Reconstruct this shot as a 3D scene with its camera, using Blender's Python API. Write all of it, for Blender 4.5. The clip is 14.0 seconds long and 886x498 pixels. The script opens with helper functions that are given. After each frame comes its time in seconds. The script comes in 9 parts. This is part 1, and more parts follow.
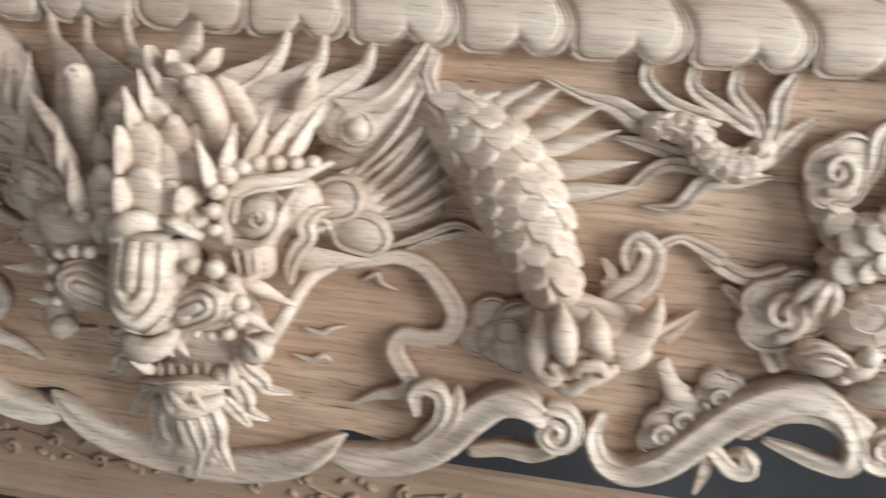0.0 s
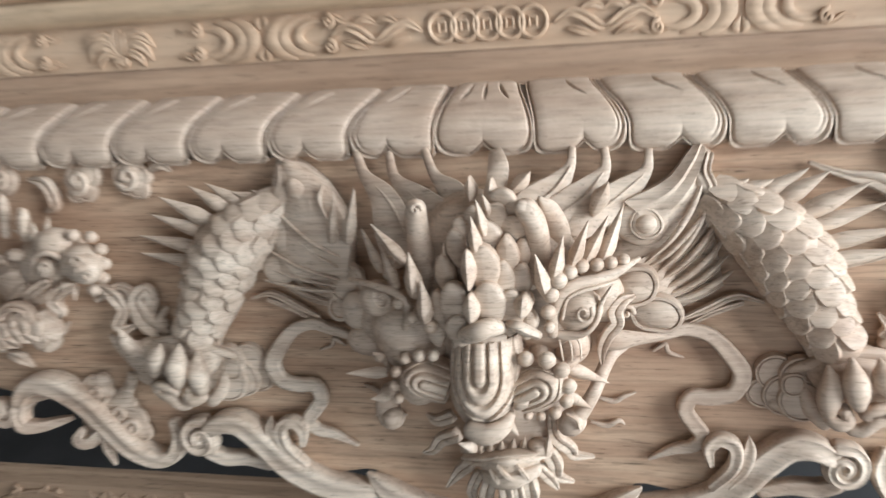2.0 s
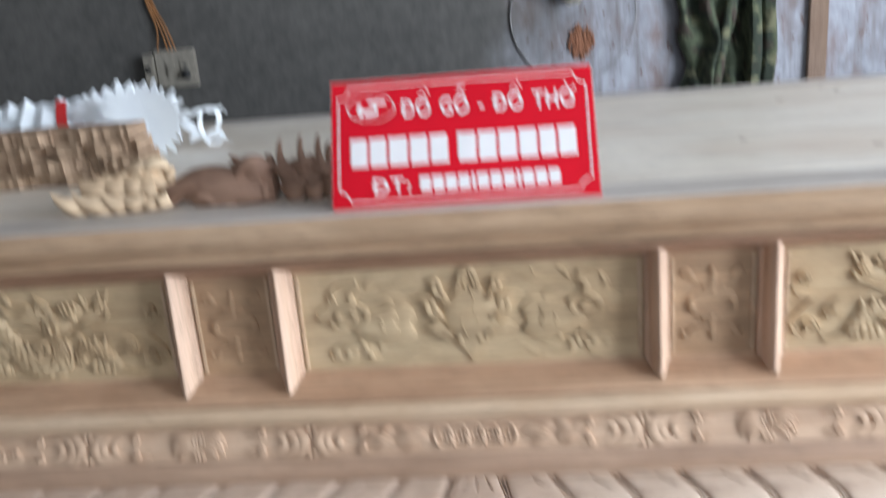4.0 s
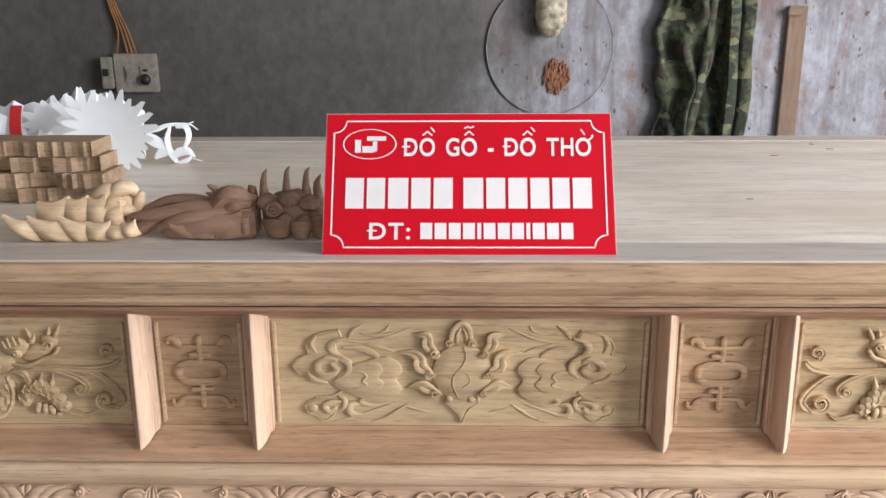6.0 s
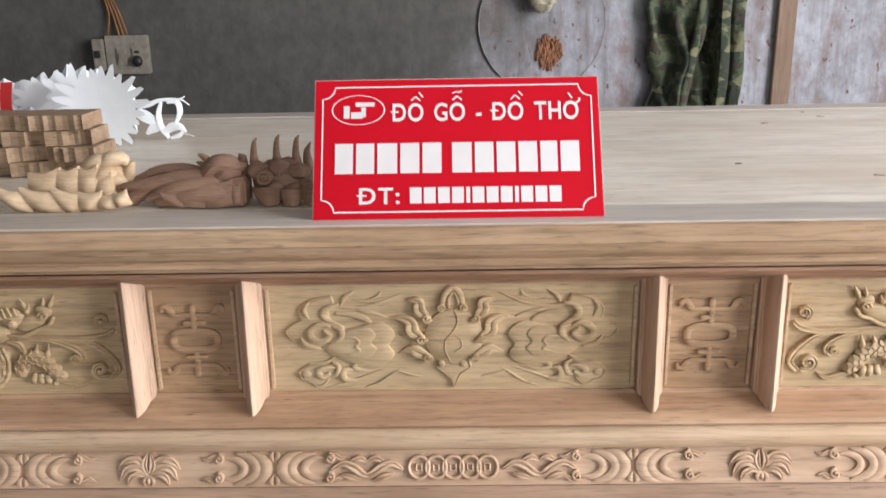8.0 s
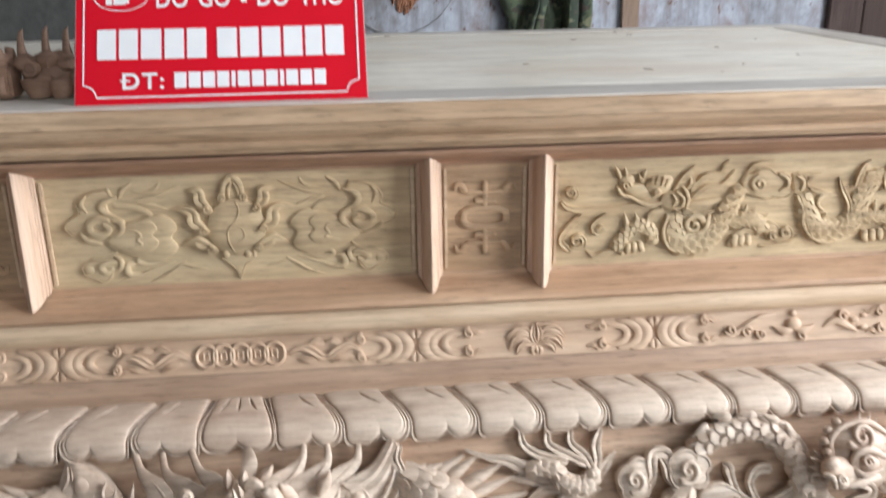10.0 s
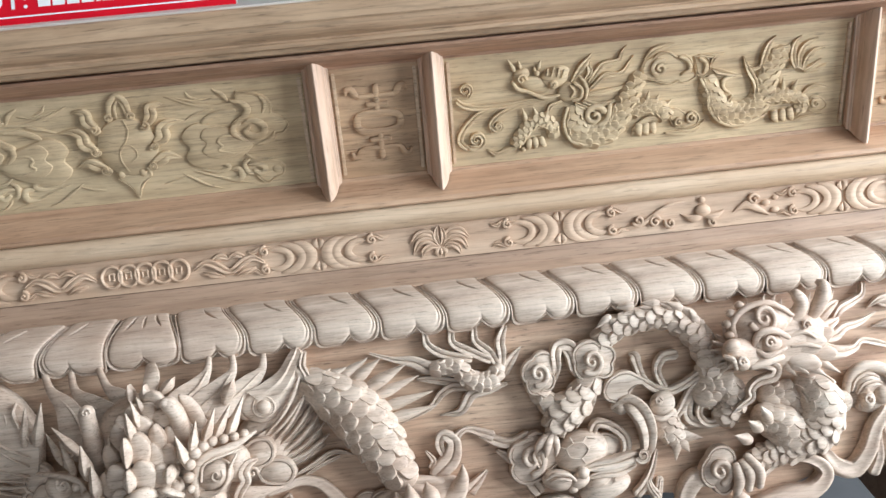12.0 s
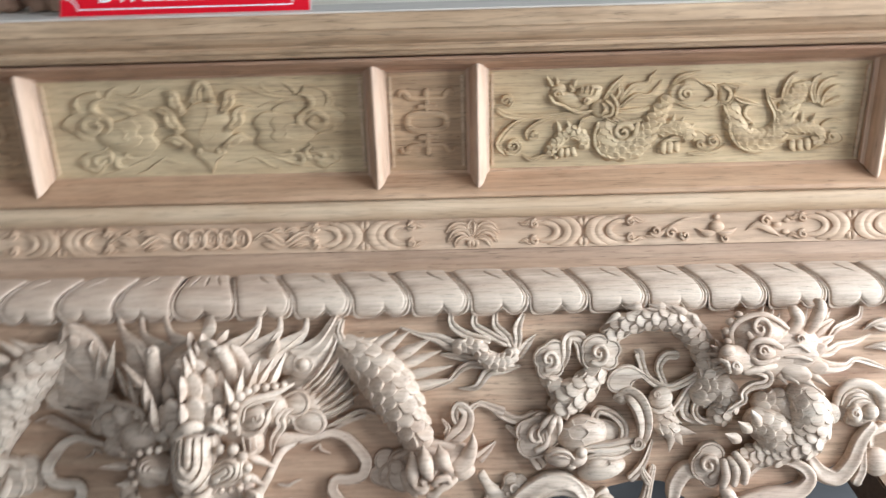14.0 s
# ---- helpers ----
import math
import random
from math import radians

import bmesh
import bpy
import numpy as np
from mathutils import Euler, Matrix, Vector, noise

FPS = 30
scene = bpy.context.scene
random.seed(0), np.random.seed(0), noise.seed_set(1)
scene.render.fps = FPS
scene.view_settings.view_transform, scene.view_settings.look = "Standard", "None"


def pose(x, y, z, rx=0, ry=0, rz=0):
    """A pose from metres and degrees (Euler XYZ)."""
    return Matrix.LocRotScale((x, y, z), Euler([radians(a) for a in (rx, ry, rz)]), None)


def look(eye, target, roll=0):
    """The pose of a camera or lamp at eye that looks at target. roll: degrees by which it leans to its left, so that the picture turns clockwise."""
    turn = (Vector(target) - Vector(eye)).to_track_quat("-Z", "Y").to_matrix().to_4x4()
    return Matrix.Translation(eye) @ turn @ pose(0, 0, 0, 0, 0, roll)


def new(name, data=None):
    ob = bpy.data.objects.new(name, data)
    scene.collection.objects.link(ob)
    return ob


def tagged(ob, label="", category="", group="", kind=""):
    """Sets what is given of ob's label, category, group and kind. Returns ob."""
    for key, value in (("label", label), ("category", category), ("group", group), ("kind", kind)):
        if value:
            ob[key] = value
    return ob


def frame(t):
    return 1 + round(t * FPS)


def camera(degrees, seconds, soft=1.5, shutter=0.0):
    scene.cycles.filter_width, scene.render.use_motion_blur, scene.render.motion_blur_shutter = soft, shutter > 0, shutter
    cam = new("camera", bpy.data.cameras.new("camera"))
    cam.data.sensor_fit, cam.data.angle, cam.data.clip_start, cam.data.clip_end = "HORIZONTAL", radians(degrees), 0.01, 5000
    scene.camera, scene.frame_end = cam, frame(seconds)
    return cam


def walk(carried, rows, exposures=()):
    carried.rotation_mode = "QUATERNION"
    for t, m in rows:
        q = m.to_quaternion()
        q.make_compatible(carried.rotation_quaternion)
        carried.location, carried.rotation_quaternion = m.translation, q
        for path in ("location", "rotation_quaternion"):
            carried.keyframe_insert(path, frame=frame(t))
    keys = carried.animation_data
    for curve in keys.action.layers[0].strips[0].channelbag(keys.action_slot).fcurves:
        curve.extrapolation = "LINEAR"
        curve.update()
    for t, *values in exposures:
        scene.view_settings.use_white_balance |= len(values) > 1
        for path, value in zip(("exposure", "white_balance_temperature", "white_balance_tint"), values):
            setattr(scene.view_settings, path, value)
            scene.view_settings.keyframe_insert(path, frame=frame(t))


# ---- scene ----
cam = camera(55.2, 14.0, shutter=0.7)
PATH = [
    (0, (0.371, -0.779, 1.102), (0.051, 0.773, -0.117), -0.9),
    (0.5, (0.28, -0.778, 1.103), (-0.075, 0.771, -0.111), -1.4),
    (1, (0.217, -0.763, 1.098), (-0.1, 0.789, -0.123), -1.3),
    (1.5, (0.161, -0.767, 1.124), (-0.152, 0.77, -0.116), -4.7),
    (2, (0.157, -0.875, 1.242), (-0.288, 0.688, 0.076), -9.8),
    (2.5, (0.247, -1.12, 1.355), (-0.045, 0.517, 0.244), -4.5),
    (3, (0.307, -1.278, 1.471), (0.108, 0.468, 0.515), -5.9),
    (3.5, (0.222, -1.236, 1.507), (0.093, 0.573, 0.663), -4.4),
    (4, (0.083, -1.187, 1.569), (-0.092, 0.718, 0.983), -4.8),
    (4.2, (0.046, -1.165, 1.588), (-0.053, 0.77, 1.088), -3.3),
    (6.5, (0.002, -1.077, 1.586), (-0.043, 0.842, 1.024), -0.2),
    (7, (0.005, -1.078, 1.587), (-0.04, 0.84, 1.019), -0.7),
    (7.2, (0.007, -1.083, 1.585), (-0.04, 0.838, 1.028), -0.9),
    (9.3, (0.062, -1.12, 1.533), (0.143, 0.773, 0.89), -2.5),
    (9.5, (0.098, -1.132, 1.54), (0.27, 0.757, 0.905), -2.4),
    (9.7, (0.135, -1.143, 1.485), (0.372, 0.748, 0.879), -0.9),
    (10, (0.195, -1.173, 1.453), (0.374, 0.71, 0.802), -0.8),
    (10.5, (0.3, -1.201, 1.414), (0.415, 0.65, 0.664), -1.8),
    (11, (0.376, -1.201, 1.407), (0.487, 0.598, 0.539), -3.5),
    (11.5, (0.376, -1.196, 1.408), (0.493, 0.628, 0.595), -5.3),
    (12, (0.379, -1.196, 1.413), (0.491, 0.628, 0.6), -5.0),
    (12.5, (0.392, -1.201, 1.417), (0.508, 0.63, 0.621), -5.7),
    (13, (0.405, -1.217, 1.418), (0.499, 0.616, 0.624), -5.5),
    (13.5, (0.415, -1.25, 1.425), (0.465, 0.591, 0.645), -5.9),
    (14, (0.425, -1.343, 1.444), (0.387, 0.493, 0.654), -1.8),
]
walk(cam, [(t, look(eye, target, roll)) for t, eye, target, roll in PATH], [(0, -0.30, 6200, 5), (1, -0.26, 6200, 5), (1.5, -0.26, 6200, 5), (2.5, -0.13, 6100, 5), (3.2, -0.06, 6000, 4), (4, -0.14, 6000, 9), (6.5, -0.11, 6850, 14), (9.5, -0.14, 6600, 13), (10, -0.16, 6250, 8), (11, -0.20, 5950, 5), (14, -0.21, 5950, 5)])

# ---- daylight: a workshop open to the street on the right and behind the camera ----
world = bpy.data.worlds.new("sky")
scene.world = world
world.use_nodes = True
wn = world.node_tree.nodes
sky = wn.new("ShaderNodeTexSky")
sky.sky_type = "NISHITA"
sky.sun_disc = False
sky.sun_elevation = radians(40)
sky.sun_rotation = radians(120)
wn["Background"].inputs["Strength"].default_value = 0.1
world.node_tree.links.new(sky.outputs["Color"], wn["Background"].inputs["Color"])


def window_light(name, eye, target, w, h, watts, color):
    data = bpy.data.lights.new(name, "AREA")
    data.shape, data.size, data.size_y, data.energy, data.color = "RECTANGLE", w, h, watts, color
    ob = new(name, data)
    ob.matrix_world = look(eye, target)
    return ob


window_light("daylight_right_opening", (3.72, -1.1, 1.85), (0.0, -0.4, 0.95), 2.8, 2.5, 420, (0.95, 1.0, 1.07))
window_light("daylight_front_opening", (1.6, -5.3, 1.75), (0.6, 0.0, 0.9), 3.4, 2.6, 70, (0.95, 1.0, 1.07))

# ---- materials ----
def material(name):
    m = bpy.data.materials.new(name)
    m.use_nodes = True
    return m, m.node_tree.nodes, m.node_tree.links, m.node_tree.nodes["Principled BSDF"]


def ramp(nodes, links, src, stops):
    r = nodes.new("ShaderNodeValToRGB")
    el = r.color_ramp.elements
    while len(el) < len(stops):
        el.new(0.5)
    for e, (p, c) in zip(el, stops):
        e.position, e.color = p, (*c, 1) if len(c) == 3 else c
    links.new(src, r.inputs["Fac"])
    return r.outputs["Color"]


def coords(nodes, links, scale, rot=(0, 0, 0)):
    tc = nodes.new("ShaderNodeTexCoord")
    mp = nodes.new("ShaderNodeMapping")
    mp.inputs["Scale"].default_value = scale
    mp.inputs["Rotation"].default_value = rot
    links.new(tc.outputs["Object"], mp.inputs["Vector"])
    return mp.outputs["Vector"]


def noise_tex(nodes, links, vec, scale, detail=4, rough=0.55):
    n = nodes.new("ShaderNodeTexNoise")
    n.inputs["Scale"].default_value, n.inputs["Detail"].default_value, n.inputs["Roughness"].default_value = scale, detail, rough
    links.new(vec, n.inputs["Vector"])
    return n.outputs["Fac"]


def mix(nodes, links, fac, a, b, mode="MIX"):
    x = nodes.new("ShaderNodeMix")
    x.data_type, x.blend_type = "RGBA", mode
    for sock, v in ((x.inputs[0], fac), (x.inputs[6], a), (x.inputs[7], b)):
        if isinstance(v, (int, float)):
            sock.default_value = v
        elif isinstance(v, tuple):
            sock.default_value = (*v, 1)
        else:
            links.new(v, sock)
    return x.outputs[2]


def grey(a):
    return (a, a, a)


def wood(name, light, dark, stain, rough=0.62, grain=1.0, rings=0.35, bump=0.25, pores=0.5, axis=0.0, chisel=0.0):
    """Planed or carved hardwood: streaks along x (or upright, with an axis), layered rings through the thickness, short dark pores, broad stains."""
    m, n, l, b = material(name)
    along = (lambda a, c: (c, c, a)) if axis else (lambda a, c: (a, c, c))
    streak = noise_tex(n, l, coords(n, l, along(1.1, 16)), 2.2 * grain, 6, 0.6)
    fine = noise_tex(n, l, coords(n, l, along(11, 150)), 2.0 * grain, 3, 0.7)
    broad = noise_tex(n, l, coords(n, l, along(1.4, 3.5)), 1.6, 3, 0.5)
    wv = n.new("ShaderNodeTexWave")
    wv.wave_type, wv.bands_direction, wv.wave_profile = "BANDS", "X" if axis else "Z", "SIN"
    wv.inputs["Scale"].default_value, wv.inputs["Distortion"].default_value = 22 * grain, 14.0
    wv.inputs["Detail"].default_value, wv.inputs["Detail Scale"].default_value = 4, 1.6
    l.new(coords(n, l, (1.2, 0.8, 0.10) if axis else (0.10, 0.8, 1.2), (0, 0, 0.55) if axis else (0.55, 0, 0)), wv.inputs["Vector"])
    base = ramp(n, l, streak, [(0.28, dark), (0.62, light)])
    lines = ramp(n, l, wv.outputs["Fac"], [(0.0, grey(0.62)), (0.16, grey(1.0)), (1.0, grey(1.0))])
    c = mix(n, l, rings, base, lines, "MULTIPLY")
    pore = ramp(n, l, fine, [(0.32, grey(0.30)), (0.40, grey(0.90)), (0.52, grey(1.0))])
    c = mix(n, l, pores, c, pore, "MULTIPLY")
    fibre = noise_tex(n, l, coords(n, l, along(5, 75)), 1.7 * grain, 4, 0.65)
    c = mix(n, l, min(0.75, pores), c, ramp(n, l, fibre, [(0.34, grey(0.76)), (0.50, grey(1.03)), (0.68, grey(1.13))]), "MULTIPLY")
    handled = noise_tex(n, l, coords(n, l, along(0.7, 1.3)), 11, 6, 0.62)
    c = mix(n, l, 0.8, c, ramp(n, l, handled, [(0.34, (0.90, 0.87, 0.84)), (0.50, grey(1.04)), (0.66, (1.09, 1.09, 1.08))]), "MULTIPLY")
    st = ramp(n, l, broad, [(0.42, grey(0.0)), (0.72, grey(1.0))])
    c = mix(n, l, st, c, mix(n, l, 0.55, c, stain))
    l.new(c, b.inputs["Base Color"])
    l.new(ramp(n, l, fine, [(0.2, grey(min(1, rough + 0.15))), (0.8, grey(rough - 0.06))]), b.inputs["Roughness"])
    bp = n.new("ShaderNodeBump")
    bp.inputs["Strength"].default_value, bp.inputs["Distance"].default_value = bump, 0.0012
    l.new(mix(n, l, 0.5, fine, streak), bp.inputs["Height"])
    if chisel:
        cz = noise_tex(n, l, coords(n, l, (1, 1, 1.5)), 55, 2, 0.5)
        cut = n.new("ShaderNodeBump")
        cut.inputs["Strength"].default_value, cut.inputs["Distance"].default_value = chisel, 0.006
        l.new(cz, cut.inputs["Height"])
        l.new(bp.outputs["Normal"], cut.inputs["Normal"])
        l.new(cut.outputs["Normal"], b.inputs["Normal"])
    else:
        l.new(bp.outputs["Normal"], b.inputs["Normal"])
    b.inputs["Specular IOR Level"].default_value = 0.3
    return m


def plain(name, color, rough=0.5, metal=0.0, vary=0.15, scale=20, bump=0.1):
    m, n, l, b = material(name)
    v = noise_tex(n, l, coords(n, l, (1, 1, 1)), scale, 5)
    lo = tuple(max(0, a * (1 - vary)) for a in color)
    hi = tuple(min(1, a * (1 + vary)) for a in color)
    l.new(ramp(n, l, v, [(0.3, lo), (0.7, hi)]), b.inputs["Base Color"])
    b.inputs["Roughness"].default_value, b.inputs["Metallic"].default_value = rough, metal
    if bump:
        bp = n.new("ShaderNodeBump")
        bp.inputs["Strength"].default_value, bp.inputs["Distance"].default_value = bump, 0.002
        l.new(v, bp.inputs["Height"])
        l.new(bp.outputs["Normal"], b.inputs["Normal"])
    return m


CARVED = wood("carved_wood", (0.635, 0.515, 0.405), (0.42, 0.305, 0.225), (0.45, 0.29, 0.205), 0.5, 1.3, 0.42, 0.45, 0.72, 0.0, 0.22)
GROUND = wood("apron_ground_wood", (0.58, 0.405, 0.275), (0.355, 0.21, 0.133), (0.37, 0.205, 0.125), 0.55, 1.1, 0.55, 0.4, 0.9, 0.0, 0.12)
RAIL = wood("rail_wood", (0.542, 0.358, 0.228), (0.372, 0.220, 0.131), (0.382, 0.206, 0.116), 0.45, 0.9, 0.38, 0.2, 0.7)
NOSING = wood("nosing_wood", (0.56, 0.385, 0.245), (0.37, 0.235, 0.135), (0.41, 0.245, 0.14), 0.42, 0.9, 0.55, 0.2, 0.7)
BEAD = wood("bead_wood", (0.623, 0.461, 0.314), (0.473, 0.328, 0.208), (0.532, 0.353, 0.213), 0.45, 0.9, 0.4, 0.2, 0.5)
PANEL = wood("panel_wood", (0.593, 0.436, 0.259), (0.402, 0.274, 0.152), (0.468, 0.373, 0.239), 0.55, 1.1, 0.45, 0.28, 0.62, 0.0, 0.15)
BANDWOOD = wood("band_wood", (0.583, 0.417, 0.290), (0.442, 0.294, 0.193), (0.502, 0.323, 0.203), 0.5, 1.0, 0.25, 0.25, 0.5, 0.0, 0.12)
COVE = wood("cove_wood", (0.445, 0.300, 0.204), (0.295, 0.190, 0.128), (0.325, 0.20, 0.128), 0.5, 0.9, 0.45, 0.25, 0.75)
UPRAIL = wood("upper_rail_wood", (0.48, 0.30, 0.197), (0.32, 0.18, 0.113), (0.34, 0.175, 0.105), 0.45, 0.9, 0.5, 0.2, 0.8)
EMBLEMWOOD = wood("narrow_panel_wood", (0.502, 0.328, 0.193), (0.341, 0.210, 0.121), (0.382, 0.245, 0.146), 0.55, 1.0, 0.45, 0.25, 0.8, 0.0, 0.15)
POST = wood("post_wood", (0.664, 0.475, 0.348), (0.502, 0.338, 0.232), (0.542, 0.353, 0.242), 0.42, 0.9, 0.25, 0.15, 0.6, radians(90))
# pale woods of the top: base colours lifted to include the doorway's white sheen
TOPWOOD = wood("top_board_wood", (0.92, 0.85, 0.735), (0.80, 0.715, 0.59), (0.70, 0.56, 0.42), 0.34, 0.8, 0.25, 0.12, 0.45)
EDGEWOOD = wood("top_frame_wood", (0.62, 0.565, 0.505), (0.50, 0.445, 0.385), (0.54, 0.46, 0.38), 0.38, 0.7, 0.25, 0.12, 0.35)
PLINTH = wood("plinth_wood", (0.37, 0.25, 0.165), (0.27, 0.18, 0.12), (0.30, 0.19, 0.12), 0.55, 1.0, 0.3, 0.25, 0.5)
BLOCK = wood("sawn_wood", (0.46, 0.325, 0.215), (0.30, 0.20, 0.13), (0.27, 0.165, 0.105), 0.75, 1.2, 0.4, 0.4, 0.7)
PALE = wood("pale_wood", (0.74, 0.575, 0.385), (0.56, 0.40, 0.25), (0.50, 0.32, 0.19), 0.6, 1.1, 0.4, 0.3, 0.5, 0.0, 0.2)
BROWN = wood("brown_wood", (0.42, 0.265, 0.185), (0.27, 0.16, 0.11), (0.27, 0.155, 0.105), 0.55, 1.1, 0.4, 0.3, 0.5, 0.0, 0.3)


def wall_material():
    """Cement wall: dark grey screed on one side, old whitewash with rust-brown blotches on the other."""
    m, n, l, b = material("workshop_wall")
    tc = n.new("ShaderNodeTexCoord")
    sx = n.new("ShaderNodeSeparateXYZ")
    l.new(tc.outputs["Object"], sx.inputs["Vector"])
    edge = noise_tex(n, l, coords(n, l, (1.2, 1, 1.6)), 1.5, 6, 0.65)
    add = n.new("ShaderNodeMath")
    add.operation = "MULTIPLY_ADD"
    l.new(edge, add.inputs[0])
    add.inputs[1].default_value = 0.9
    l.new(sx.outputs["X"], add.inputs[2])
    side = n.new("ShaderNodeMapRange")
    side.inputs["From Min"].default_value, side.inputs["From Max"].default_value = 0.38, 0.85
    l.new(add.outputs[0], side.inputs["Value"])
    big = noise_tex(n, l, coords(n, l, (1, 1, 1)), 2.6, 8, 0.62)
    fine = noise_tex(n, l, coords(n, l, (1, 1, 0.7)), 24, 6, 0.7)
    cement = mix(n, l, 0.5, ramp(n, l, big, [(0.3, (0.065, 0.063, 0.058)), (0.7, (0.125, 0.118, 0.108))]), ramp(n, l, fine, [(0.3, (0.055, 0.053, 0.05)), (0.7, (0.14, 0.132, 0.12))]))
    lime = mix(n, l, 0.5, ramp(n, l, big, [(0.30, (0.13, 0.127, 0.135)), (0.66, (0.39, 0.40, 0.445))]), ramp(n, l, fine, [(0.3, (0.17, 0.162, 0.165)), (0.62, (0.45, 0.46, 0.505))]))
    run = noise_tex(n, l, coords(n, l, (7, 1, 0.7)), 2.4, 7, 0.66)
    lime = mix(n, l, ramp(n, l, run, [(0.48, grey(0)), (0.70, grey(0.85))]), lime, (0.17, 0.15, 0.145))
    blot = ramp(n, l, noise_tex(n, l, coords(n, l, (1.5, 1, 0.8)), 3.4, 10, 0.74), [(0.49, grey(0)), (0.64, grey(0.8))])
    lime = mix(n, l, blot, lime, (0.19, 0.125, 0.105))
    speck = ramp(n, l, noise_tex(n, l, coords(n, l, (1, 1, 0.6)), 38, 3, 0.5), [(0.66, grey(0)), (0.70, grey(0.9))])
    lime = mix(n, l, speck, lime, (0.13, 0.065, 0.045))
    c = mix(n, l, side.outputs["Result"], cement, lime)
    l.new(c, b.inputs["Base Color"])
    b.inputs["Roughness"].default_value = 0.9
    bp = n.new("ShaderNodeBump")
    bp.inputs["Strength"].default_value, bp.inputs["Distance"].default_value = 0.4, 0.004
    l.new(fine, bp.inputs["Height"])
    l.new(bp.outputs["Normal"], b.inputs["Normal"])
    return m


WALL = wall_material()
FLOOR = plain("cement_floor", (0.068, 0.066, 0.066), 0.8, 0, 0.35, 3, 0.3)
CEIL = plain("roof_sheet", (0.30, 0.29, 0.28), 0.7, 0, 0.2, 3, 0.1)
OTHERWALL = plain("side_wall_plaster", (0.34, 0.32, 0.30), 0.9, 0, 0.25, 2.5, 0.2)


# ---- mesh helpers ----
class Bag:
    """Collects vertices and faces of one mesh."""

    def __init__(self):
        self.v, self.f, self.flat = [], [], []

    def add(self, verts, faces, flat=False):
        k = len(self.v)
        self.v.extend(tuple(map(float, p)) for p in verts)
        self.f.extend(tuple(i + k for i in f) for f in faces)
        self.flat.extend([flat] * len(faces))
        return self


def part(name, bag, mat, parent=None, label="", smooth=True):
    """Links a Bag as one mesh object, under a thing or a part when a parent is given."""
    me = bpy.data.meshes.new(name)
    me.from_pydata(bag.v, [], bag.f)
    bm = bmesh.new()
    bm.from_mesh(me)
    bmesh.ops.recalc_face_normals(bm, faces=bm.faces)
    bm.to_mesh(me)
    bm.free()
    if smooth:
        me.polygons.foreach_set("use_smooth", [not x for x in bag.flat])
        me.set_sharp_from_angle(angle=radians(48))
    me.materials.append(mat)
    me.update()
    ob = new(name, me)
    if parent is not None:
        ob.parent = parent
        ob.matrix_parent_inverse = base_of(parent).inverted()
    if label:
        ob["label"] = label
    return ob


def base_of(ob):
    m = ob.matrix_basis.copy()
    return (base_of(ob.parent) @ ob.matrix_parent_inverse @ m) if ob.parent else m


def thing(name, x, y, z, label, category, group="", rz=0):
    e = new(name)
    e.empty_display_size = 0.05
    e.matrix_basis = pose(x, y, z, 0, 0, rz)
    return tagged(e, label, category, group)


def box(x0, x1, y0, y1, z0, z1, bevel=0.0):
    """A box with chamfered edges, as (verts, faces)."""
    bm = bmesh.new()
    bmesh.ops.create_cube(bm, size=1)
    for v in bm.verts:
        v.co = ((x0 + x1) / 2 + v.co.x * (x1 - x0), (y0 + y1) / 2 + v.co.y * (y1 - y0), (z0 + z1) / 2 + v.co.z * (z1 - z0))
    if bevel:
        bmesh.ops.bevel(bm, geom=bm.edges[:], offset=bevel, segments=2, affect="EDGES")
    out = ([tuple(v.co) for v in bm.verts], [tuple(v.index for v in f.verts) for f in bm.faces])
    bm.free()
    return out


def extrude_x(profile, x0, x1, closed=True, caps=True, steps=1):
    """A y-z profile drawn along x."""
    n = len(profile)
    v, f = [], []
    for k in range(steps + 1):
        x = x0 + (x1 - x0) * k / steps
        v += [(x, y, z) for y, z in profile]
    for k in range(steps):
        for i in range(n if closed else n - 1):
            j = (i + 1) % n
            f.append((k * n + i, k * n + j, (k + 1) * n + j, (k + 1) * n + i))
    if caps and closed:
        f += [tuple(range(n)), tuple(range(steps * n, steps * n + n))]
    return v, f


def arc(cy, cz, r, a0, a1, n=6):
    return [(cy + r * math.cos(radians(a0 + (a1 - a0) * k / n)), cz + r * math.sin(radians(a0 + (a1 - a0) * k / n))) for k in range(n + 1)]


def smooth_line(pts, per=6):
    """Catmull-Rom through the points."""
    p = np.array(pts, float)
    if len(p) < 3:
        return np.array([p[0] + (p[-1] - p[0]) * k / (per * 2) for k in range(per * 2 + 1)])
    q = np.vstack([2 * p[0] - p[1], p, 2 * p[-1] - p[-2]])
    out = []
    for i in range(1, len(q) - 2):
        a, b, c, d = q[i - 1:i + 3]
        for k in range(per):
            t = k / per
            out.append(0.5 * (2 * b + (c - a) * t + (2 * a - 5 * b + 4 * c - d) * t * t + (3 * b - a - 3 * c + d) * t ** 3))
    out.append(q[-2])
    return np.array(out)


RIBBON_SECTION = [(1, -1), (1.0, 0.10), (0.95, 0.58), (0.78, 0.92), (0.52, 1.0), (0.18, 0.84), (-0.18, 0.70), (-0.52, 0.70), (-0.76, 0.76), (-0.92, 0.62), (-1.0, 0.15), (-1, -1)]


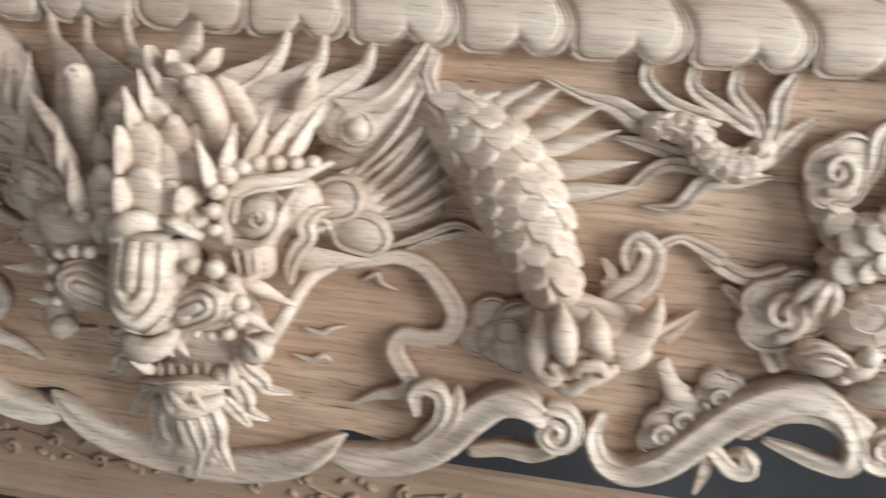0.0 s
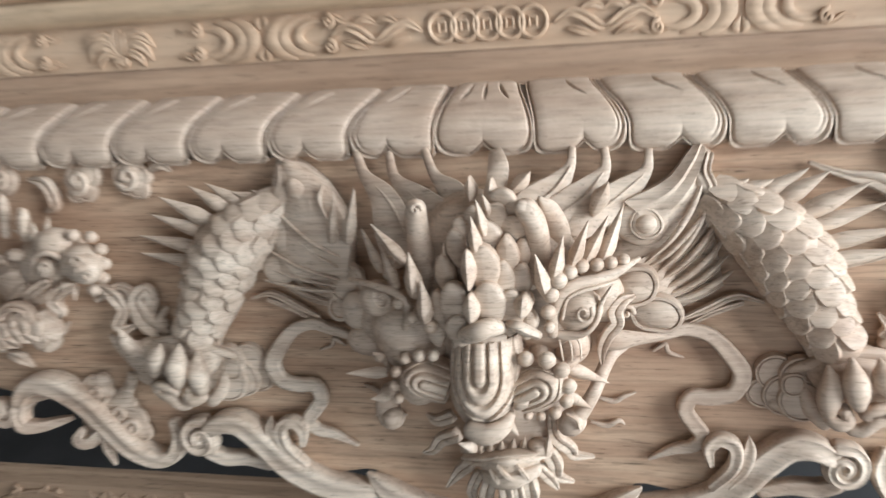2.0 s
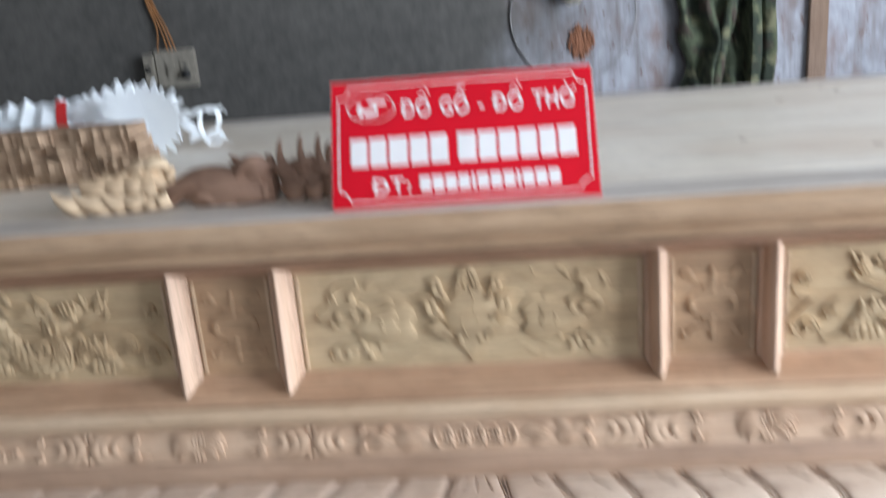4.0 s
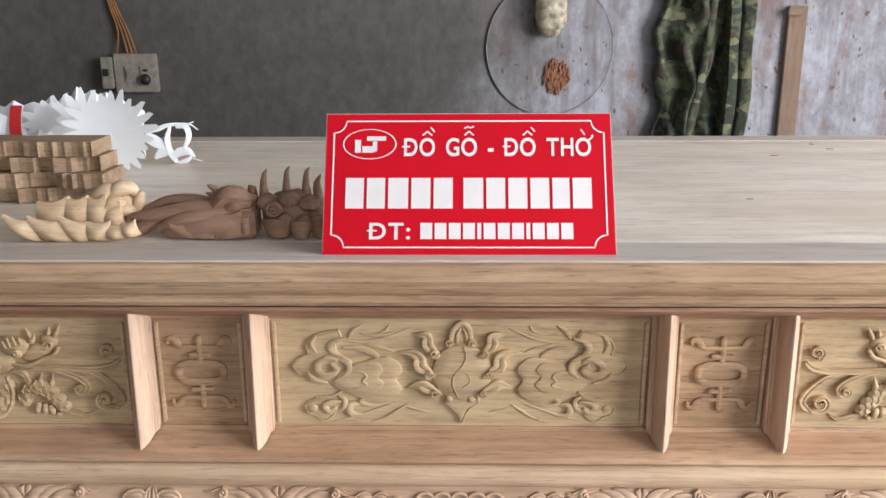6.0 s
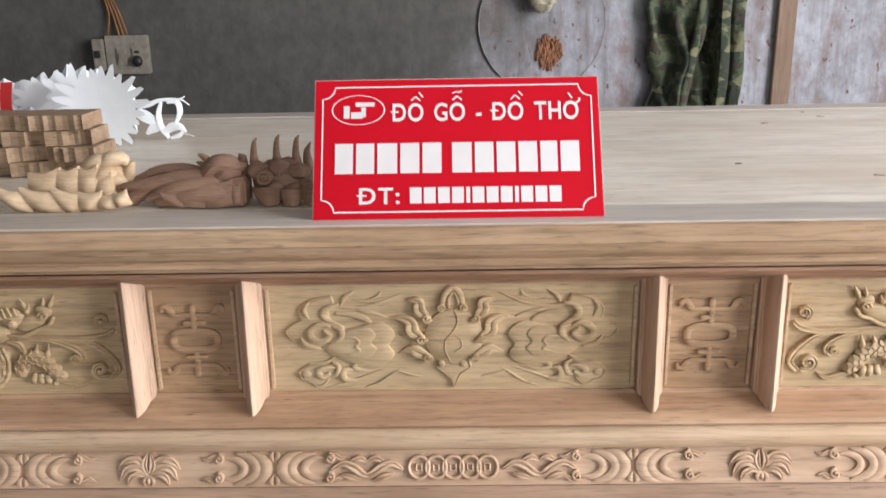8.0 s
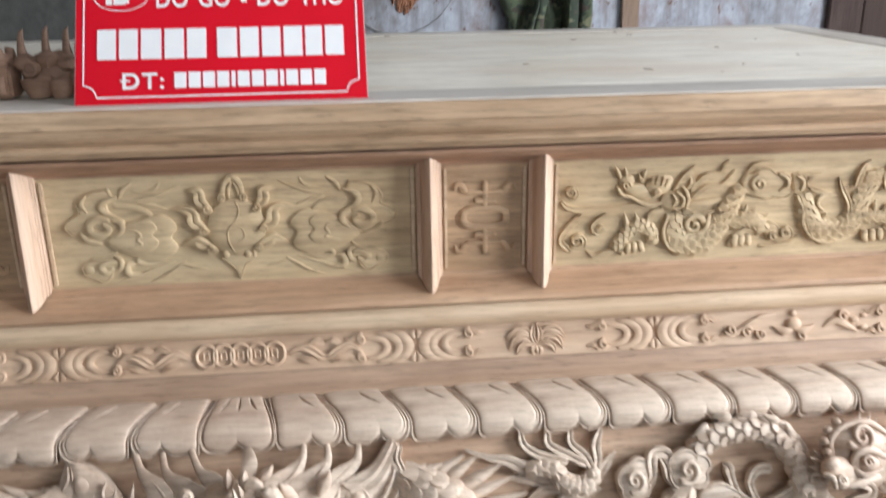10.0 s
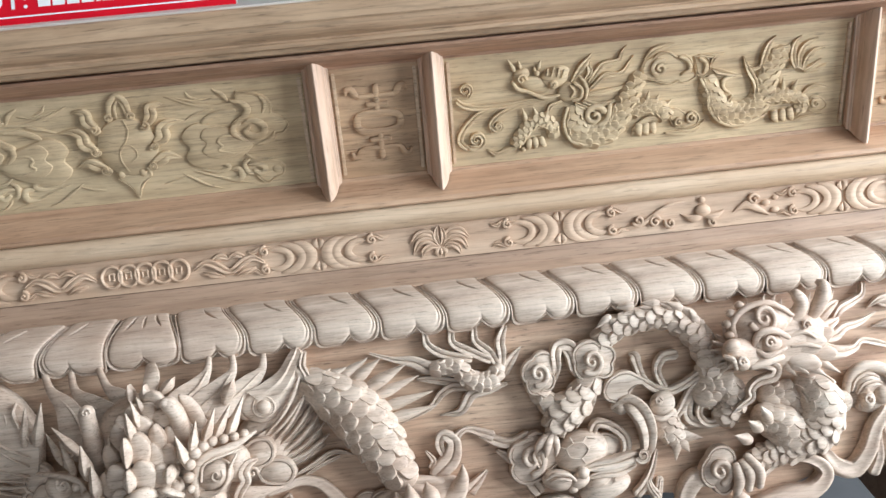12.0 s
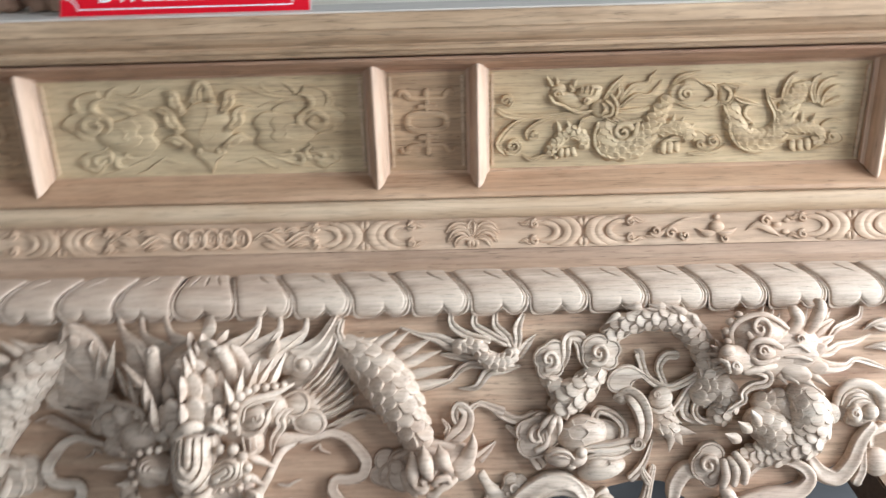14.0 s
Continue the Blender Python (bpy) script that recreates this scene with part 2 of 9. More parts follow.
def sweep(pts, up, n=10, per=6, groove=0.0, ridge=0, power=2.5, section=None):
    """A tapering round or oval limb through rows (x, y, z, half width, half height); up is the side that the height points to.
    groove: depth of a channel along its crown; ridge: number of fine channels across it."""
    line = smooth_line(pts, per)
    c, w, h = line[:, :3], np.abs(line[:, 3]) + 1e-5, np.abs(line[:, 4]) + 1e-5
    ends = [(0, c[0] - c[1]), (-1, c[-1] - c[-2])]
    if np.linalg.norm(c[0] - c[-1]) > 1e-4:
        for k, d in ends:
            d = d / (np.linalg.norm(d) + 1e-12) * min(w[k], h[k])
            caps = [(0.45, 0.86), (0.8, 0.5)]
            cc = np.array([c[k] + d * q for q, _ in caps])
            ww, hh = np.array([w[k] * q for _, q in caps]), np.array([h[k] * q for _, q in caps])
            if k == 0:
                c, w, h = np.vstack([cc[::-1], c]), np.r_[ww[::-1], w], np.r_[hh[::-1], h]
            else:
                c, w, h = np.vstack([c, cc]), np.r_[w, ww], np.r_[h, hh]
    t = np.gradient(c, axis=0)
    t /= np.linalg.norm(t, axis=1)[:, None] + 1e-12
    up = np.array(up, float)
    if section:
        pass
    elif groove:
        g = 0.86 - 1.35 * groove
        section = [(1, -1), (1.0, 0.25), (0.95, 0.70), (0.80, 1.0), (0.62, 1.0), (0.22, 0.86), (0.10, 0.74), (0, g), (-0.10, 0.74), (-0.22, 0.86), (-0.62, 1.0), (-0.80, 1.0), (-0.95, 0.70), (-1.0, 0.25), (-1, -1)]
    else:
        n = max(n, 10 + 8 * ridge)
        section = []
        for k in range(n):
            ca, sa = math.cos(2 * math.pi * k / n), math.sin(2 * math.pi * k / n)
            q = (abs(ca) ** power + abs(sa) ** power) ** (-1 / power)
            ca, sa = ca * q, sa * q
            if ridge and sa > 0:
                sa -= 0.30 * (0.5 + 0.5 * math.cos(ridge * 2 * math.pi * (ca * 0.5 + 0.5))) ** 3
            section.append((ca, sa))
    n = len(section)
    v, f = [], []
    for i in range(len(c)):
        side = np.cross(t[i], up)
        s = np.linalg.norm(side)
        side = side / s if s > 1e-6 else np.array([1.0, 0, 0])
        nrm = np.cross(side, t[i])
        for ca, sa in section:
            v.append(c[i] + side * (w[i] * ca) + nrm * (h[i] * sa))
    m = len(c)
    for i in range(m - 1):
        for k in range(n):
            j = (k + 1) % n
            f.append((i * n + k, i * n + j, (i + 1) * n + j, (i + 1) * n + k))
    f += [tuple(range(n)), tuple(range((m - 1) * n, m * n))]
    return v, f


def frame_of(ax, up):
    ax = np.array(ax, float) / (np.linalg.norm(ax) + 1e-12)
    side = np.cross(ax, up)
    side = side / (np.linalg.norm(side) + 1e-12)
    return ax, side, np.cross(side, ax)


def ball(c, ax, up, a, b, d, n=10, m=7, bump=0.0, seed=0):
    """An ellipsoid: half lengths a along ax, b across, d along up."""
    ax, side, nn = frame_of(ax, np.array(up, float))
    c = np.array(c, float)
    v, f = [c + ax * a], []
    for i in range(1, m):
        th = math.pi * i / m
        for k in range(n):
            ph = 2 * math.pi * k / n
            r = 1 + bump * noise.noise(Vector((i * 0.9 + seed, math.cos(ph) * 1.3, math.sin(ph) * 1.3)))
            v.append(c + ax * (a * math.cos(th)) + (side * (b * math.cos(ph)) + nn * (d * math.sin(ph))) * (math.sin(th) * r))
    v.append(c - ax * a)
    last = len(v) - 1
    for k in range(n):
        j = (k + 1) % n
        f.append((0, 1 + k, 1 + j))
        f.append((last, last - n + j, last - n + k))
        for i in range(m - 2):
            f.append((1 + i * n + k, 1 + (i + 1) * n + k, 1 + (i + 1) * n + j, 1 + i * n + j))
    return v, f


def scale_leaf(c, ax, up, a, b, d, rise=0.45):
    """One overlapping scale: a shield with a rounded free end, thick at its free edge and sunk at its root. ax points to the free end."""
    ax, side, nn = frame_of(ax, np.array(up, float))
    c = np.array(c, float)
    v, f = [], []
    rows = [(-1.0, 0.72, 0.0), (-0.4, 0.98, 0.55), (0.1, 1.0, 0.92), (0.45, 0.95, 1.0), (0.70, 0.83, 0.95), (0.87, 0.64, 0.82), (0.97, 0.40, 0.66), (1.0, 0.12, 0.58)]
    m = len(rows)
    for u, wd, ht in rows:
        for k in range(7):
            s = k / 3 - 1
            crown = ht * (1 - 0.42 * s * s) + rise * (u + 1) / 2
            v.append(c + ax * (a * (u - 0.10 * s * s * (u > 0))) + side * (b * wd * s) + nn * (d * crown))
    k0 = len(v)
    for u, wd, ht in rows:
        for s in (-1, 1):
            v.append(c + ax * (a * u * 0.96) + side * (b * wd * s * 0.97) - nn * (d * 0.9))
    for i in range(m - 1):
        for k in range(6):
            f.append((i * 7 + k, i * 7 + k + 1, (i + 1) * 7 + k + 1, (i + 1) * 7 + k))
        f.append((i * 7, (i + 1) * 7, k0 + 2 * (i + 1), k0 + 2 * i))
        f.append((i * 7 + 6, k0 + 2 * i + 1, k0 + 2 * (i + 1) + 1, (i + 1) * 7 + 6))
    f.append(tuple(7 * (m - 1) + k for k in range(7)) + (k0 + 2 * m - 1, k0 + 2 * m - 2))
    return v, f

# ---- the workshop ----
def slab(name, label, *dims, mat=None):
    b = Bag().add(*box(*dims))
    return tagged(part(name, b, mat, smooth=False), label, name.split("_")[0], kind="structure")


BACK = 2.6
slab("floor", "dark grey cement workshop floor, dusty and worn", -4.6, 3.8, -5.5, BACK + 0.2, -0.12, 0.0, mat=FLOOR)
slab("wall_north", "old cement wall, dark grey screed beside stained whitewash", -4.6, 4.0, BACK, BACK + 0.2, 0.0, 3.6, mat=WALL)
slab("wall_west", "plain plastered workshop side wall", -4.8, -4.6, -5.5, BACK + 0.2, 0.0, 3.6, mat=OTHERWALL)
slab("ceiling", "plain grey roof sheet over the workshop", -4.8, 4.0, -5.7, BACK + 0.2, 3.6, 3.7, mat=CEIL)


def wall_with_opening(name, label, along, at, lo, hi, o0, o1, oz, thick=0.2):
    b = Bag()
    for a0, a1, z0, z1 in ((lo, o0, 0, 3.6), (o1, hi, 0, 3.6), (o0, o1, oz, 3.6)):
        if along == "y":
            b.add(*box(at, at + thick, a0, a1, z0, z1))
        else:
            b.add(*box(a0, a1, at - thick, at, z0, z1))
    return tagged(part(name, b, OTHERWALL, smooth=False), label, "wall", kind="structure")


wall_with_opening("wall_east", "plastered wall with a wide open doorway", "y", 3.8, -5.5, BACK, -2.5, 0.7, 3.1)
wall_with_opening("wall_south", "front wall with a wide open shutter doorway", "x", -5.5, -4.8, 4.0, -0.2, 3.4, 3.1)

# ---- the altar table ----
HALF = 1.36
table = thing("altar_table", 0, 0.5, 0, "large unpainted wooden altar table richly carved with dragons and clouds", "altar table")
TOPZ = 1.27

# top: framed board with a moulded edge
b = Bag()
b.add(*extrude_x([(0.055, TOPZ - 0.03), (0.055, TOPZ), (0.99, TOPZ), (0.99, TOPZ - 0.03)], -HALF + 0.10, HALF - 0.10))
top = part("tabletop_board", b, TOPWOOD, table, "pale planed tabletop board, its colour lifted for daylight sheen", smooth=False)
b = Bag()
nose = [(0.052, TOPZ - 0.035), (0.052, TOPZ + 0.001), (-0.044, TOPZ + 0.001)] + arc(-0.044, TOPZ - 0.0035, 0.0045, 90, 180, 3)[1:] + \
    [(-0.0490, TOPZ - 0.0215), (-0.0475, TOPZ - 0.0235), (-0.0440, TOPZ - 0.0245), (-0.0405, TOPZ - 0.033), (-0.033, TOPZ - 0.042), (-0.0235, TOPZ - 0.0485),
     (-0.0235, TOPZ - 0.0505), (-0.0260, TOPZ - 0.0525), (-0.0260, TOPZ - 0.0575), (-0.0235, TOPZ - 0.0595), (-0.0130, TOPZ - 0.0605), (-0.0120, TOPZ - 0.0670), (-0.0020, TOPZ - 0.0685), (0.004, TOPZ - 0.072), (0.04, TOPZ - 0.072)]
b.add(*extrude_x(nose, -HALF, HALF, steps=8))
front_nosing = part("top_frame_front", b, NOSING, table, "moulded front rail of the tabletop", smooth=False)
b = Bag()
b.add(*box(-HALF + 0.002, HALF - 0.002, -0.036, 0.0515, TOPZ - 0.004, TOPZ + 0.0035, 0.001))
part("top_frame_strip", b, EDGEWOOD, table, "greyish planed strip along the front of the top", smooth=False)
b = Bag()
b.add(*box(-HALF, HALF, 0.995, 1.075, TOPZ - 0.06, TOPZ + 0.001, 0.003))
part("top_frame_back", b, EDGEWOOD, table, smooth=False)
for s in (-1, 1):
    b = Bag()
    b.add(*box(min(s * (HALF - 0.095), s * HALF), max(s * (HALF - 0.095), s * HALF), 0.058, 0.99, TOPZ - 0.06, TOPZ + 0.0008, 0.003))
    part("top_frame_end", b, EDGEWOOD, table, smooth=False)

# carcass behind the mouldings
b = Bag()
b.add(*box(-1.28, 1.28, 0.06, 0.98, 0.80, TOPZ - 0.036))
part("carcass", b, RAIL, table, smooth=False)

# frieze rails: bevelled frame above and below the panels
PY = 0.055
b = Bag()
b.add(*extrude_x([(0.07, 1.1945), (0.006, 1.1945), (0.004, 1.190), (0.018, 1.180), (0.049, 1.166), (0.052, 1.161), (0.07, 1.161)], -1.31, 1.31))
part("upper_rail", b, UPRAIL, table, "pinkish-brown bevelled upper frieze rail", smooth=False)
b = Bag()
b.add(*extrude_x([(0.07, 0.992), (0.052, 0.992), (0.049, 0.987), (0.006, 0.966), (0.002, 0.9605), (0.004, 0.957), (0.07, 0.957)], -1.31, 1.31))
part("lower_rail", b, RAIL, table, "pinkish-brown bevelled lower frieze rail", smooth=False)
POSTS = [0.291, 0.461, 1.127, 1.297]
posts = sorted([-x for x in POSTS] + POSTS)


def post(x):
    """Half-round column with fillets and pointed ends that die into the bevelled rails."""
    b = Bag()
    prof = [(-0.0190, 0.06), (-0.0190, 0.0490), (-0.0183, 0.0475), (-0.0162, 0.0470), (-0.0156, 0.0445), (-0.0136, 0.0435), (-0.0130, 0.0405)]
    prof += [(-0.0127 * u, 0.0400 - 0.0225 * (1 - u ** 1.45) ** (1 / 1.45)) for u in (0.985, 0.93, 0.82, 0.68, 0.52, 0.36, 0.22, 0.10, 0.01)]
    prof += [(-a, y) for a, y in prof[::-1]]
    n = len(prof)
    v = [(x + dx, y - 0.006, 0.9935 - (0.055 - y) * 0.56) for dx, y in prof] + [(x + dx, y + 0.002, 1.1635 + (0.055 - y) * 0.54) for dx, y in prof]
    b.add(v, [(i, i + 1, n + i + 1, n + i) for i in range(n - 1)] + [tuple(range(n)), tuple(range(n, 2 * n))])
    ob = part("frieze_post", b, POST, table, "pale pinkish pointed post", smooth=False)
    return ob


for x in posts:
    post(x)

panels = []
for x0, x1 in zip(posts[:-1], posts[1:]):
    b = Bag()
    b.add(*extrude_x([(PY, 0.990), (PY, 1.163), (0.08, 1.163), (0.08, 0.990)], x0 + 0.015, x1 - 0.015))
    narrow = x1 - x0 < 0.2
    pn = part("frieze_panel", b, EMBLEMWOOD if narrow else PANEL, table, "narrow brown panel with a longevity emblem" if narrow else "recessed olive-tinged carved panel", smooth=False)
    for xa in (x0 + 0.0225, x1 - 0.0275):
        part("panel_fillet", Bag().add(*box(xa, xa + 0.005, PY - 0.004, PY + 0.002, 0.998, 1.155, 0.001)), BEAD, pn, smooth=False)
    panels.append((x0, x1, pn))

# bead, carved band and cove under the frieze
b = Bag()
b.add(*extrude_x([(0.07, 0.9535), (0.010, 0.9535)] + arc(0.016, 0.937, 0.0195, 115, 245, 8) + [(0.012, 0.9185), (0.07, 0.9185)], -1.315, 1.315))
part("bead_moulding", b, BEAD, table, "light half-round bead", smooth=False)
b = Bag()
b.add(*extrude_x([(0.07, 0.918), (0.012, 0.918), (-0.007, 0.868), (0.07, 0.868)], -1.315, 1.315))
band = part("carved_band", b, BANDWOOD, table, "narrow sloping band carved with coins, flowers and waves", smooth=False)
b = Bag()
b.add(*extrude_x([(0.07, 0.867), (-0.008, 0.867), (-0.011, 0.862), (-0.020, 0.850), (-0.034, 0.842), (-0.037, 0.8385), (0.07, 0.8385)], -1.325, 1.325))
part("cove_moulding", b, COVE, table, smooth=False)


def bg(z):
    """How far the bulging apron stands out at a height."""
    return np.interp(z, [0.40, 0.46, 0.50, 0.60, 0.70, 0.80, 0.84], [-0.255, -0.240, -0.225, -0.183, -0.135, -0.080, -0.058])


NORM = np.array([0.0, -0.905, 0.425])


def ap(x, z, h):
    """A point at height h over the apron's ground."""
    return np.array([x, float(bg(z)), z]) + NORM * h


# lotus moulding: a row of overlapping petals
PETAL_PROFILE = smooth_line([(-0.033, 0.838), (-0.050, 0.8385), (-0.076, 0.832), (-0.094, 0.817), (-0.101, 0.801), (-0.100, 0.788), (-0.092, 0.780)], 4)
PETAL_RUN = np.r_[0, np.cumsum(np.linalg.norm(np.diff(PETAL_PROFILE, axis=0), axis=1))] * 1000


def on_petal(v):
    """Point and outward direction at v millimetres down the moulding."""
    at = lambda q: np.array([np.interp(q, PETAL_RUN, PETAL_PROFILE[:, 0]), np.interp(q, PETAL_RUN, PETAL_PROFILE[:, 1])])
    p, a, c = at(v), at(max(0, v - 2)), at(min(PETAL_RUN[-1], v + 2))
    t = (c - a) / (np.linalg.norm(c - a) + 1e-12)
    return p, np.array([t[1], -t[0]]) / 1000


def smin(a, b, k):
    h = max(0.0, k - abs(a - b)) / k
    return min(a, b) - h * h * k * 0.25


def petal(x0, x1, lean, marks, root=0.34):
    """One petal: a swelling body inside a rolled lip, with a heart-shaped lower edge and slanting cuts."""
    b = Bag()
    nu, nv = 100, 60
    width, run = (x1 - x0) * 1000, PETAL_RUN[-1]
    v, f = [], []
    for j in range(nv + 1):
        q = run * j / nv
        w = q / run
        p, out = on_petal(q)
        k = min(1.0, w / 0.66)
        lag = 1 - k * k * (3 - 2 * k)
        for i in range(nu + 1):
            u = width * i / nu
            uu = u if lean >= 0 else width - u
            mid = (0.54 if lean else 0.5) * width
            e = abs(uu - mid) / (0.17 * width)
            notch = 13.0 * max(0.0, 1 - e) ** 1.5 + 2.0 * math.exp(-e * e * 0.4)
            low = run - 9 - notch - q
            inner, outer = (uu, width - uu) if lean else (min(u, width - u), min(u, width - u))
            # the outer lower corner is broad and round, the inner one tucked under
            dist = smin(smin(outer, low, 30.0), inner + 2.0, 14.0) if lean else smin(inner + 2.2, low, 26.0)
            if dist > -0.4:
                d = -8.0 + 10.0 * (1 - math.exp(-(dist + 0.4) / 0.9))
            else:
                d = -8.0
            lip = 5.2
            d += -4.0 * math.exp(-((dist - lip) / 1.0) ** 2) + 2.2 * (1 - math.exp(-max(0, dist - lip - 1) / 6)) * (dist > lip)
            if outer < inner and lean:
                d += -2.6 * math.exp(-((dist - 9.6) / 0.85) ** 2) * (1 - w * w)
            for um, tilt in marks:
                g = (q - 8) / 27
                if 0 < g < 1:
                    c = um * width + tilt * (q - 8) * (0.6 + 0.8 * g)
                    d -= 4.6 * math.exp(-((u - c) / (0.8 + 1.0 * math.sin(g * math.pi))) ** 2) * math.sin(g * math.pi) ** 0.6
            y, z = p + out * d
            if lean:
                x = u - lean * (root + (0.34 - root) * uu / width) * width * lag + lean * 0.06 * width
            else:
                x = width / 2 + (u - width / 2) * (1 + (0.06 * 2 * 1.034) - lag * 0.373)
            v.append((x0 + x / 1000, y, z))
    for j in range(nv):
        for i in range(nu):
            a = j * (nu + 1) + i
            f.append((a, a + 1, a + nu + 2, a + nu + 1))
    b.add(v, f)
    return b


lotus = part("lotus_moulding", Bag().add(*extrude_x([(0.07, 0.8355), (-0.034, 0.8355), (-0.062, 0.824), (-0.073, 0.812), (-0.074, 0.800), (-0.066, 0.790), (0.07, 0.790)], -1.33, 1.33)), CARVED, table, "thick moulding carved as a row of lotus petals", smooth=False)
part("petal", petal(-0.047, 0.047, 0, [(0.30, -0.25), (0.5, 0.0), (0.70, 0.25)]), CARVED, lotus)
for s in (-1, 1):
    a, c = s * 0.047, s * 0.1442
    part("petal", petal(min(a, c), max(a, c), s, [(0.56 if s > 0 else 0.44, s * 0.42)], 0.12), CARVED, lotus)
    a, c = s * 0.1442, s * 0.2414
    first = part("petal", petal(min(a, c), max(a, c), s, [(0.56 if s > 0 else 0.44, s * 0.42)]), CARVED, lotus)
    for k in range(1, 12):
        ob = new("petal", first.data)
        ob.parent, ob.location.x = lotus, s * 0.0972 * k
        ob.matrix_parent_inverse = base_of(lotus).inverted()

# the apron's ground, cut along its scrolled lower edge
LOWER = [(0.0, 0.380), (0.06, 0.388), (0.12, 0.408), (0.157, 0.437), (0.205, 0.428), (0.25, 0.448), (0.30, 0.497), (0.335, 0.505), (0.362, 0.465), (0.39, 0.456), (0.44, 0.452), (0.49, 0.487), (0.52, 0.515),
         (0.56, 0.537), (0.60, 0.535), (0.63, 0.515), (0.70, 0.53), (0.75, 0.53), (0.80, 0.492), (0.85, 0.482), (0.90, 0.51), (0.95, 0.522), (1.0, 0.535), (1.06, 0.56), (1.11, 0.60), (1.18, 0.615), (1.24, 0.52), (1.29, 0.40)]
b = Bag()
cols = np.linspace(-1.29, 1.29, 260)
nz = 14
v, f = [], []
for x in cols:
    lo = np.interp(abs(x), [p[0] for p in LOWER], [p[1] for p in LOWER]) + 0.004
    for k in range(nz + 1):
        z = 0.812 + (lo - 0.812) * k / nz
        v.append((x, bg(z), z))
    for k in range(nz + 1):
        z = 0.812 + (lo - 0.812) * k / nz
        v.append((x, bg(z) + 0.028, z - 0.010))
n2 = 2 * (nz + 1)
for i in range(len(cols) - 1):
    a, c = i * n2, (i + 1) * n2
    for k in range(nz):
        f.append((a + k, a + k + 1, c + k + 1, c + k))
        f.append((a + nz + 1 + k, c + nz + 1 + k, c + nz + 2 + k, a + nz + 2 + k))
    f.append((a + nz, a + 2 * nz + 1, c + 2 * nz + 1, c + nz))
b.add(v, f)
apron = part("apron", b, GROUND, table, "bulging apron carved in high relief with dragons, clouds and scrolls")

# legs and plinth below
for s in (-1, 1):
    b = Bag()
    b.add(*sweep([(s * 1.24, -0.14, 0.62, 0.07, 0.05), (s * 1.27, -0.20, 0.52, 0.06, 0.05), (s * 1.28, -0.20, 0.42, 0.05, 0.045), (s * 1.27, -0.17, 0.345, 0.06, 0.05)], (0, -1, 0), 14))
    part("front_leg", b, CARVED, table, "curved cabriole leg")
    b = Bag()
    b.add(*sweep([(s * 1.22, 0.98, 0.80, 0.06, 0.05), (s * 1.27, 1.0, 0.52, 0.06, 0.05), (s * 1.27, 0.98, 0.345, 0.06, 0.05)], (0, 1, 0), 12))
    part("back_leg", b, CARVED, table)
PL = [(-0.200, 0.352), (-0.206, 0.350), (-0.208, 0.344), (-0.222, 0.338), (-0.236, 0.300), (-0.240, 0.285), (-0.252, 0.278), (-0.262, 0.262), (-0.262, 0.245), (-0.20, 0.245)]
b = Bag()
b.add(*extrude_x(PL, -1.34, 1.34))
plinth = part("plinth_front", b, PLINTH, table, "brown base rail carved with running vines and fretwork", smooth=False)
b = Bag()
b.add(*box(-1.34, 1.34, 0.93, 1.03, 0.245, 0.345, 0.004))
for s in (-1, 1):
    b.add(*box(min(s * 1.24, s * 1.34), max(s * 1.24, s * 1.34), -0.199, 0.929, 0.246, 0.344, 0.004))
    for y in (-0.19, 0.93):
        b.add(*box(min(s * 1.20, s * 1.32), max(s * 1.20, s * 1.32), y, y + 0.1, 0.0, 0.2445, 0.004))
part("plinth_frame", b, PLINTH, table, smooth=False)


def on_panel(x, z, h):
    return np.array([x, PY - h, z])


FLUTED = ("lock", "flame", "mane", "beard_lock", "cloud_ribbon", "whisker", "wave", "mane_wave", "tail_flame", "crown_leaf", "jaw")

RIBBONS = ("scroll", "rim", "whisker_ribbon")


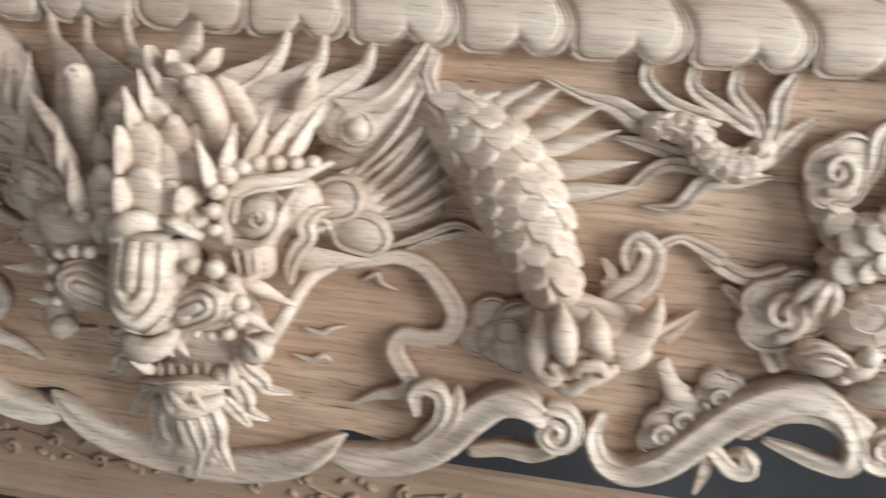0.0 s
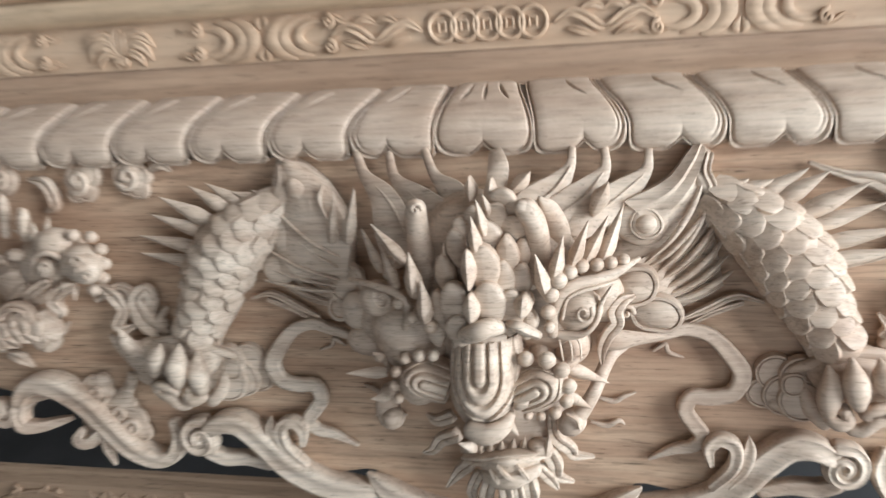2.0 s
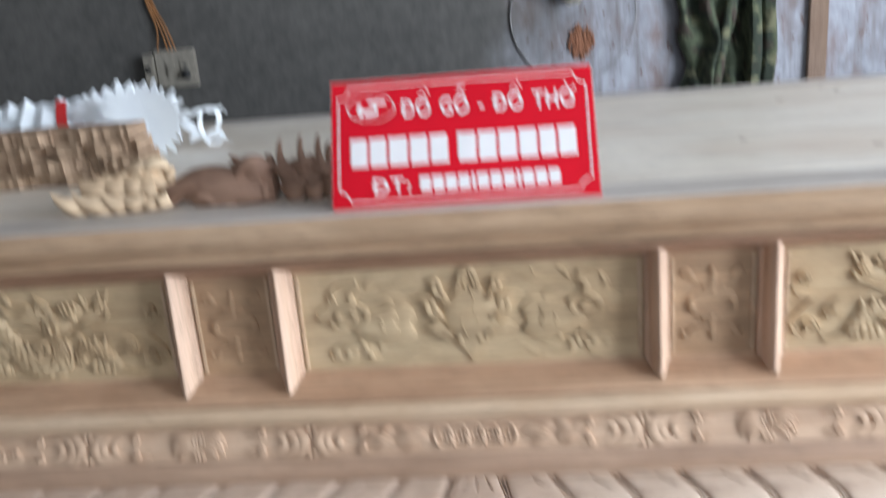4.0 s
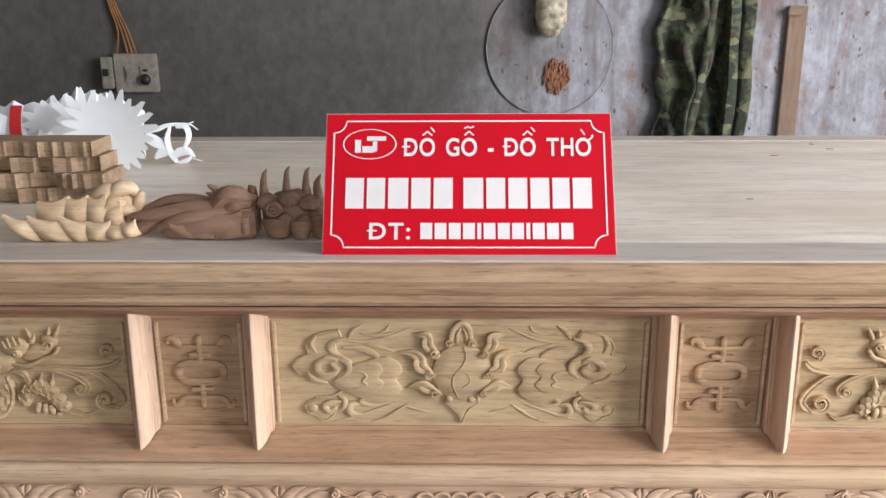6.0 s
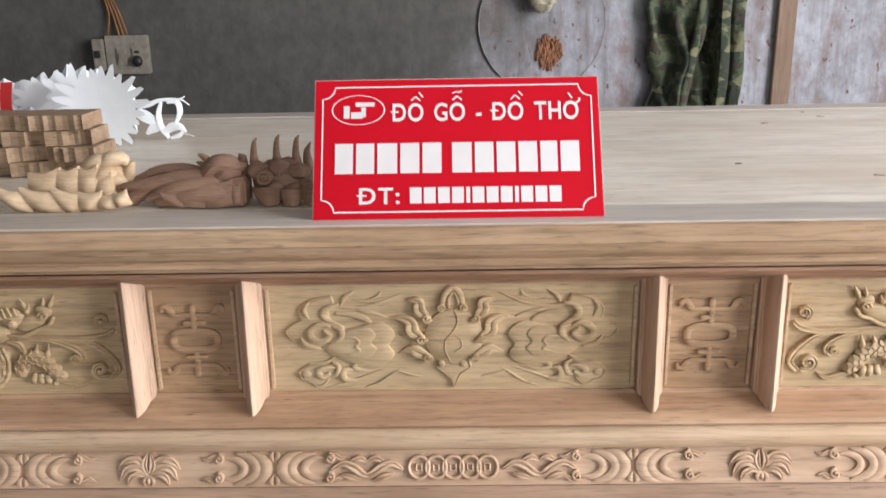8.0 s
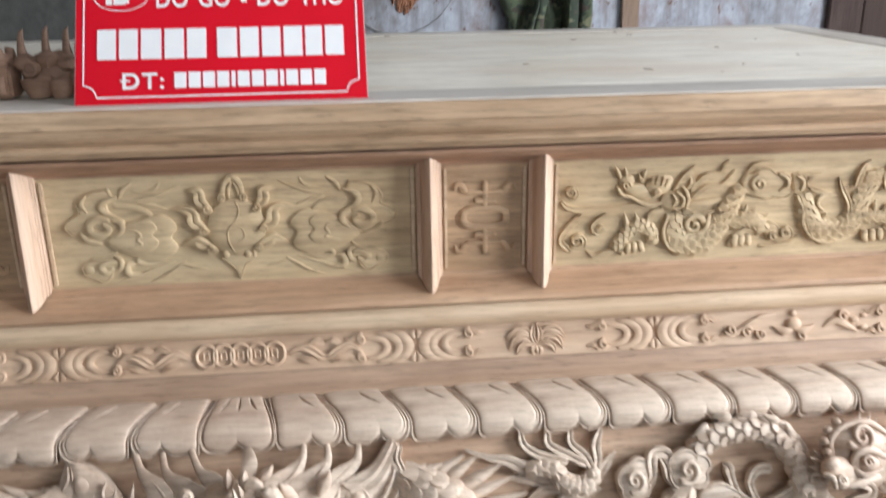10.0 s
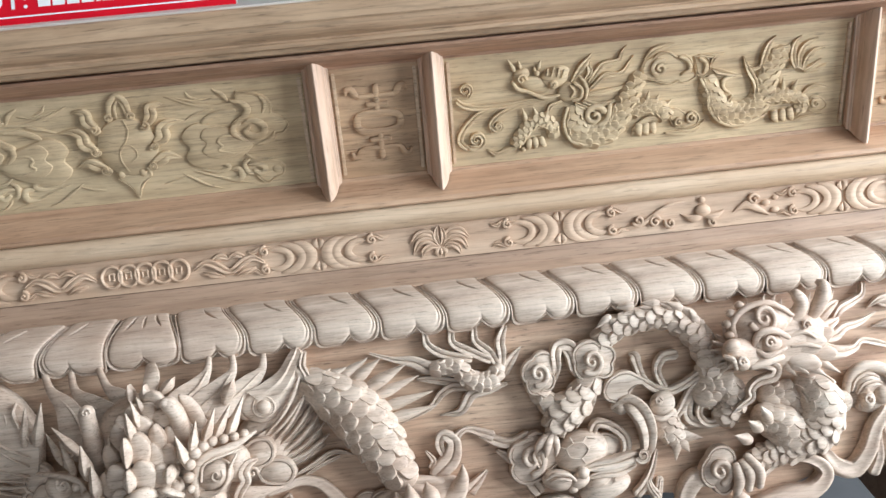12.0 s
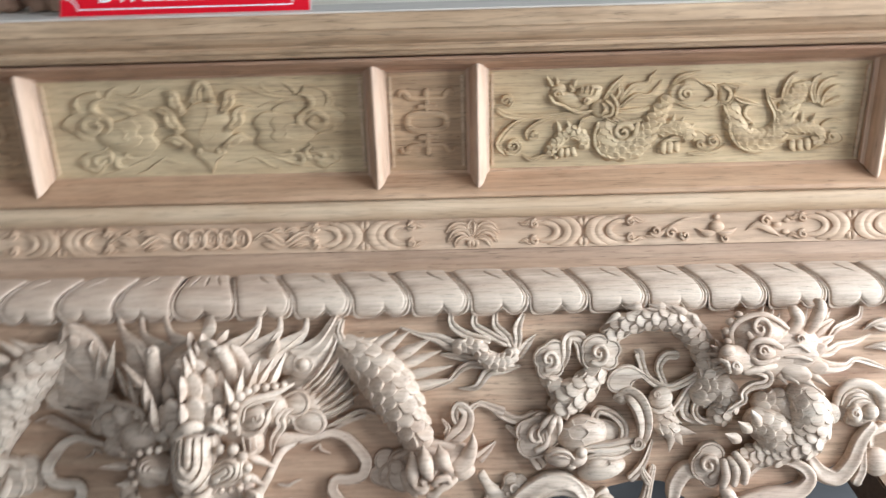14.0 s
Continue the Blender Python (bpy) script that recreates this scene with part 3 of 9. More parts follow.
class Relief:
    """Carves into one mesh. Places are millimetres: across, up, and out from the ground; s = -1 mirrors."""

    def __init__(self, at, s=1, up=NORM, rise=(0.0, 0.425, 0.905)):
        self.at, self.s, self.up, self.rise = at, s, np.array(up), np.array(rise)
        self.name, self.b, self.items, self.slim, self.bold = None, None, [], (0.86 if at is ap else 1.05 if at is on_panel else 1.0), (0.92 if at is on_panel else 1.0)

    def p(self, x, z, h):
        return self.at(self.s * x / 1000, z / 1000, h * self.bold / 1000)

    def open_bag(self, name=None):
        """The mesh that the next stroke goes into: a new one, unless a compound motif holds one."""
        if self.b is not None:
            return self.b
        bag = Bag()
        self.items.append((name or self.name, bag))
        return bag

    def way(self, ang):
        a = radians(ang)
        return np.array([self.s * math.cos(a), 0, 0]) + self.rise * math.sin(a)

    def limb(self, pts, n=12, per=5, groove=None, ridge=0, power=None):
        if groove is None:
            groove = 0.38 if self.name in FLUTED else 0.0
        k = self.slim / 1000
        rows = [(*self.p(x, z, h), w * k, t * k) for x, z, h, w, t in pts]
        section = RIBBON_SECTION if self.name in RIBBONS and not ridge and not power else None
        self.open_bag().add(*sweep(rows, self.up, n, per, groove, ridge, power or (2.5 if self.at is ap else 3.6), section))

    def ball(self, x, z, h, a, b, d, ang=0, bump=0.0, lift=0):
        """lift tilts the long axis out of the ground, in degrees."""
        w = self.way(ang) * math.cos(radians(lift)) + self.up * math.sin(radians(lift))
        up = self.up if abs(lift) < 60 else self.rise
        self.open_bag().add(*ball(self.p(x, z, h), w, up, a / 1000, b / 1000, d * self.bold / 1000, 14, 9, bump, x + z))

    def leaf(self, x, z, h, a, b, d, ang):
        """A plump scale, sunk at its root, whose pointed free end stands off the surface."""
        c, s_ = math.cos(radians(ang)), math.sin(radians(ang))
        rows = [(-0.95, -7, 0.35, 0.5), (-0.5, -2, 0.88, 0.9), (0.05, 2.5, 1.0, 1.0), (0.5, 5, 0.86, 0.85), (0.85, 6, 0.5, 0.55), (1.08, 5.5, 0.12, 0.2)]
        self.limb([(x + c * a * u, z + s_ * a * u, h + up, b * w, d * k) for u, up, w, k in rows], 14, 3, 0.0)

    def hood(self, x, z, h, a, b, d, ang, cuts=(0.16, 0.42, 0.68), bend=-0.25):
        """A shell-like swelling with nested U-shaped cuts, closed at its lower end and open at the upper, to which ang points."""
        ax = self.way(ang)
        side = np.cross(ax, self.up)
        c = self.p(x, z, h)
        nu, nv = 48, 56
        v, f = [], []
        for j in range(nv + 1):
            q = j / nv * 2 - 1
            w = max(0.0, 1 - abs(q) ** 2.2) ** 0.5 if q < 0 else 1 - 0.10 * q * q
            for i in range(nu + 1):
                u = i / nu * 2 - 1
                r = abs(u) if q > bend else math.hypot(u, (q - bend) / (bend + 1.02) * 0.98)
                up = max(0.0, 1 - u * u) ** 0.5 * (max(0.0, 1 - q ** 4) ** 0.5 if q < 0 else 1 - 0.14 * q * q)
                cut = sum(math.exp(-((r - k) / 0.050) ** 2) for k in cuts)
                v.append(c + ax * (a * q / 1000) + side * (b * u * w / 1000) + self.up * (d * (up - 0.13 * cut * (up > 0.1)) / 1000))
        v += [c + ax * (a / 1000) + side * (b * 0.9 * (i / nu * 2 - 1) / 1000) - self.up * 0.01 for i in range(nu + 1)]
        nv += 1
        for j in range(nv):
            for i in range(nu):
                k = j * (nu + 1) + i
                f.append((k, k + 1, k + nu + 2, k + nu + 1))
        self.open_bag().add(v, f)

    def shell(self, x, z, h, a, b, d, ang, tip=0.2, lift=3.0, ridge=0.0):
        """An overlapping scale or leaf: a domed oval with a crisp free edge. tip draws its free end to a point, lift raises that end, ridge folds it along the middle."""
        ax = self.way(ang)
        side = np.cross(ax, self.up)
        c = self.p(x, z, h)
        n = 22
        v, f = [c + self.up * (d + ridge + lift * 0.5) / 1000], []
        rings = [(0.3, 0.98), (0.58, 0.92), (0.80, 0.78), (0.93, 0.58), (1.0, 0.30), (1.0, -2.2)]
        for q, up in rings:
            for k in range(n):
                t = 2 * math.pi * k / n
                u, w = math.cos(t), math.sin(t)
                w *= 1 - tip * max(0.0, u) ** 1.6 if tip > 0 else 1.0
                w *= 1 - 0.25 * max(0.0, -u)
                fold = ridge * max(0.0, 1 - abs(w) * q * 1.2) if up > 0 else 0.0
                top = d * up + fold + lift * 0.5 * (1 + u * q)
                v.append(c + ax * (a * u * q / 1000) + side * (b * w * q / 1000) + self.up * (top / 1000))
        f += [(0, 1 + k, 1 + (k + 1) % n) for k in range(n)]
        for j in range(len(rings) - 1):
            f += [(1 + j * n + k, 1 + (j + 1) * n + k, 1 + (j + 1) * n + (k + 1) % n, 1 + j * n + (k + 1) % n) for k in range(n)]
        self.open_bag().add(v, f)

    def fan(self, edge0, edge1, ridges, amp, dome=2.0, wall=10.0):
        """A spread surface between two edges that run out from its root, with feather ridges along it."""
        e0, e1 = smooth_line(edge0, 8), smooth_line(edge1, 8)
        m, n = min(len(e0), len(e1)), max(12, ridges * 8)
        v, f = [], []
        for i in range(m):
            out = i / (m - 1)
            for k in range(-1, n + 2):
                w = min(max(k / n, 0.0), 1.0)
                ph = (w * ridges) % 1.0
                up = amp * (min(1.0, ph / 0.75) ** 1.4 - 1.0 if ph < 0.75 else -((ph - 0.75) / 0.25)) * min(1.0, out * 4) if ridges else 0.0
                x, z, h = e0[i] + (e1[i] - e0[i]) * w
                v.append(self.p(x, z, h + up + dome * math.sin(math.pi * w) - (wall if k in (-1, n + 1) or i in (0, m - 1) else 0.0)))
        k0 = n + 3
        for i in range(m - 1):
            for k in range(n + 2):
                f.append((i * k0 + k, i * k0 + k + 1, (i + 1) * k0 + k + 1, (i + 1) * k0 + k))
        self.open_bag().add(v, f)

    def spike(self, x0, z0, h0, x1, z1, h1, w, t=None):
        t = t or w
        mx, mz, mh = (x0 + x1) / 2, (z0 + z1) / 2, (h0 + h1) / 2
        self.limb([(x0, z0, h0, w * 0.8, t * 0.8), (x0 + (x1 - x0) * 0.25, z0 + (z1 - z0) * 0.25, h0 + (h1 - h0) * 0.25, w, t), (mx, mz, mh, w * 0.74, t * 0.74), (x1, z1, h1, 0.6, 0.6)], 12, 3, 0.0, 0, 1.45)

    def spiral(self, x, z, h, r, ang, turns, w, t, hand=1):
        pts = []
        k = max(8, int(turns * 9))
        for i in range(k + 1):
            q = i / k
            a = radians(ang + hand * 360 * turns * q)
            rr = r * (1 - 0.86 * q)
            pts.append((x + rr * math.cos(a), z + rr * math.sin(a), h + 2 * q, w * (1 - 0.45 * q), t))
        self.limb(pts, 8, 2)

    def plate(self, outline, h, d, rim, dome=0.0):
        """A raised plate with a cut outline and, unless rim is 0, a line engraved along its edge."""
        q = np.array(outline, float)
        pts = smooth_line(np.vstack([q, q[:1]]), 4)[:-1]
        mid = pts.mean(axis=0)
        rad = np.linalg.norm(pts - mid, axis=1)
        rings = [(-0.8, -1.5), (0.0, 0.55 * d), (0.5, 0.92 * d), (1.1, d), (rim, d), (rim + 0.5, max(0.42 * d, d - 3)), (rim + 1.1, max(0.42 * d, d - 3)), (rim + 1.8, max(0.86 * d, d - 1))] if rim > 0 else [(-0.8, -1.5), (0.0, 0.55 * d), (0.4, 0.92 * d), (1.0, d)]
        v, f, n = [], [], len(pts)
        for inset, up in rings:
            for p, r in zip(pts, rad):
                k = max(0.22, 1 - inset / r)
                x, z = mid + (p - mid) * k
                v.append(self.p(x, z, h + up))
        for k in (0.5, 0.2):
            for p in pts:
                x, z = mid + (p - mid) * k
                v.append(self.p(x, z, h + max(0.95 * d, d - 0.6) + min(d, 8.0) * dome * (1 - k)))
        v.append(self.p(mid[0], mid[1], h + max(0.95 * d, d - 0.6) + min(d, 8.0) * dome))
        m = len(rings) + 2
        for j in range(m - 1):
            for i in range(n):
                e = (i + 1) % n
                f.append((j * n + i, j * n + e, (j + 1) * n + e, (j + 1) * n + i))
        for i in range(n):
            f.append(((m - 1) * n + i, (m - 1) * n + (i + 1) % n, m * n))
        self.open_bag().add(v, f)

    def cloud(self, x, z, h, r, ang=90, lobes=5, d=None):
        """A ruyi cloud: a scalloped collar with an engraved edge round one rolled-up head."""
        d = d or r * 0.36
        self.b = self.open_bag()
        lobes = max(4, lobes - 1)
        out = []
        for i in range(48):
            t = 2 * math.pi * i / 48
            k = lobes * (t + 0.4 * math.sin(t + x)) / 2
            rr = r * (0.90 + 0.26 * abs(math.sin(k)) ** 0.75) * (1 + 0.10 * math.sin(t * 2 + z))
            out.append((x + rr * math.cos(t + radians(ang)), z + rr * 0.92 * math.sin(t + radians(ang))))
        self.plate(out, h - 2, d, r * 0.12, 0.45)
        self.spiral(x - r * 0.10, z, h - 2 + d * 1.22, r * 0.60, ang + 150, 1.35, r * 0.19, r * 0.19)
        self.b = None

    def scaly(self, pts, size, n=14, spread=150, overlap=0.74, thick=0.16):
        """A limb clad in overlapping scales that point along it."""
        self.limb(pts, n, 6)
        line = smooth_line(pts, 12)
        step = np.r_[0, np.cumsum(np.linalg.norm(np.diff(line[:, :2], axis=0), axis=1))]
        k, q = 0, size * 0.3
        while q < step[-1] - size * 0.2:
            x, z, h, w, t = [np.interp(q, step, line[:, j]) for j in range(5)]
            x2, z2, h2 = [np.interp(min(q + 2, step[-1]), step, line[:, j]) for j in range(3)]
            x1, z1, h1 = [np.interp(max(q - 2, 0), step, line[:, j]) for j in range(3)]
            c = self.p(x, z, h)
            ax = self.p(x2, z2, h2) - self.p(x1, z1, h1)
            ax /= np.linalg.norm(ax) + 1e-12
            side = np.cross(ax, self.up)
            side /= np.linalg.norm(side) + 1e-12
            nn = np.cross(side, ax)
            w, t = w * self.slim, t * self.slim
            count = max(2, int(round(math.pi * (w + t) / 2 * spread / 180 / (size * 1.05))))
            for i in range(count + (k % 2)):
                a = radians(-spread / 2 + spread * (i + (0.5 if k % 2 == 0 else 0.0)) / count)
                rad = side * math.sin(a) * w / 1000 + nn * math.cos(a) * t / 1000
                out = side * math.sin(a) / w + nn * math.cos(a) / t
                out /= np.linalg.norm(out)
                sz = size * (0.93 + 0.14 * random.random())
                self.open_bag("scale").add(*scale_leaf(c + rad * 0.97, ax + out * 0.13, out, sz * 0.66 / 1000, sz * 0.58 / 1000, sz * thick / 1000))
            q += size * overlap
            k += 1

    def done(self, name, label="", mat=None, parent=None, deep=True):
        """Links the strokes: the first is the part, the others its pieces; or all are pieces of the parent."""
        mat = mat or CARVED
        first = None
        for kind, bag in self.items:
            if first is None and deep:
                first = part(name, bag, mat, parent or table, label)
            else:
                part(kind or name, bag, mat, first or parent)
        return first


def carve_dragon_head(r):
    r.ball(-8, 668, 40, 100, 74, 56, 88)
    r.ball(0, 575, 60, 56, 40, 40, 90)
    r.ball(29, 527, 20, 60, 56, 32, 90)
    r.name = "brow"
    r.ball(72, 644, 54, 46, 44, 42, 30)
    r.ball(-76, 625, 56, 46, 44, 44, 150)
    r.name = "nose"
    r.hood(7, 590, 78, 45.8, 38.5, 58, 89, (0.20, 0.50, 0.80), 0.25)
    r.limb([(-9, 540, 104, 12.4, 10), (7, 537, 108, 13.4, 11), (23, 544, 106, 11.1, 10), (31, 554, 100, 6.6, 9)])
    r.name = "nostril"
    r.ball(55, 576, 82, 25.7, 25.7, 24, 7)
    r.hood(62, 584, 82, 27.4, 25.6, 36, -150, (0.22, 0.50, 0.78), 0.15)
    r.ball(45, 570, 112, 9.2, 5.5, 5, 25)
    r.ball(-66, 578, 80, 23.8, 24.8, 24, 6)
    r.hood(-57, 586, 80, 26.8, 24.9, 34, -18, (0.22, 0.50, 0.78), 0.15)
    r.name = "pearl"
    r.ball(50, 612, 106, 8.4, 8.0, 8, 24)
    r.ball(71, 612, 108, 9.2, 8.7, 8, 24)
    r.ball(85, 602, 104, 8.5, 8.1, 8, 24)
    r.ball(91, 585, 100, 8.2, 7.8, 8, 25)
    r.ball(88, 569, 96, 7.4, 7.0, 8, 26)
    r.ball(76, 555, 92, 6.6, 6.3, 8, 26)
    r.ball(62, 552, 92, 5.7, 5.4, 8, 26)
    r.ball(49, 553, 94, 5.2, 5.0, 8, 25)
    r.ball(-74, 609, 102, 6.5, 6.2, 8, 23)
    r.ball(-58, 613, 106, 6.9, 6.6, 8, 23)
    r.ball(-43, 614, 108, 6.4, 6.1, 8, 23)
    r.ball(-86, 594, 98, 6.3, 6.0, 8, 24)
    r.ball(-90, 579, 94, 6.4, 6.1, 8, 24)
    r.ball(-87, 565, 92, 6.0, 5.7, 8, 24)
    r.limb([(-17, 627, 108, 7.3, 10), (7, 632, 114, 8.2, 12), (27, 633, 108, 7.2, 10)], groove=0.0)
    r.name = "nose_bridge"
    r.limb([(-3, 641, 134, 9.5, 11), (11, 647, 142, 11.2, 13), (22, 650, 138, 10.2, 12), (30, 647, 126, 6.4, 9)])
    r.limb([(38, 650, 126, 3.5, 6), (49, 648, 132, 7.3, 9), (65, 640, 126, 5.4, 7)], power=1.6)
    r.shell(52, 666, 124, 11.7, 8.8, 10, 82, 0.3, 4, 4)
    r.name = "eye"
    r.ball(100, 651, 80, 25.6, 22.1, 24, 16)
    r.spiral(107, 654, 105, 8.9, 30, 1.3, 2.5, 2.6, -1)
    r.limb([(76, 633, 96, 6.1, 6), (77, 652, 104, 7.5, 7), (85, 670, 108, 7.9, 7), (99, 680, 106, 7.3, 7), (118, 683, 100, 6.8, 7), (138, 688, 90, 5.9, 6), (159, 697, 76, 2.5, 4)])
    r.limb([(87, 650, 106, 2.0, 4), (92, 668, 110, 2.4, 4), (106, 675, 108, 2.4, 4), (123, 678, 102, 2.4, 4), (140, 681, 90, 1.5, 3)])
    r.limb([(76, 633, 94, 4.6, 5), (90, 631, 94, 5.6, 5), (108, 634, 96, 3.5, 5), (119, 645, 94, 3.5, 5), (123, 659, 92, 3.0, 5), (133, 674, 88, 1.5, 4)])
    r.ball(91, 615, 60, 22.2, 21.3, 26, 83)
    r.ball(63, 611, 66, 18.6, 13.9, 22, 82)
    r.limb([(80, 634, 88, 1.3, 3), (83, 622, 92, 1.3, 3), (85, 606, 88, 1.3, 3)])
    r.limb([(86, 634, 88, 1.3, 3), (93, 623, 92, 1.3, 3), (94, 607, 88, 1.3, 3)])
    r.limb([(93, 635, 88, 1.3, 3), (102, 624, 92, 1.3, 3), (103, 608, 88, 1.3, 3)])
    r.ball(-106, 661, 80, 20, 20, 18, 0)
    r.spiral(-96, 664, 96, 11, 150, 1.3, 2.5, 2.5, 1)
    r.limb([(-74, 636, 96, 4, 4), (-68, 655, 102, 5, 5), (-79, 671, 104, 5, 5), (-105, 677, 96, 4, 5), (-134, 679, 84, 3, 4)])
    r.ball(-87, 608, 70, 20, 18, 18, 90)
    r.name = "pearl"
    r.ball(75, 644, 116, 5.5, 5.3, 8.5, 23)
    r.ball(75, 659, 120, 7.6, 7.2, 8.5, 23)
    r.ball(78, 674, 120, 7.9, 7.5, 8.5, 23)
    r.ball(85, 686, 116, 8.7, 8.3, 8.5, 23)
    r.ball(95, 692, 110, 7.9, 7.5, 8.5, 23)
    r.ball(106, 696, 104, 7.5, 7.1, 8.5, 23)
    r.ball(120, 696, 98, 7.1, 6.7, 8.5, 23)
    r.ball(133, 696, 90, 6.7, 6.4, 8.5, 23)
    r.ball(145, 697, 82, 6.3, 6.0, 8.5, 23)
    r.ball(-42, 643, 116, 7.6, 7.2, 8.5, 22)
    r.ball(-62, 650, 110, 6.8, 6.4, 8.5, 22)
    r.ball(-76, 662, 104, 6.8, 6.5, 8.5, 22)
    r.ball(-84, 674, 98, 6.4, 6.1, 8.5, 21)
    r.ball(-89, 687, 92, 5.9, 5.6, 8.5, 21)
    r.ball(-88, 698, 88, 5.0, 4.8, 8.5, 21)
    r.name = "brow_spike"
    r.spike(73, 676, 116, 65, 711, 130, 9.3, 13)
    r.spike(81, 688, 112, 90, 724, 116, 8.7, 13)
    r.spike(97, 697, 104, 113, 734, 102, 8.3, 12)
    r.spike(110, 700, 96, 131, 735, 84, 8.3, 11)
    r.spike(126, 699, 86, 145, 741, 60, 8.9, 10)
    r.spike(-69, 703, 108, -102, 734, 104, 8.1, 10)
    r.spike(-56, 675, 114, -58, 713, 128, 11.3, 14)
    r.spike(-46, 652, 116, -46, 689, 130, 10.3, 14)
    r.spike(-81, 678, 98, -93, 718, 106, 7.4, 9)
    r.spike(-99, 690, 86, -116, 728, 92, 7.0, 8)
    r.name = "horn"
    r.limb([(-56, 677, 76, 17.8, 16), (-55, 706, 88, 14.9, 15), (-55, 732, 100, 12.5, 14), (-54, 747, 108, 11.8, 14)])
    r.ball(-53, 749, 114, 8.4, 7.5, 8, 3)
    r.spiral(-50, 748, 121, 5.8, 0, 1.2, 2.4, 2.6, 1)
    r.limb([(60, 685, 80, 16.4, 16), (64, 715, 94, 14.1, 15), (62, 735, 106, 12.8, 15), (55, 746, 112, 13.1, 14)])
    r.ball(52, 748, 116, 8.4, 7.6, 9, 4)
    r.limb([(83, 689, 66, 7.2, 9), (83, 718, 78, 13.8, 8), (74, 742, 90, 12.5, 7), (67, 752, 96, 3.8, 5)], power=1.7)
    r.name = "crest_spike"
    r.spike(9, 714, 124, 7, 744, 140, 8.1, 12)
    r.shell(2, 699, 130, 20.0, 7.9, 7, -88, 0.6, 3, 4)
    r.shell(4, 666, 136, 15.6, 8.8, 7, 90, 0.5, 3, 3)
    r.spike(15, 727, 114, 9, 755, 122, 7.2, 10)
    r.spike(18, 743, 104, 14, 758, 112, 5.3, 8)
    r.spike(-28, 695, 104, -26, 718, 114, 5.1, 7)
    r.spike(-19, 708, 106, -19, 727, 112, 4.9, 7)
    r.name = "scale"
    r.shell(22, 737, 97, 15.8, 13.6, 5, 59, 0.15, 7, 1)
    r.shell(30, 750, 89, 12.9, 15.1, 5, 59, 0.15, 7, 1)
    r.shell(42, 728, 97, 13.3, 15.0, 5, 62, 0.15, 7, 1)
    r.shell(42, 741, 91, 11.9, 12.1, 5, 49, 0.15, 7, 1)
    r.shell(4, 736, 97, 15.0, 12.2, 5, 93, 0.2, 7, 1)
    r.shell(-10, 725, 99, 16.1, 11.2, 5, 99, 0.2, 7, 1)
    r.shell(48, 705, 95, 18.9, 10.1, 5, 77, 0.3, 7, 1)
    r.shell(17, 721, 107, 17.7, 15.0, 5, 89, 0.15, 7, 1)
    r.shell(-13, 713, 107, 20.0, 11.2, 5, 99, 0.2, 7, 1)
    r.shell(36, 706, 109, 22.1, 12.0, 5, 91, 0.45, 7, 1)
    r.shell(-26, 689, 107, 21.7, 10.0, 5, 97, 0.2, 7, 1)
    r.shell(47, 682, 105, 20.2, 11.3, 5, 82, 0.2, 7, 1)
    r.shell(15, 698, 121, 24.8, 16.6, 5, 95, 0.12, 7, 1)
    r.shell(31, 685, 113, 22.1, 12.8, 5, 88, 0.2, 7, 1)
    r.shell(-32, 657, 107, 22.1, 10.7, 5, 99, 0.2, 7, 1)
    r.shell(-14, 665, 121, 24.5, 15.6, 5, 97, 0.12, 7, 1)
    r.shell(20, 667, 127, 23.9, 16.7, 5, 94, 0.12, 7, 1)
    r.shell(38, 658, 117, 24.2, 14.9, 5, 85, 0.2, 7, 1)
    r.shell(-11, 643, 123, 17.0, 14.1, 5, 97, 0.12, 7, 1)
    r.shell(-41, 637, 99, 19.4, 9.9, 5, 100, 0.2, 7, 1)
    r.shell(54, 646, 111, 16.3, 10.4, 5, 82, 0.2, 7, 1)
    r.name = "crown_leaf"
    r.limb([(17, 789, 46, 8.7, 4), (22, 775, 62, 12.6, 5), (20, 757, 76, 11.0, 5), (17, 744, 80, 6.0, 4)], power=3.6, groove=0.0)
    r.shell(46, 764, 76, 14.4, 7.6, 5, 47, 0.95, 3, 3)
    r.shell(-4, 760, 80, 12.9, 6.4, 5, 89, 0.95, 3, 3)
    r.shell(17, 757, 84, 14.4, 6.8, 5, 82, 0.8, 3, 3)
    r.shell(122, 745, 46, 19.0, 9.5, 5, 63, 0.95, 3, 2)
    r.name = "lock"
    r.limb([(93, 787, 20, 4.7, 4), (91, 772, 28, 6.7, 5), (76, 755, 34, 15.5, 5), (52, 740, 44, 20.7, 5), (34, 721, 52, 15.6, 5)], power=3.6, groove=0.0)
    r.limb([(126, 786, 16, 4.6, 4), (126, 768, 24, 7.2, 5), (108, 750, 30, 16.5, 5), (84, 734, 40, 20.6, 5), (65, 716, 48, 14.5, 5)], power=3.6, groove=0.0)
    r.limb([(170, 785, 12, 4.6, 4), (167, 765, 20, 7.6, 5), (143, 747, 26, 17.4, 5), (115, 729, 34, 20.6, 5), (94, 713, 44, 12.4, 5)], power=3.6, groove=0.0)
    r.limb([(-144, 795, 14, 5.1, 4), (-132, 770, 24, 7.3, 5), (-108, 747, 34, 18.8, 5), (-93, 712, 42, 27.6, 5), (-81, 690, 50, 19.5, 5)], power=3.6, groove=0.0)
    r.limb([(-105, 789, 16, 5.0, 4), (-97, 766, 26, 7.2, 5), (-72, 747, 36, 18.5, 5), (-39, 728, 46, 23.6, 5)], power=3.6, groove=0.0)
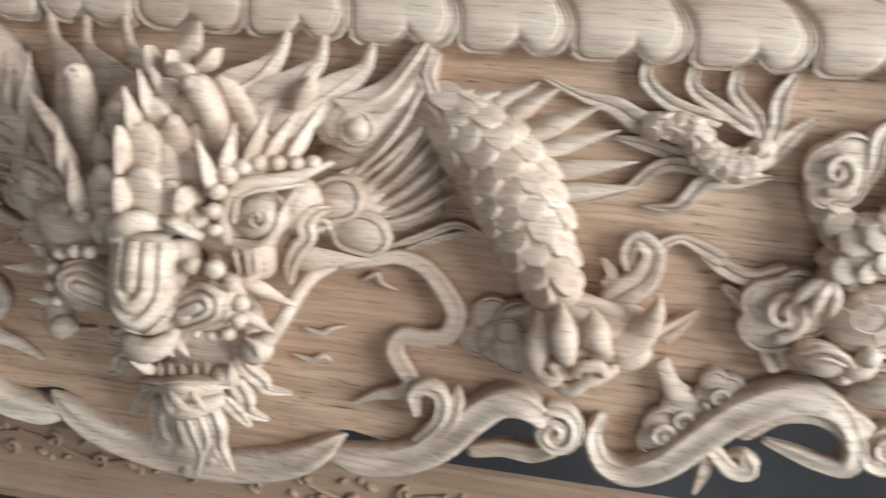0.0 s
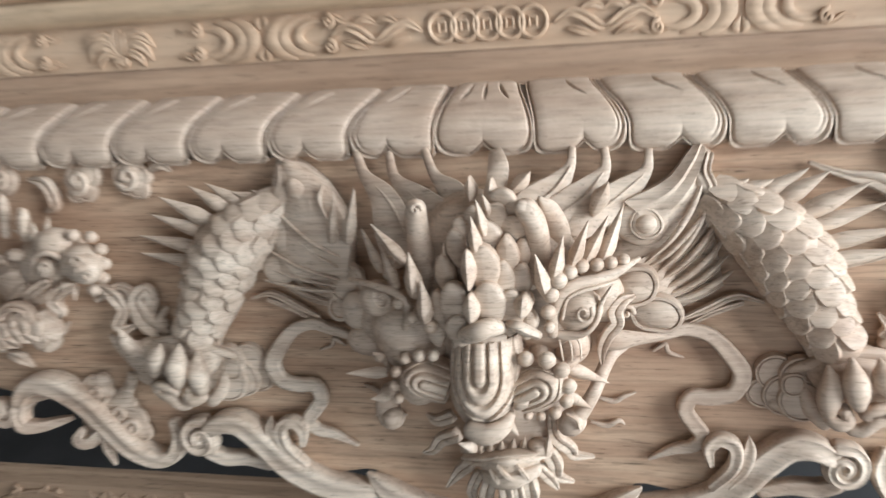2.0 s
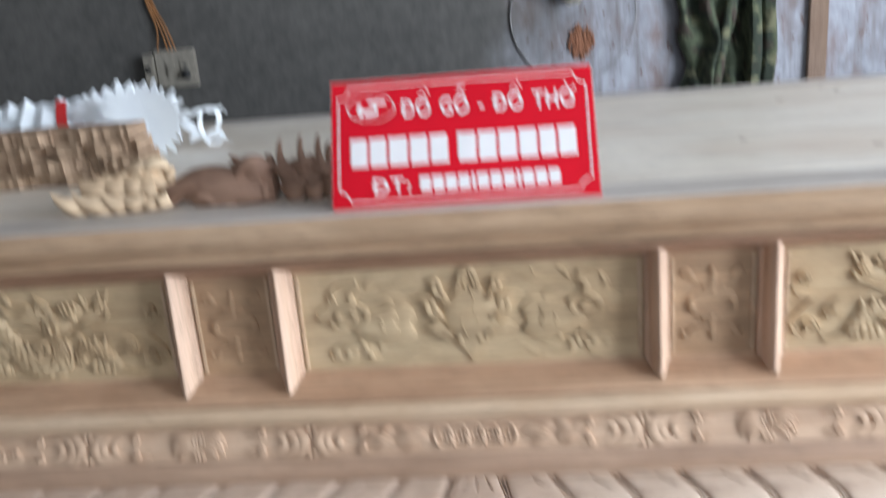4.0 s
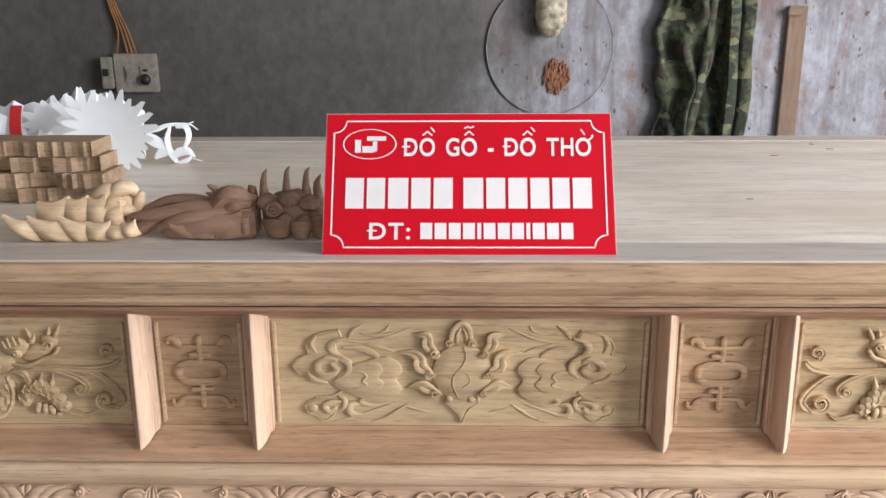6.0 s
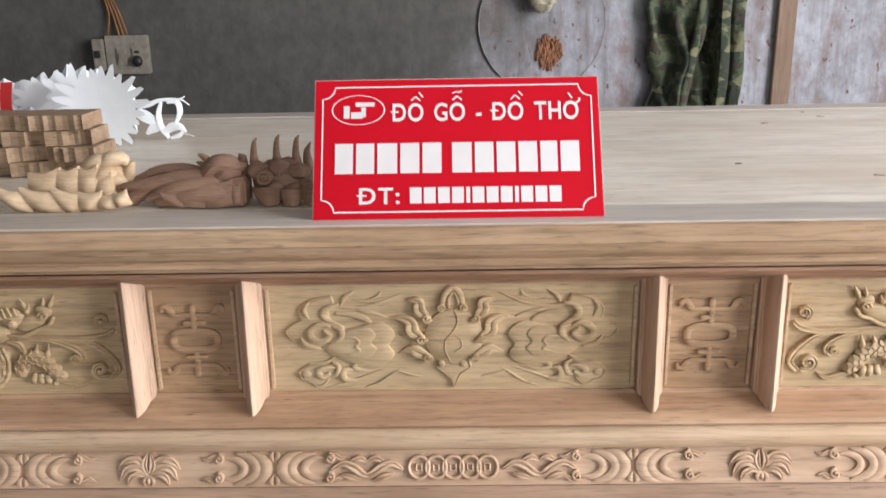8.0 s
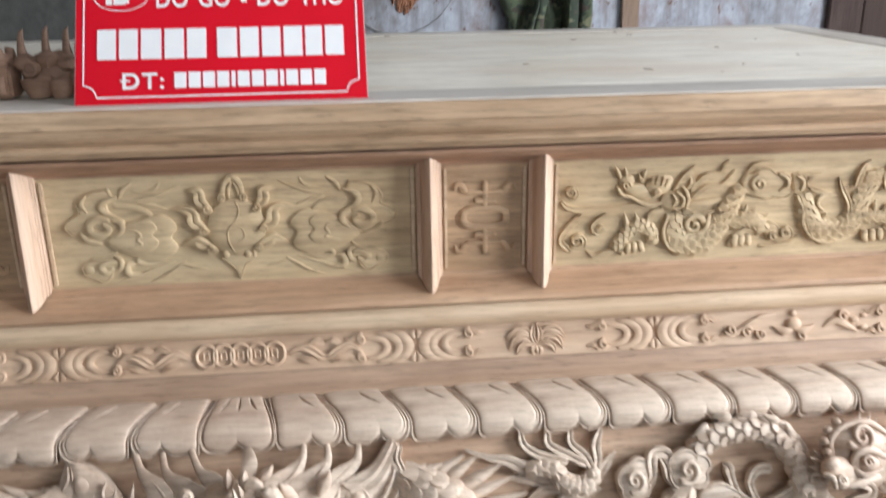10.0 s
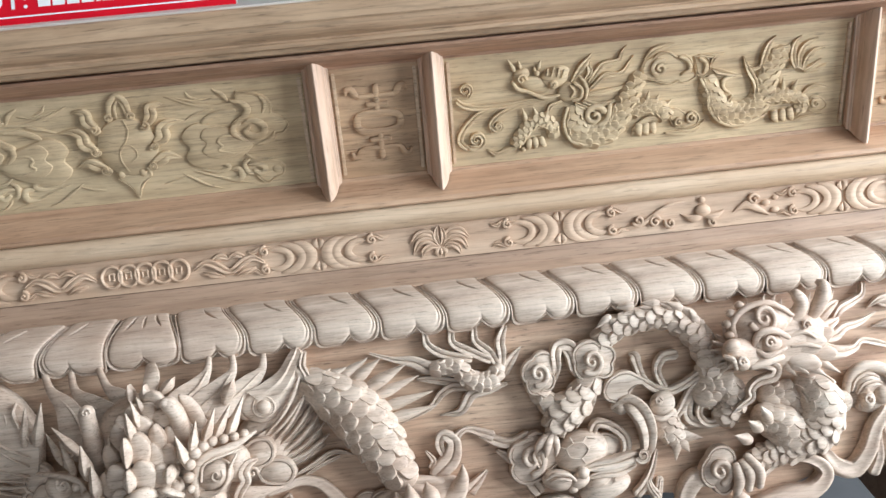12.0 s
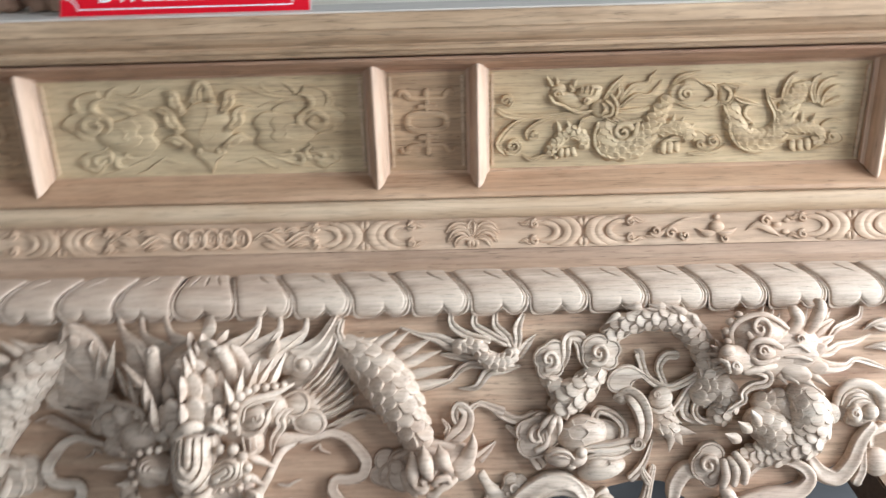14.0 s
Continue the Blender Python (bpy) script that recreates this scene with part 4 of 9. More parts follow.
    r.limb([(-64, 790, 20, 4.9, 4), (-51, 767, 30, 7.0, 5), (-31, 752, 40, 17.1, 5), (-18, 734, 50, 21.1, 5)], power=3.6, groove=0.0)
    r.limb([(92, 772, 33, 1.5, 2), (76, 753, 40, 2.1, 2), (56, 741, 50, 1.5, 2)], groove=0.0)
    r.limb([(124, 765, 29, 1.5, 2), (106, 746, 37, 2.0, 2), (84, 733, 46, 1.5, 2)], groove=0.0)
    r.limb([(164, 762, 25, 1.5, 2), (138, 743, 32, 2.0, 2), (115, 729, 40, 1.5, 2)], groove=0.0)
    r.limb([(-123, 765, 30, 1.7, 2), (-99, 743, 40, 2.2, 2), (-82, 715, 48, 1.6, 2)], groove=0.0)
    r.limb([(-89, 761, 32, 1.6, 2), (-65, 743, 42, 2.2, 2)], groove=0.0)
    r.limb([(-44, 763, 36, 1.6, 2), (-23, 746, 47, 1.6, 2)], groove=0.0)
    r.name = "ear"
    r.ball(124, 657, 52, 26.3, 20.8, 24, 78)
    r.ball(144, 656, 14, 56.7, 35.5, 26, 14)
    r.ball(163, 688, 8, 51.3, 32.6, 22, 32)
    r.ball(33, 697, 60, 40.8, 68.1, 40, 94)
    r.plate([(128, 658), (135, 675), (153, 684), (172, 681), (179, 666), (172, 651), (152, 644), (135, 646)], 36, 12, 4, 0.5)
    r.plate([(149, 639), (159, 652), (179, 656), (197, 649), (204, 634), (193, 621), (170, 621), (155, 627)], 32, 12, 4, 0.5)
    r.shell(161, 721, 28, 28.2, 25.6, 6, 4, 0, 0, 0)
    r.shell(144, 723, 26, 22.2, 22.2, 5, 158, 0.5, 0, 0)
    r.plate([(184, 721), (183, 715), (179, 710), (172, 707), (165, 706), (158, 708), (152, 713), (150, 719), (151, 725), (155, 731), (162, 734), (169, 734), (176, 732), (181, 727)], 33, 3, 2, 0)
    r.ball(167, 720, 35, 10.5, 10.0, 7, 4)
    r.ball(-117, 628, 46, 24, 20, 18, 120)
    r.ball(-133, 608, 40, 24, 18, 16, 170)
    r.ball(-143, 639, 42, 22, 18, 16, 100)
    r.plate([(-136, 666), (-139, 655), (-146, 647), (-157, 643), (-167, 645), (-175, 652), (-177, 662), (-174, 673), (-167, 681), (-156, 684), (-146, 682), (-138, 675)], 26, 10, 4, 0.4)
    r.plate([(-149, 641), (-152, 631), (-160, 625), (-171, 624), (-179, 629), (-182, 638), (-179, 647), (-170, 653), (-160, 654), (-152, 649)], 22, 10, 4, 0.4)
    r.name = "wing"
    r.fan([(-237, 790, 14), (-244, 758, 20), (-248, 718, 22), (-261, 670, 16)], [(-210, 784, 16), (-175, 758, 32), (-148, 717, 42), (-154, 662, 40)], 0, 0, 9, 26)
    r.shell(-229, 745, 24, 22.0, 13.0, 7, 72, 0.15, 2, 1)
    r.shell(-207, 753, 30, 19.7, 11.8, 6, 116, 0.15, 2, 1)
    r.shell(-228, 707, 24, 25.4, 14.2, 7, 103, 0.15, 2, 1)
    r.shell(-238, 677, 20, 21.1, 20.0, 6, 172, 0.15, 2, 1)
    r.shell(-201, 676, 30, 26.8, 11.3, 6, 163, 0.3, 2, 1)
    r.spike(-186, 710, 34, -192, 749, 40, 7.5, 7)
    r.spike(-166, 710, 42, -159, 756, 50, 8.5, 8)
    r.spike(-146, 711, 48, -133, 760, 58, 9.5, 9)
    r.limb([(-232, 735, 32, 1.7, 2), (-196, 710, 42, 2.9, 3), (-158, 694, 48, 1.7, 3)], power=1.6)
    r.limb([(-244, 695, 28, 1.8, 2), (-203, 680, 40, 3.0, 3), (-162, 671, 46, 1.7, 3)], power=1.6)
    r.limb([(-258, 665, 22, 1.9, 2), (-210, 659, 34, 3.0, 3), (-169, 658, 42, 1.8, 3)], power=1.6)
    r.limb([(-175, 762, 38, 1.7, 3), (-178, 745, 42, 3.4, 4), (-155, 711, 48, 1.7, 3)], power=1.6)
    r.limb([(-229, 720, 30, 1.2, 2), (-188, 696, 42, 2.3, 3), (-161, 683, 46, 1.2, 2)], power=1.6)
    r.limb([(-252, 678, 24, 1.2, 2), (-209, 669, 36, 2.4, 3), (-165, 664, 44, 1.2, 2)], power=1.6)
    r.name = "cheek_frill"
    r.limb([(153, 659, 58, 3.1, 4), (143, 656, 66, 7.2, 5), (136, 647, 70, 8.8, 5), (138, 636, 68, 8.3, 5), (129, 625, 68, 7.8, 5), (123, 612, 66, 6.4, 5), (122, 596, 60, 1.6, 4)], groove=0.3)
    r.spiral(147, 644, 60, 7.2, 0, 1.1, 3.1, 4, 1)
    r.limb([(-107, 642, 72, 3, 5), (-101, 625, 74, 4, 7), (-106, 607, 74, 4, 7), (-102, 587, 70, 3, 6)])
    r.name = "muzzle_spine"
    r.spike(120, 615, 56, 188, 618, 44, 12.9, 7)
    r.spike(88, 597, 80, 129, 576, 62, 9.2, 7)
    r.spike(87, 569, 80, 111, 551, 66, 7.7, 6)
    r.spike(86, 600, 84, 108, 609, 78, 7.0, 6)
    r.spike(-105, 601, 80, -113, 610, 90, 8, 6)
    r.spike(-103, 587, 80, -146, 586, 84, 8, 5)
    r.spike(-104, 560, 78, -120, 560, 84, 7, 5)
    r.name = "jaw"
    r.limb([(-29, 484, 48, 5.1, 8), (-7, 488, 58, 6.2, 9), (22, 495, 64, 6.7, 9), (46, 496, 58, 6.1, 9), (62, 496, 48, 4.9, 8)])
    r.limb([(-2, 477, 56, 18.9, 12), (22, 480, 64, 23.5, 14), (46, 485, 56, 17.2, 12)])
    r.ball(16, 472, 58, 23.7, 17.2, 16, 8)
    r.limb([(11, 489, 72, 1.8, 3), (20, 479, 75, 2.4, 3), (31, 472, 72, 1.8, 3)])
    r.limb([(2, 482, 68, 1.9, 3), (10, 471, 72, 2.5, 3), (19, 464, 70, 1.9, 3)])
    r.limb([(32, 490, 72, 1.8, 3), (39, 480, 72, 2.4, 3), (44, 471, 68, 1.8, 3)])
    r.ball(54, 502, 48, 10.4, 13.6, 14, 82)
    r.ball(13, 495, 36, 51.7, 14.1, 16, 8)
    r.name = "tooth"
    r.spike(-18, 500, 58, -31, 510, 70, 8.7, 9)
    r.spike(-12, 492, 50, -9, 508, 56, 5.0, 4)
    r.spike(-1, 494, 50, 2, 509, 56, 5.0, 4)
    r.spike(11, 495, 50, 14, 510, 56, 5.0, 4)
    r.spike(24, 497, 50, 27, 512, 56, 5.0, 4)
    r.spike(36, 499, 50, 39, 514, 56, 4.9, 4)
    r.spike(24, 546, 92, 37, 529, 88, 7.9, 6)
    r.spike(5, 537, 98, 3, 524, 92, 5.6, 7)
    r.spike(18, 540, 96, 23, 527, 88, 5.1, 6)
    r.spike(62, 496, 52, 66, 521, 62, 7.3, 8)
    r.name = "beard_lock"
    r.limb([(-3, 460, 52, 9.5, 7), (-10, 434, 44, 9.8, 6), (-8, 416, 38, 7.9, 5), (-22, 386, 32, 2.7, 3)], ridge=3)
    r.limb([(16, 460, 58, 9.4, 8), (16, 434, 50, 10.4, 7), (17, 411, 42, 8.5, 6), (5, 370, 36, 2.7, 3)], ridge=3)
    r.limb([(29, 461, 56, 6.6, 7), (29, 432, 48, 7.6, 6), (20, 403, 40, 3.2, 4)], ridge=3)
    r.limb([(40, 470, 54, 8.7, 8), (42, 444, 46, 10.3, 7), (39, 420, 40, 8.4, 6), (46, 384, 34, 2.7, 3)], ridge=3)
    r.limb([(63, 493, 44, 9.9, 7), (69, 477, 38, 10.0, 6), (70, 462, 34, 7.9, 5), (87, 453, 28, 2.0, 3)], ridge=3)
    r.limb([(52, 475, 44, 7.5, 6), (63, 460, 38, 7.4, 5), (70, 445, 32, 2.1, 3)], ridge=3)
    r.limb([(68, 540, 52, 4.7, 6), (70, 512, 44, 8.4, 6), (85, 495, 36, 8.6, 5), (90, 486, 32, 6.2, 5), (110, 483, 26, 1.9, 3)], ridge=3)
    r.limb([(-27, 473, 40, 9.1, 6), (-40, 461, 34, 8.3, 5), (-58, 437, 28, 2.2, 3)], ridge=3)
    r.limb([(-38, 509, 46, 9.9, 6), (-58, 499, 38, 9.0, 5), (-69, 485, 32, 6.6, 5), (-82, 479, 28, 2.0, 3)], ridge=3)
    r.limb([(-42, 531, 50, 8.5, 6), (-60, 523, 42, 7.5, 5), (-72, 527, 36, 1.9, 3)], ridge=3)
    r.limb([(-16, 465, 46, 7.8, 6), (-27, 440, 38, 7.1, 5), (-27, 421, 34, 5.8, 4), (-40, 399, 28, 2.7, 3)], ridge=3)
    r.name = "cheek_knob"
    r.limb([(88, 533, 58, 13.9, 13), (101, 546, 58, 10.3, 12), (113, 563, 54, 8.5, 10), (122, 582, 44, 8.5, 9), (132, 597, 32, 8.5, 8), (149, 607, 20, 7.8, 7)])
    r.ball(90, 534, 60, 16.8, 14.8, 14, 49)
    r.limb([(86, 548, 76, 1.7, 3), (96, 543, 77, 1.7, 3), (99, 532, 74, 1.7, 3)])
    r.limb([(-109, 530, 56, 16.1, 14), (-113, 543, 52, 16.1, 13), (-109, 557, 48, 12.3, 12)])
    r.ball(-105, 531, 60, 13.8, 12.7, 14, 46)


for s in (1,):
    r = Relief(ap, s)
    carve_dragon_head(r)
    r.done("dragon_head", "great dragon head in full relief with snout, horns and scaled brow", CARVED, table)


def carve_dragon_mane(r):
    r.name = "wing"
    if r.s > 0:
        r.fan([(139, 738, 36), (186, 758, 32), (206, 779, 26), (218, 793, 16)], [(192, 700, 22), (210, 727, 26), (226, 753, 24), (232, 781, 16)], 3, 3, 6, 24)
    r.name = "feather"
    r.fan([(150, 683, 40), (192, 704, 32), (213, 730, 26), (227, 752, 18)], [(172, 638, 30), (201, 637, 18), (231, 648, 14), (247, 657, 10)], 6, 7, 3, 22)
    r.limb([(166, 685, 34, 1.6, 3), (192, 707, 36, 3.5, 4), (212, 734, 32, 4.0, 4), (225, 763, 24, 2.0, 4)], power=1.6)
    r.limb([(174, 673, 32, 1.6, 3), (200, 694, 32, 3.6, 4), (220, 720, 28, 3.5, 4), (232, 747, 20, 2.0, 4)], power=1.6)
    r.limb([(180, 657, 28, 1.6, 3), (207, 670, 26, 3.7, 4), (231, 689, 22, 3.6, 4), (242, 702, 16, 2.1, 4)], power=1.6)
    r.limb([(186, 644, 24, 1.6, 3), (214, 651, 20, 3.7, 4), (237, 663, 18, 3.7, 4), (252, 672, 12, 2.1, 4)], power=1.6)
    r.limb([(161, 677, 32, 1.6, 3), (186, 691, 34, 3.1, 4), (212, 714, 30, 3.5, 4), (231, 735, 20, 1.5, 4)], power=1.6)
    r.limb([(177, 665, 28, 1.6, 3), (203, 682, 28, 3.1, 4), (226, 705, 24, 3.6, 4), (238, 722, 16, 1.5, 4)], power=1.6)
    r.limb([(181, 650, 24, 1.6, 3), (210, 660, 22, 3.2, 4), (234, 676, 18, 3.2, 4), (247, 687, 12, 1.6, 4)], power=1.6)
    r.limb([(229, 778, 20, 4.5, 6), (226, 765, 26, 4.9, 7), (232, 751, 26, 5.0, 7), (231, 735, 24, 4.0, 6), (227, 716, 20, 2.5, 5)], groove=0.3)
    r.shell(223, 754, 22, 14.6, 8.6, 7, 127, 0.2, 2, 1)
    r.limb([(199, 625, 14, 2.2, 3), (225, 635, 12, 4.3, 4), (257, 648, 10, 4.3, 4), (284, 642, 8, 1.6, 3)], groove=0.3)
    r.limb([(207, 619, 10, 2.2, 3), (235, 632, 9, 3.8, 4), (263, 641, 8, 3.2, 4)], groove=0.3)


for s in (1, -1):
    r = Relief(ap, s)
    carve_dragon_mane(r)
    r.done("dragon_mane", "waving locks of the dragon's mane", CARVED, table)


def carve_dragon_leg(r):
    r.scaly([(234, 742, 16, 22, 18), (262, 724, 20, 36, 30), (294, 700, 24, 44, 36), (319, 668, 24, 42, 34), (336, 635, 22, 32, 28), (356, 605, 20, 25, 24)], size=23)
    r.limb([(296, 642, 12, 6, 6), (310, 626, 14, 7, 8), (325, 607, 14, 7, 7), (332, 591, 12, 5, 5)])
    r.ball(247, 735, 14, 22, 16, 14, 60)
    r.name = "spine"
    r.spike(278, 741, 20, 321, 765, 26, 11, 8)
    r.spike(298, 738, 24, 340, 763, 30, 11, 8)
    r.spike(319, 727, 26, 377, 753, 32, 12, 9)
    r.spike(328, 715, 24, 392, 735, 28, 10, 8)
    r.spike(337, 699, 22, 411, 713, 24, 10, 8)
    r.spike(340, 682, 20, 414, 694, 20, 10, 8)
    r.spike(250, 747, 18, 266, 757, 24, 8, 6)
    r.spike(264, 746, 20, 289, 756, 26, 9, 7)


for s in (1, -1):
    r = Relief(ap, s)
    carve_dragon_leg(r)
    r.done("dragon_leg", "scaled dragon foreleg with a fringe of spines", CARVED, table)


def carve_dragon_claw(r):
    r.name = "toe"
    r.ball(371, 577, 16, 46, 32, 22, 350)
    r.ball(404, 572, 16, 42, 30, 20, 20)
    r.limb([(341, 591, 44, 3, 4), (344, 575, 46, 13, 13), (342, 562, 48, 14, 13), (342, 550, 44, 10, 11), (346, 543, 38, 6, 7)])
    r.limb([(360, 601, 50, 3, 4), (363, 584, 54, 14, 14), (365, 572, 56, 14, 14), (369, 558, 48, 9, 10), (374, 551, 40, 5, 6)])
    r.limb([(386, 600, 48, 3, 4), (389, 588, 52, 14, 13), (393, 578, 52, 13, 12), (400, 568, 44, 8, 9), (404, 563, 38, 5, 6)])
    r.limb([(345, 539, 40, 8, 8), (355, 535, 42, 9, 9), (362, 539, 42, 8, 8), (359, 547, 42, 7, 7)])
    r.limb([(367, 527, 36, 7, 7), (377, 528, 38, 8, 8), (387, 537, 40, 8, 8), (398, 541, 38, 8, 8), (410, 548, 34, 6, 6)])
    r.limb([(375, 545, 46, 5, 6), (384, 552, 48, 7, 7), (397, 553, 46, 7, 7), (402, 546, 44, 5, 5)])
    r.spike(357, 552, 44, 358, 542, 48, 8, 8)
    r.name = "hand_ridge"
    r.limb([(312, 579, 14, 5, 6), (334, 588, 20, 7, 8), (357, 596, 24, 8, 8), (384, 599, 24, 8, 8), (408, 593, 22, 8, 8)])
    r.limb([(325, 557, 14, 8, 8), (332, 539, 16, 10, 9), (345, 526, 18, 9, 9)])
    r.limb([(409, 588, 22, 7, 7), (422, 585, 24, 8, 7), (434, 592, 24, 7, 6)], groove=.4)
    r.name = "talon"
    r.limb([(412, 566, 24, 20, 15), (429, 579, 28, 17, 13), (439, 599, 36, 10, 9), (440, 617, 44, 1, 2)])
    r.ball(422, 556, 18, 22, 14, 14, 20)
    r.spiral(385, 550, 40, 14, 120, 1.2, 4.5, 4.5)
    r.name = "flame"
    r.limb([(449, 576, 12, 12, 6), (463, 587, 12, 8, 5), (476, 598, 10, 3, 3)])
    r.limb([(400, 600, 10, 12, 7), (412, 609, 12, 16, 7), (427, 622, 14, 16, 6), (432, 643, 16, 12, 6), (417, 653, 16, 9, 6), (411, 640, 14, 8, 6), (417, 625, 12, 6, 5)])
    r.limb([(395, 614, 14, 4, 5), (400, 622, 16, 5, 5), (391, 634, 16, 2, 3)])
    r.limb([(432, 643, 16, 10, 5), (442, 652, 14, 6, 5), (455, 656, 12, 5, 4), (472, 650, 10, 7, 5), (490, 643, 10, 9, 5)])


for s in (1, -1):
    r = Relief(ap, s)
    carve_dragon_claw(r)
    r.done("dragon_claw", "clenched dragon claw with curved talons", CARVED, table)


def carve_whisker(r):
    r.name = "whisker_ribbon"
    r.limb([(160, 608, 24, 5.5, 6), (186, 613, 20, 6.6, 6), (207, 617, 16, 7.7, 6), (232, 610, 13, 8.8, 6), (251, 592, 12, 10.6, 6), (264, 572, 12, 11.3, 6), (256, 552, 12, 10.3, 6), (234, 546, 12, 9.8, 6), (214, 546, 12, 9.9, 6), (207, 532, 12, 10.6, 6), (216, 518, 13, 10.0, 6), (225, 506, 14, 9.5, 6), (215, 494, 13, 7.9, 6), (194, 488, 11, 6.2, 5), (169, 474, 6, 1.9, 3)], groove=0)
    r.name = "wisp"
    r.limb([(174, 592, 5, 2.3, 3), (186, 599, 6, 2.9, 3), (190, 591, 6, 2.9, 3), (205, 585, 3, 1.2, 2)])
    r.limb([(117, 540, 5, 1.8, 3), (132, 537, 6, 3.6, 3), (142, 542, 6, 3.0, 3), (155, 546, 3, 1.2, 2)])
    r.limb([(107, 513, 5, 1.9, 3), (124, 510, 6, 3.7, 3), (137, 516, 6, 3.1, 3), (143, 511, 3, 1.2, 2)])


for s in (1, -1):
    r = Relief(ap, s)
    carve_whisker(r)
    r.done("whisker", "long flat whisker curling over the ground", CARVED, table)


def carve_cloud(r):
    r.name = "lobe"
    r.plate([(304, 553), (301, 543), (293, 536), (283, 535), (273, 540), (268, 549), (271, 559), (279, 566), (289, 567), (299, 562)], 0, 8, 2.4)
    r.plate([(317, 575), (315, 564), (306, 556), (293, 554), (282, 560), (277, 570), (279, 581), (288, 589), (301, 591), (312, 585)], 1, 9, 2.4)
    r.plate([(330, 554), (327, 541), (317, 532), (302, 530), (290, 536), (284, 548), (287, 561), (297, 570), (311, 572), (324, 566)], 4, 9, 2.4)
    r.plate([(343, 574), (341, 562), (331, 553), (318, 551), (306, 557), (300, 569), (303, 581), (313, 589), (326, 591), (338, 585)], 7, 9, 2.4)
    r.plate([(347, 551), (344, 537), (333, 527), (319, 526), (306, 532), (299, 545), (302, 558), (313, 568), (327, 569), (340, 563)], 10, 8, 2.4)
    r.plate([(327, 566), (326, 558), (320, 553), (311, 552), (304, 556), (301, 563), (302, 570), (308, 575), (317, 576), (324, 573)], 14, 6, 2)
    r.limb([(295, 543, 8, 8, 7), (319, 534, 8, 10, 8), (341, 532, 8, 8, 7)])
    r.cloud(463, 488, 10, 22, 150, 3)
    r.cloud(479, 503, 8, 22, 90, 4)
    r.cloud(507, 528, 8, 22, 60, 4)
    r.limb([(450, 546, 10, 4, 5), (462, 533, 12, 9, 6), (471, 523, 10, 12, 7), (495, 513, 8, 12, 8)])
    r.limb([(452, 552, 12, 9, 5), (464, 538, 10, 6, 4), (480, 529, 8, 3, 3)])


for s in (1, -1):
    r = Relief(ap, s)
    carve_cloud(r)
    r.done("cloud", "carved curling cloud", CARVED, table)


def carve_lower_scroll(r):
    r.name = "scroll"
    r.limb([(-14, 371, 10, 20, 16), (0, 370.5, 10, 20, 16), (34, 374, 10, 21, 16), (76, 386, 10, 21, 16), (112, 402, 11, 19, 15), (136, 418, 12, 15, 13), (151, 431, 11, 8, 9), (160, 438, 9, 2.5, 4)])
    r.limb([(141, 411, 8, 4, 8), (156, 415, 10, 12, 13), (177, 414, 12, 17, 15), (217, 422, 12, 19, 16), (257, 446, 14, 19, 16), (286, 478, 16, 18, 16), (311, 499, 18, 17, 16), (334, 501, 20, 15, 15), (353, 492, 20, 12, 13)])
    r.spiral(366, 480, 20, 23, 110, 1.5, 8, 11, -1)
    r.ball(367, 476, 12, 22, 22, 14, 0)
    r.limb([(289, 439, 2, 8, 8), (318, 448, 4, 10, 9), (344, 448, 6, 11, 10), (364, 457, 10, 9, 10)])
    r.limb([(236, 450, 16, 6, 9), (256, 475, 20, 8, 10), (258, 498, 22, 9, 9), (243, 506, 22, 9, 9), (231, 497, 22, 8, 8), (234, 477, 18, 4, 6)])
    r.limb([(251, 453, 16, 6, 8), (266, 473, 18, 9, 9), (272, 494, 20, 9, 8), (272, 509, 18, 1, 3)])
    r.limb([(405, 496, 12, 7, 9), (400, 477, 14, 9, 12), (412, 453, 14, 11, 14), (437, 448, 16, 14, 16), (466, 464, 18, 16, 17), (492, 490, 18, 17, 17), (522, 518, 18, 18, 17), (557, 538, 20, 18, 17), (585, 540, 20, 16, 16), (605, 531, 20, 13, 14), (617, 515, 20, 10, 12)])
    r.limb([(495, 490, 16, 5, 8), (509, 479, 18, 8, 10), (525, 467, 20, 9, 10), (539, 470, 20, 10, 10), (533, 483, 18, 5, 6)])
    r.limb([(504, 482, 14, 6, 7), (502, 461, 16, 7, 8), (497, 436, 18, 2, 3)])
    r.name = "scroll"
    r.limb([(559, 530, 14, 9, 10), (583, 529, 14, 13, 13), (608, 521, 14, 13, 13), (623, 504, 16, 12, 13), (620, 484, 16, 11, 12), (597, 483, 14, 9, 10), (572, 489, 12, 7, 8), (552, 494, 10, 4, 5)])
    r.spiral(649, 503, 16, 20, 180, 1.4, 8, 10, 1)
    r.ball(652, 500, 8, 20, 20, 12, 0)
    r.spiral(532, 466, 10, 14, 30, 1.0, 7, 8, 1)


for s in (1, -1):
    r = Relief(ap, s)
    carve_lower_scroll(r)
    r.done("lower_scroll", "rounded scrolling rim along the apron's lower edge", CARVED, table)


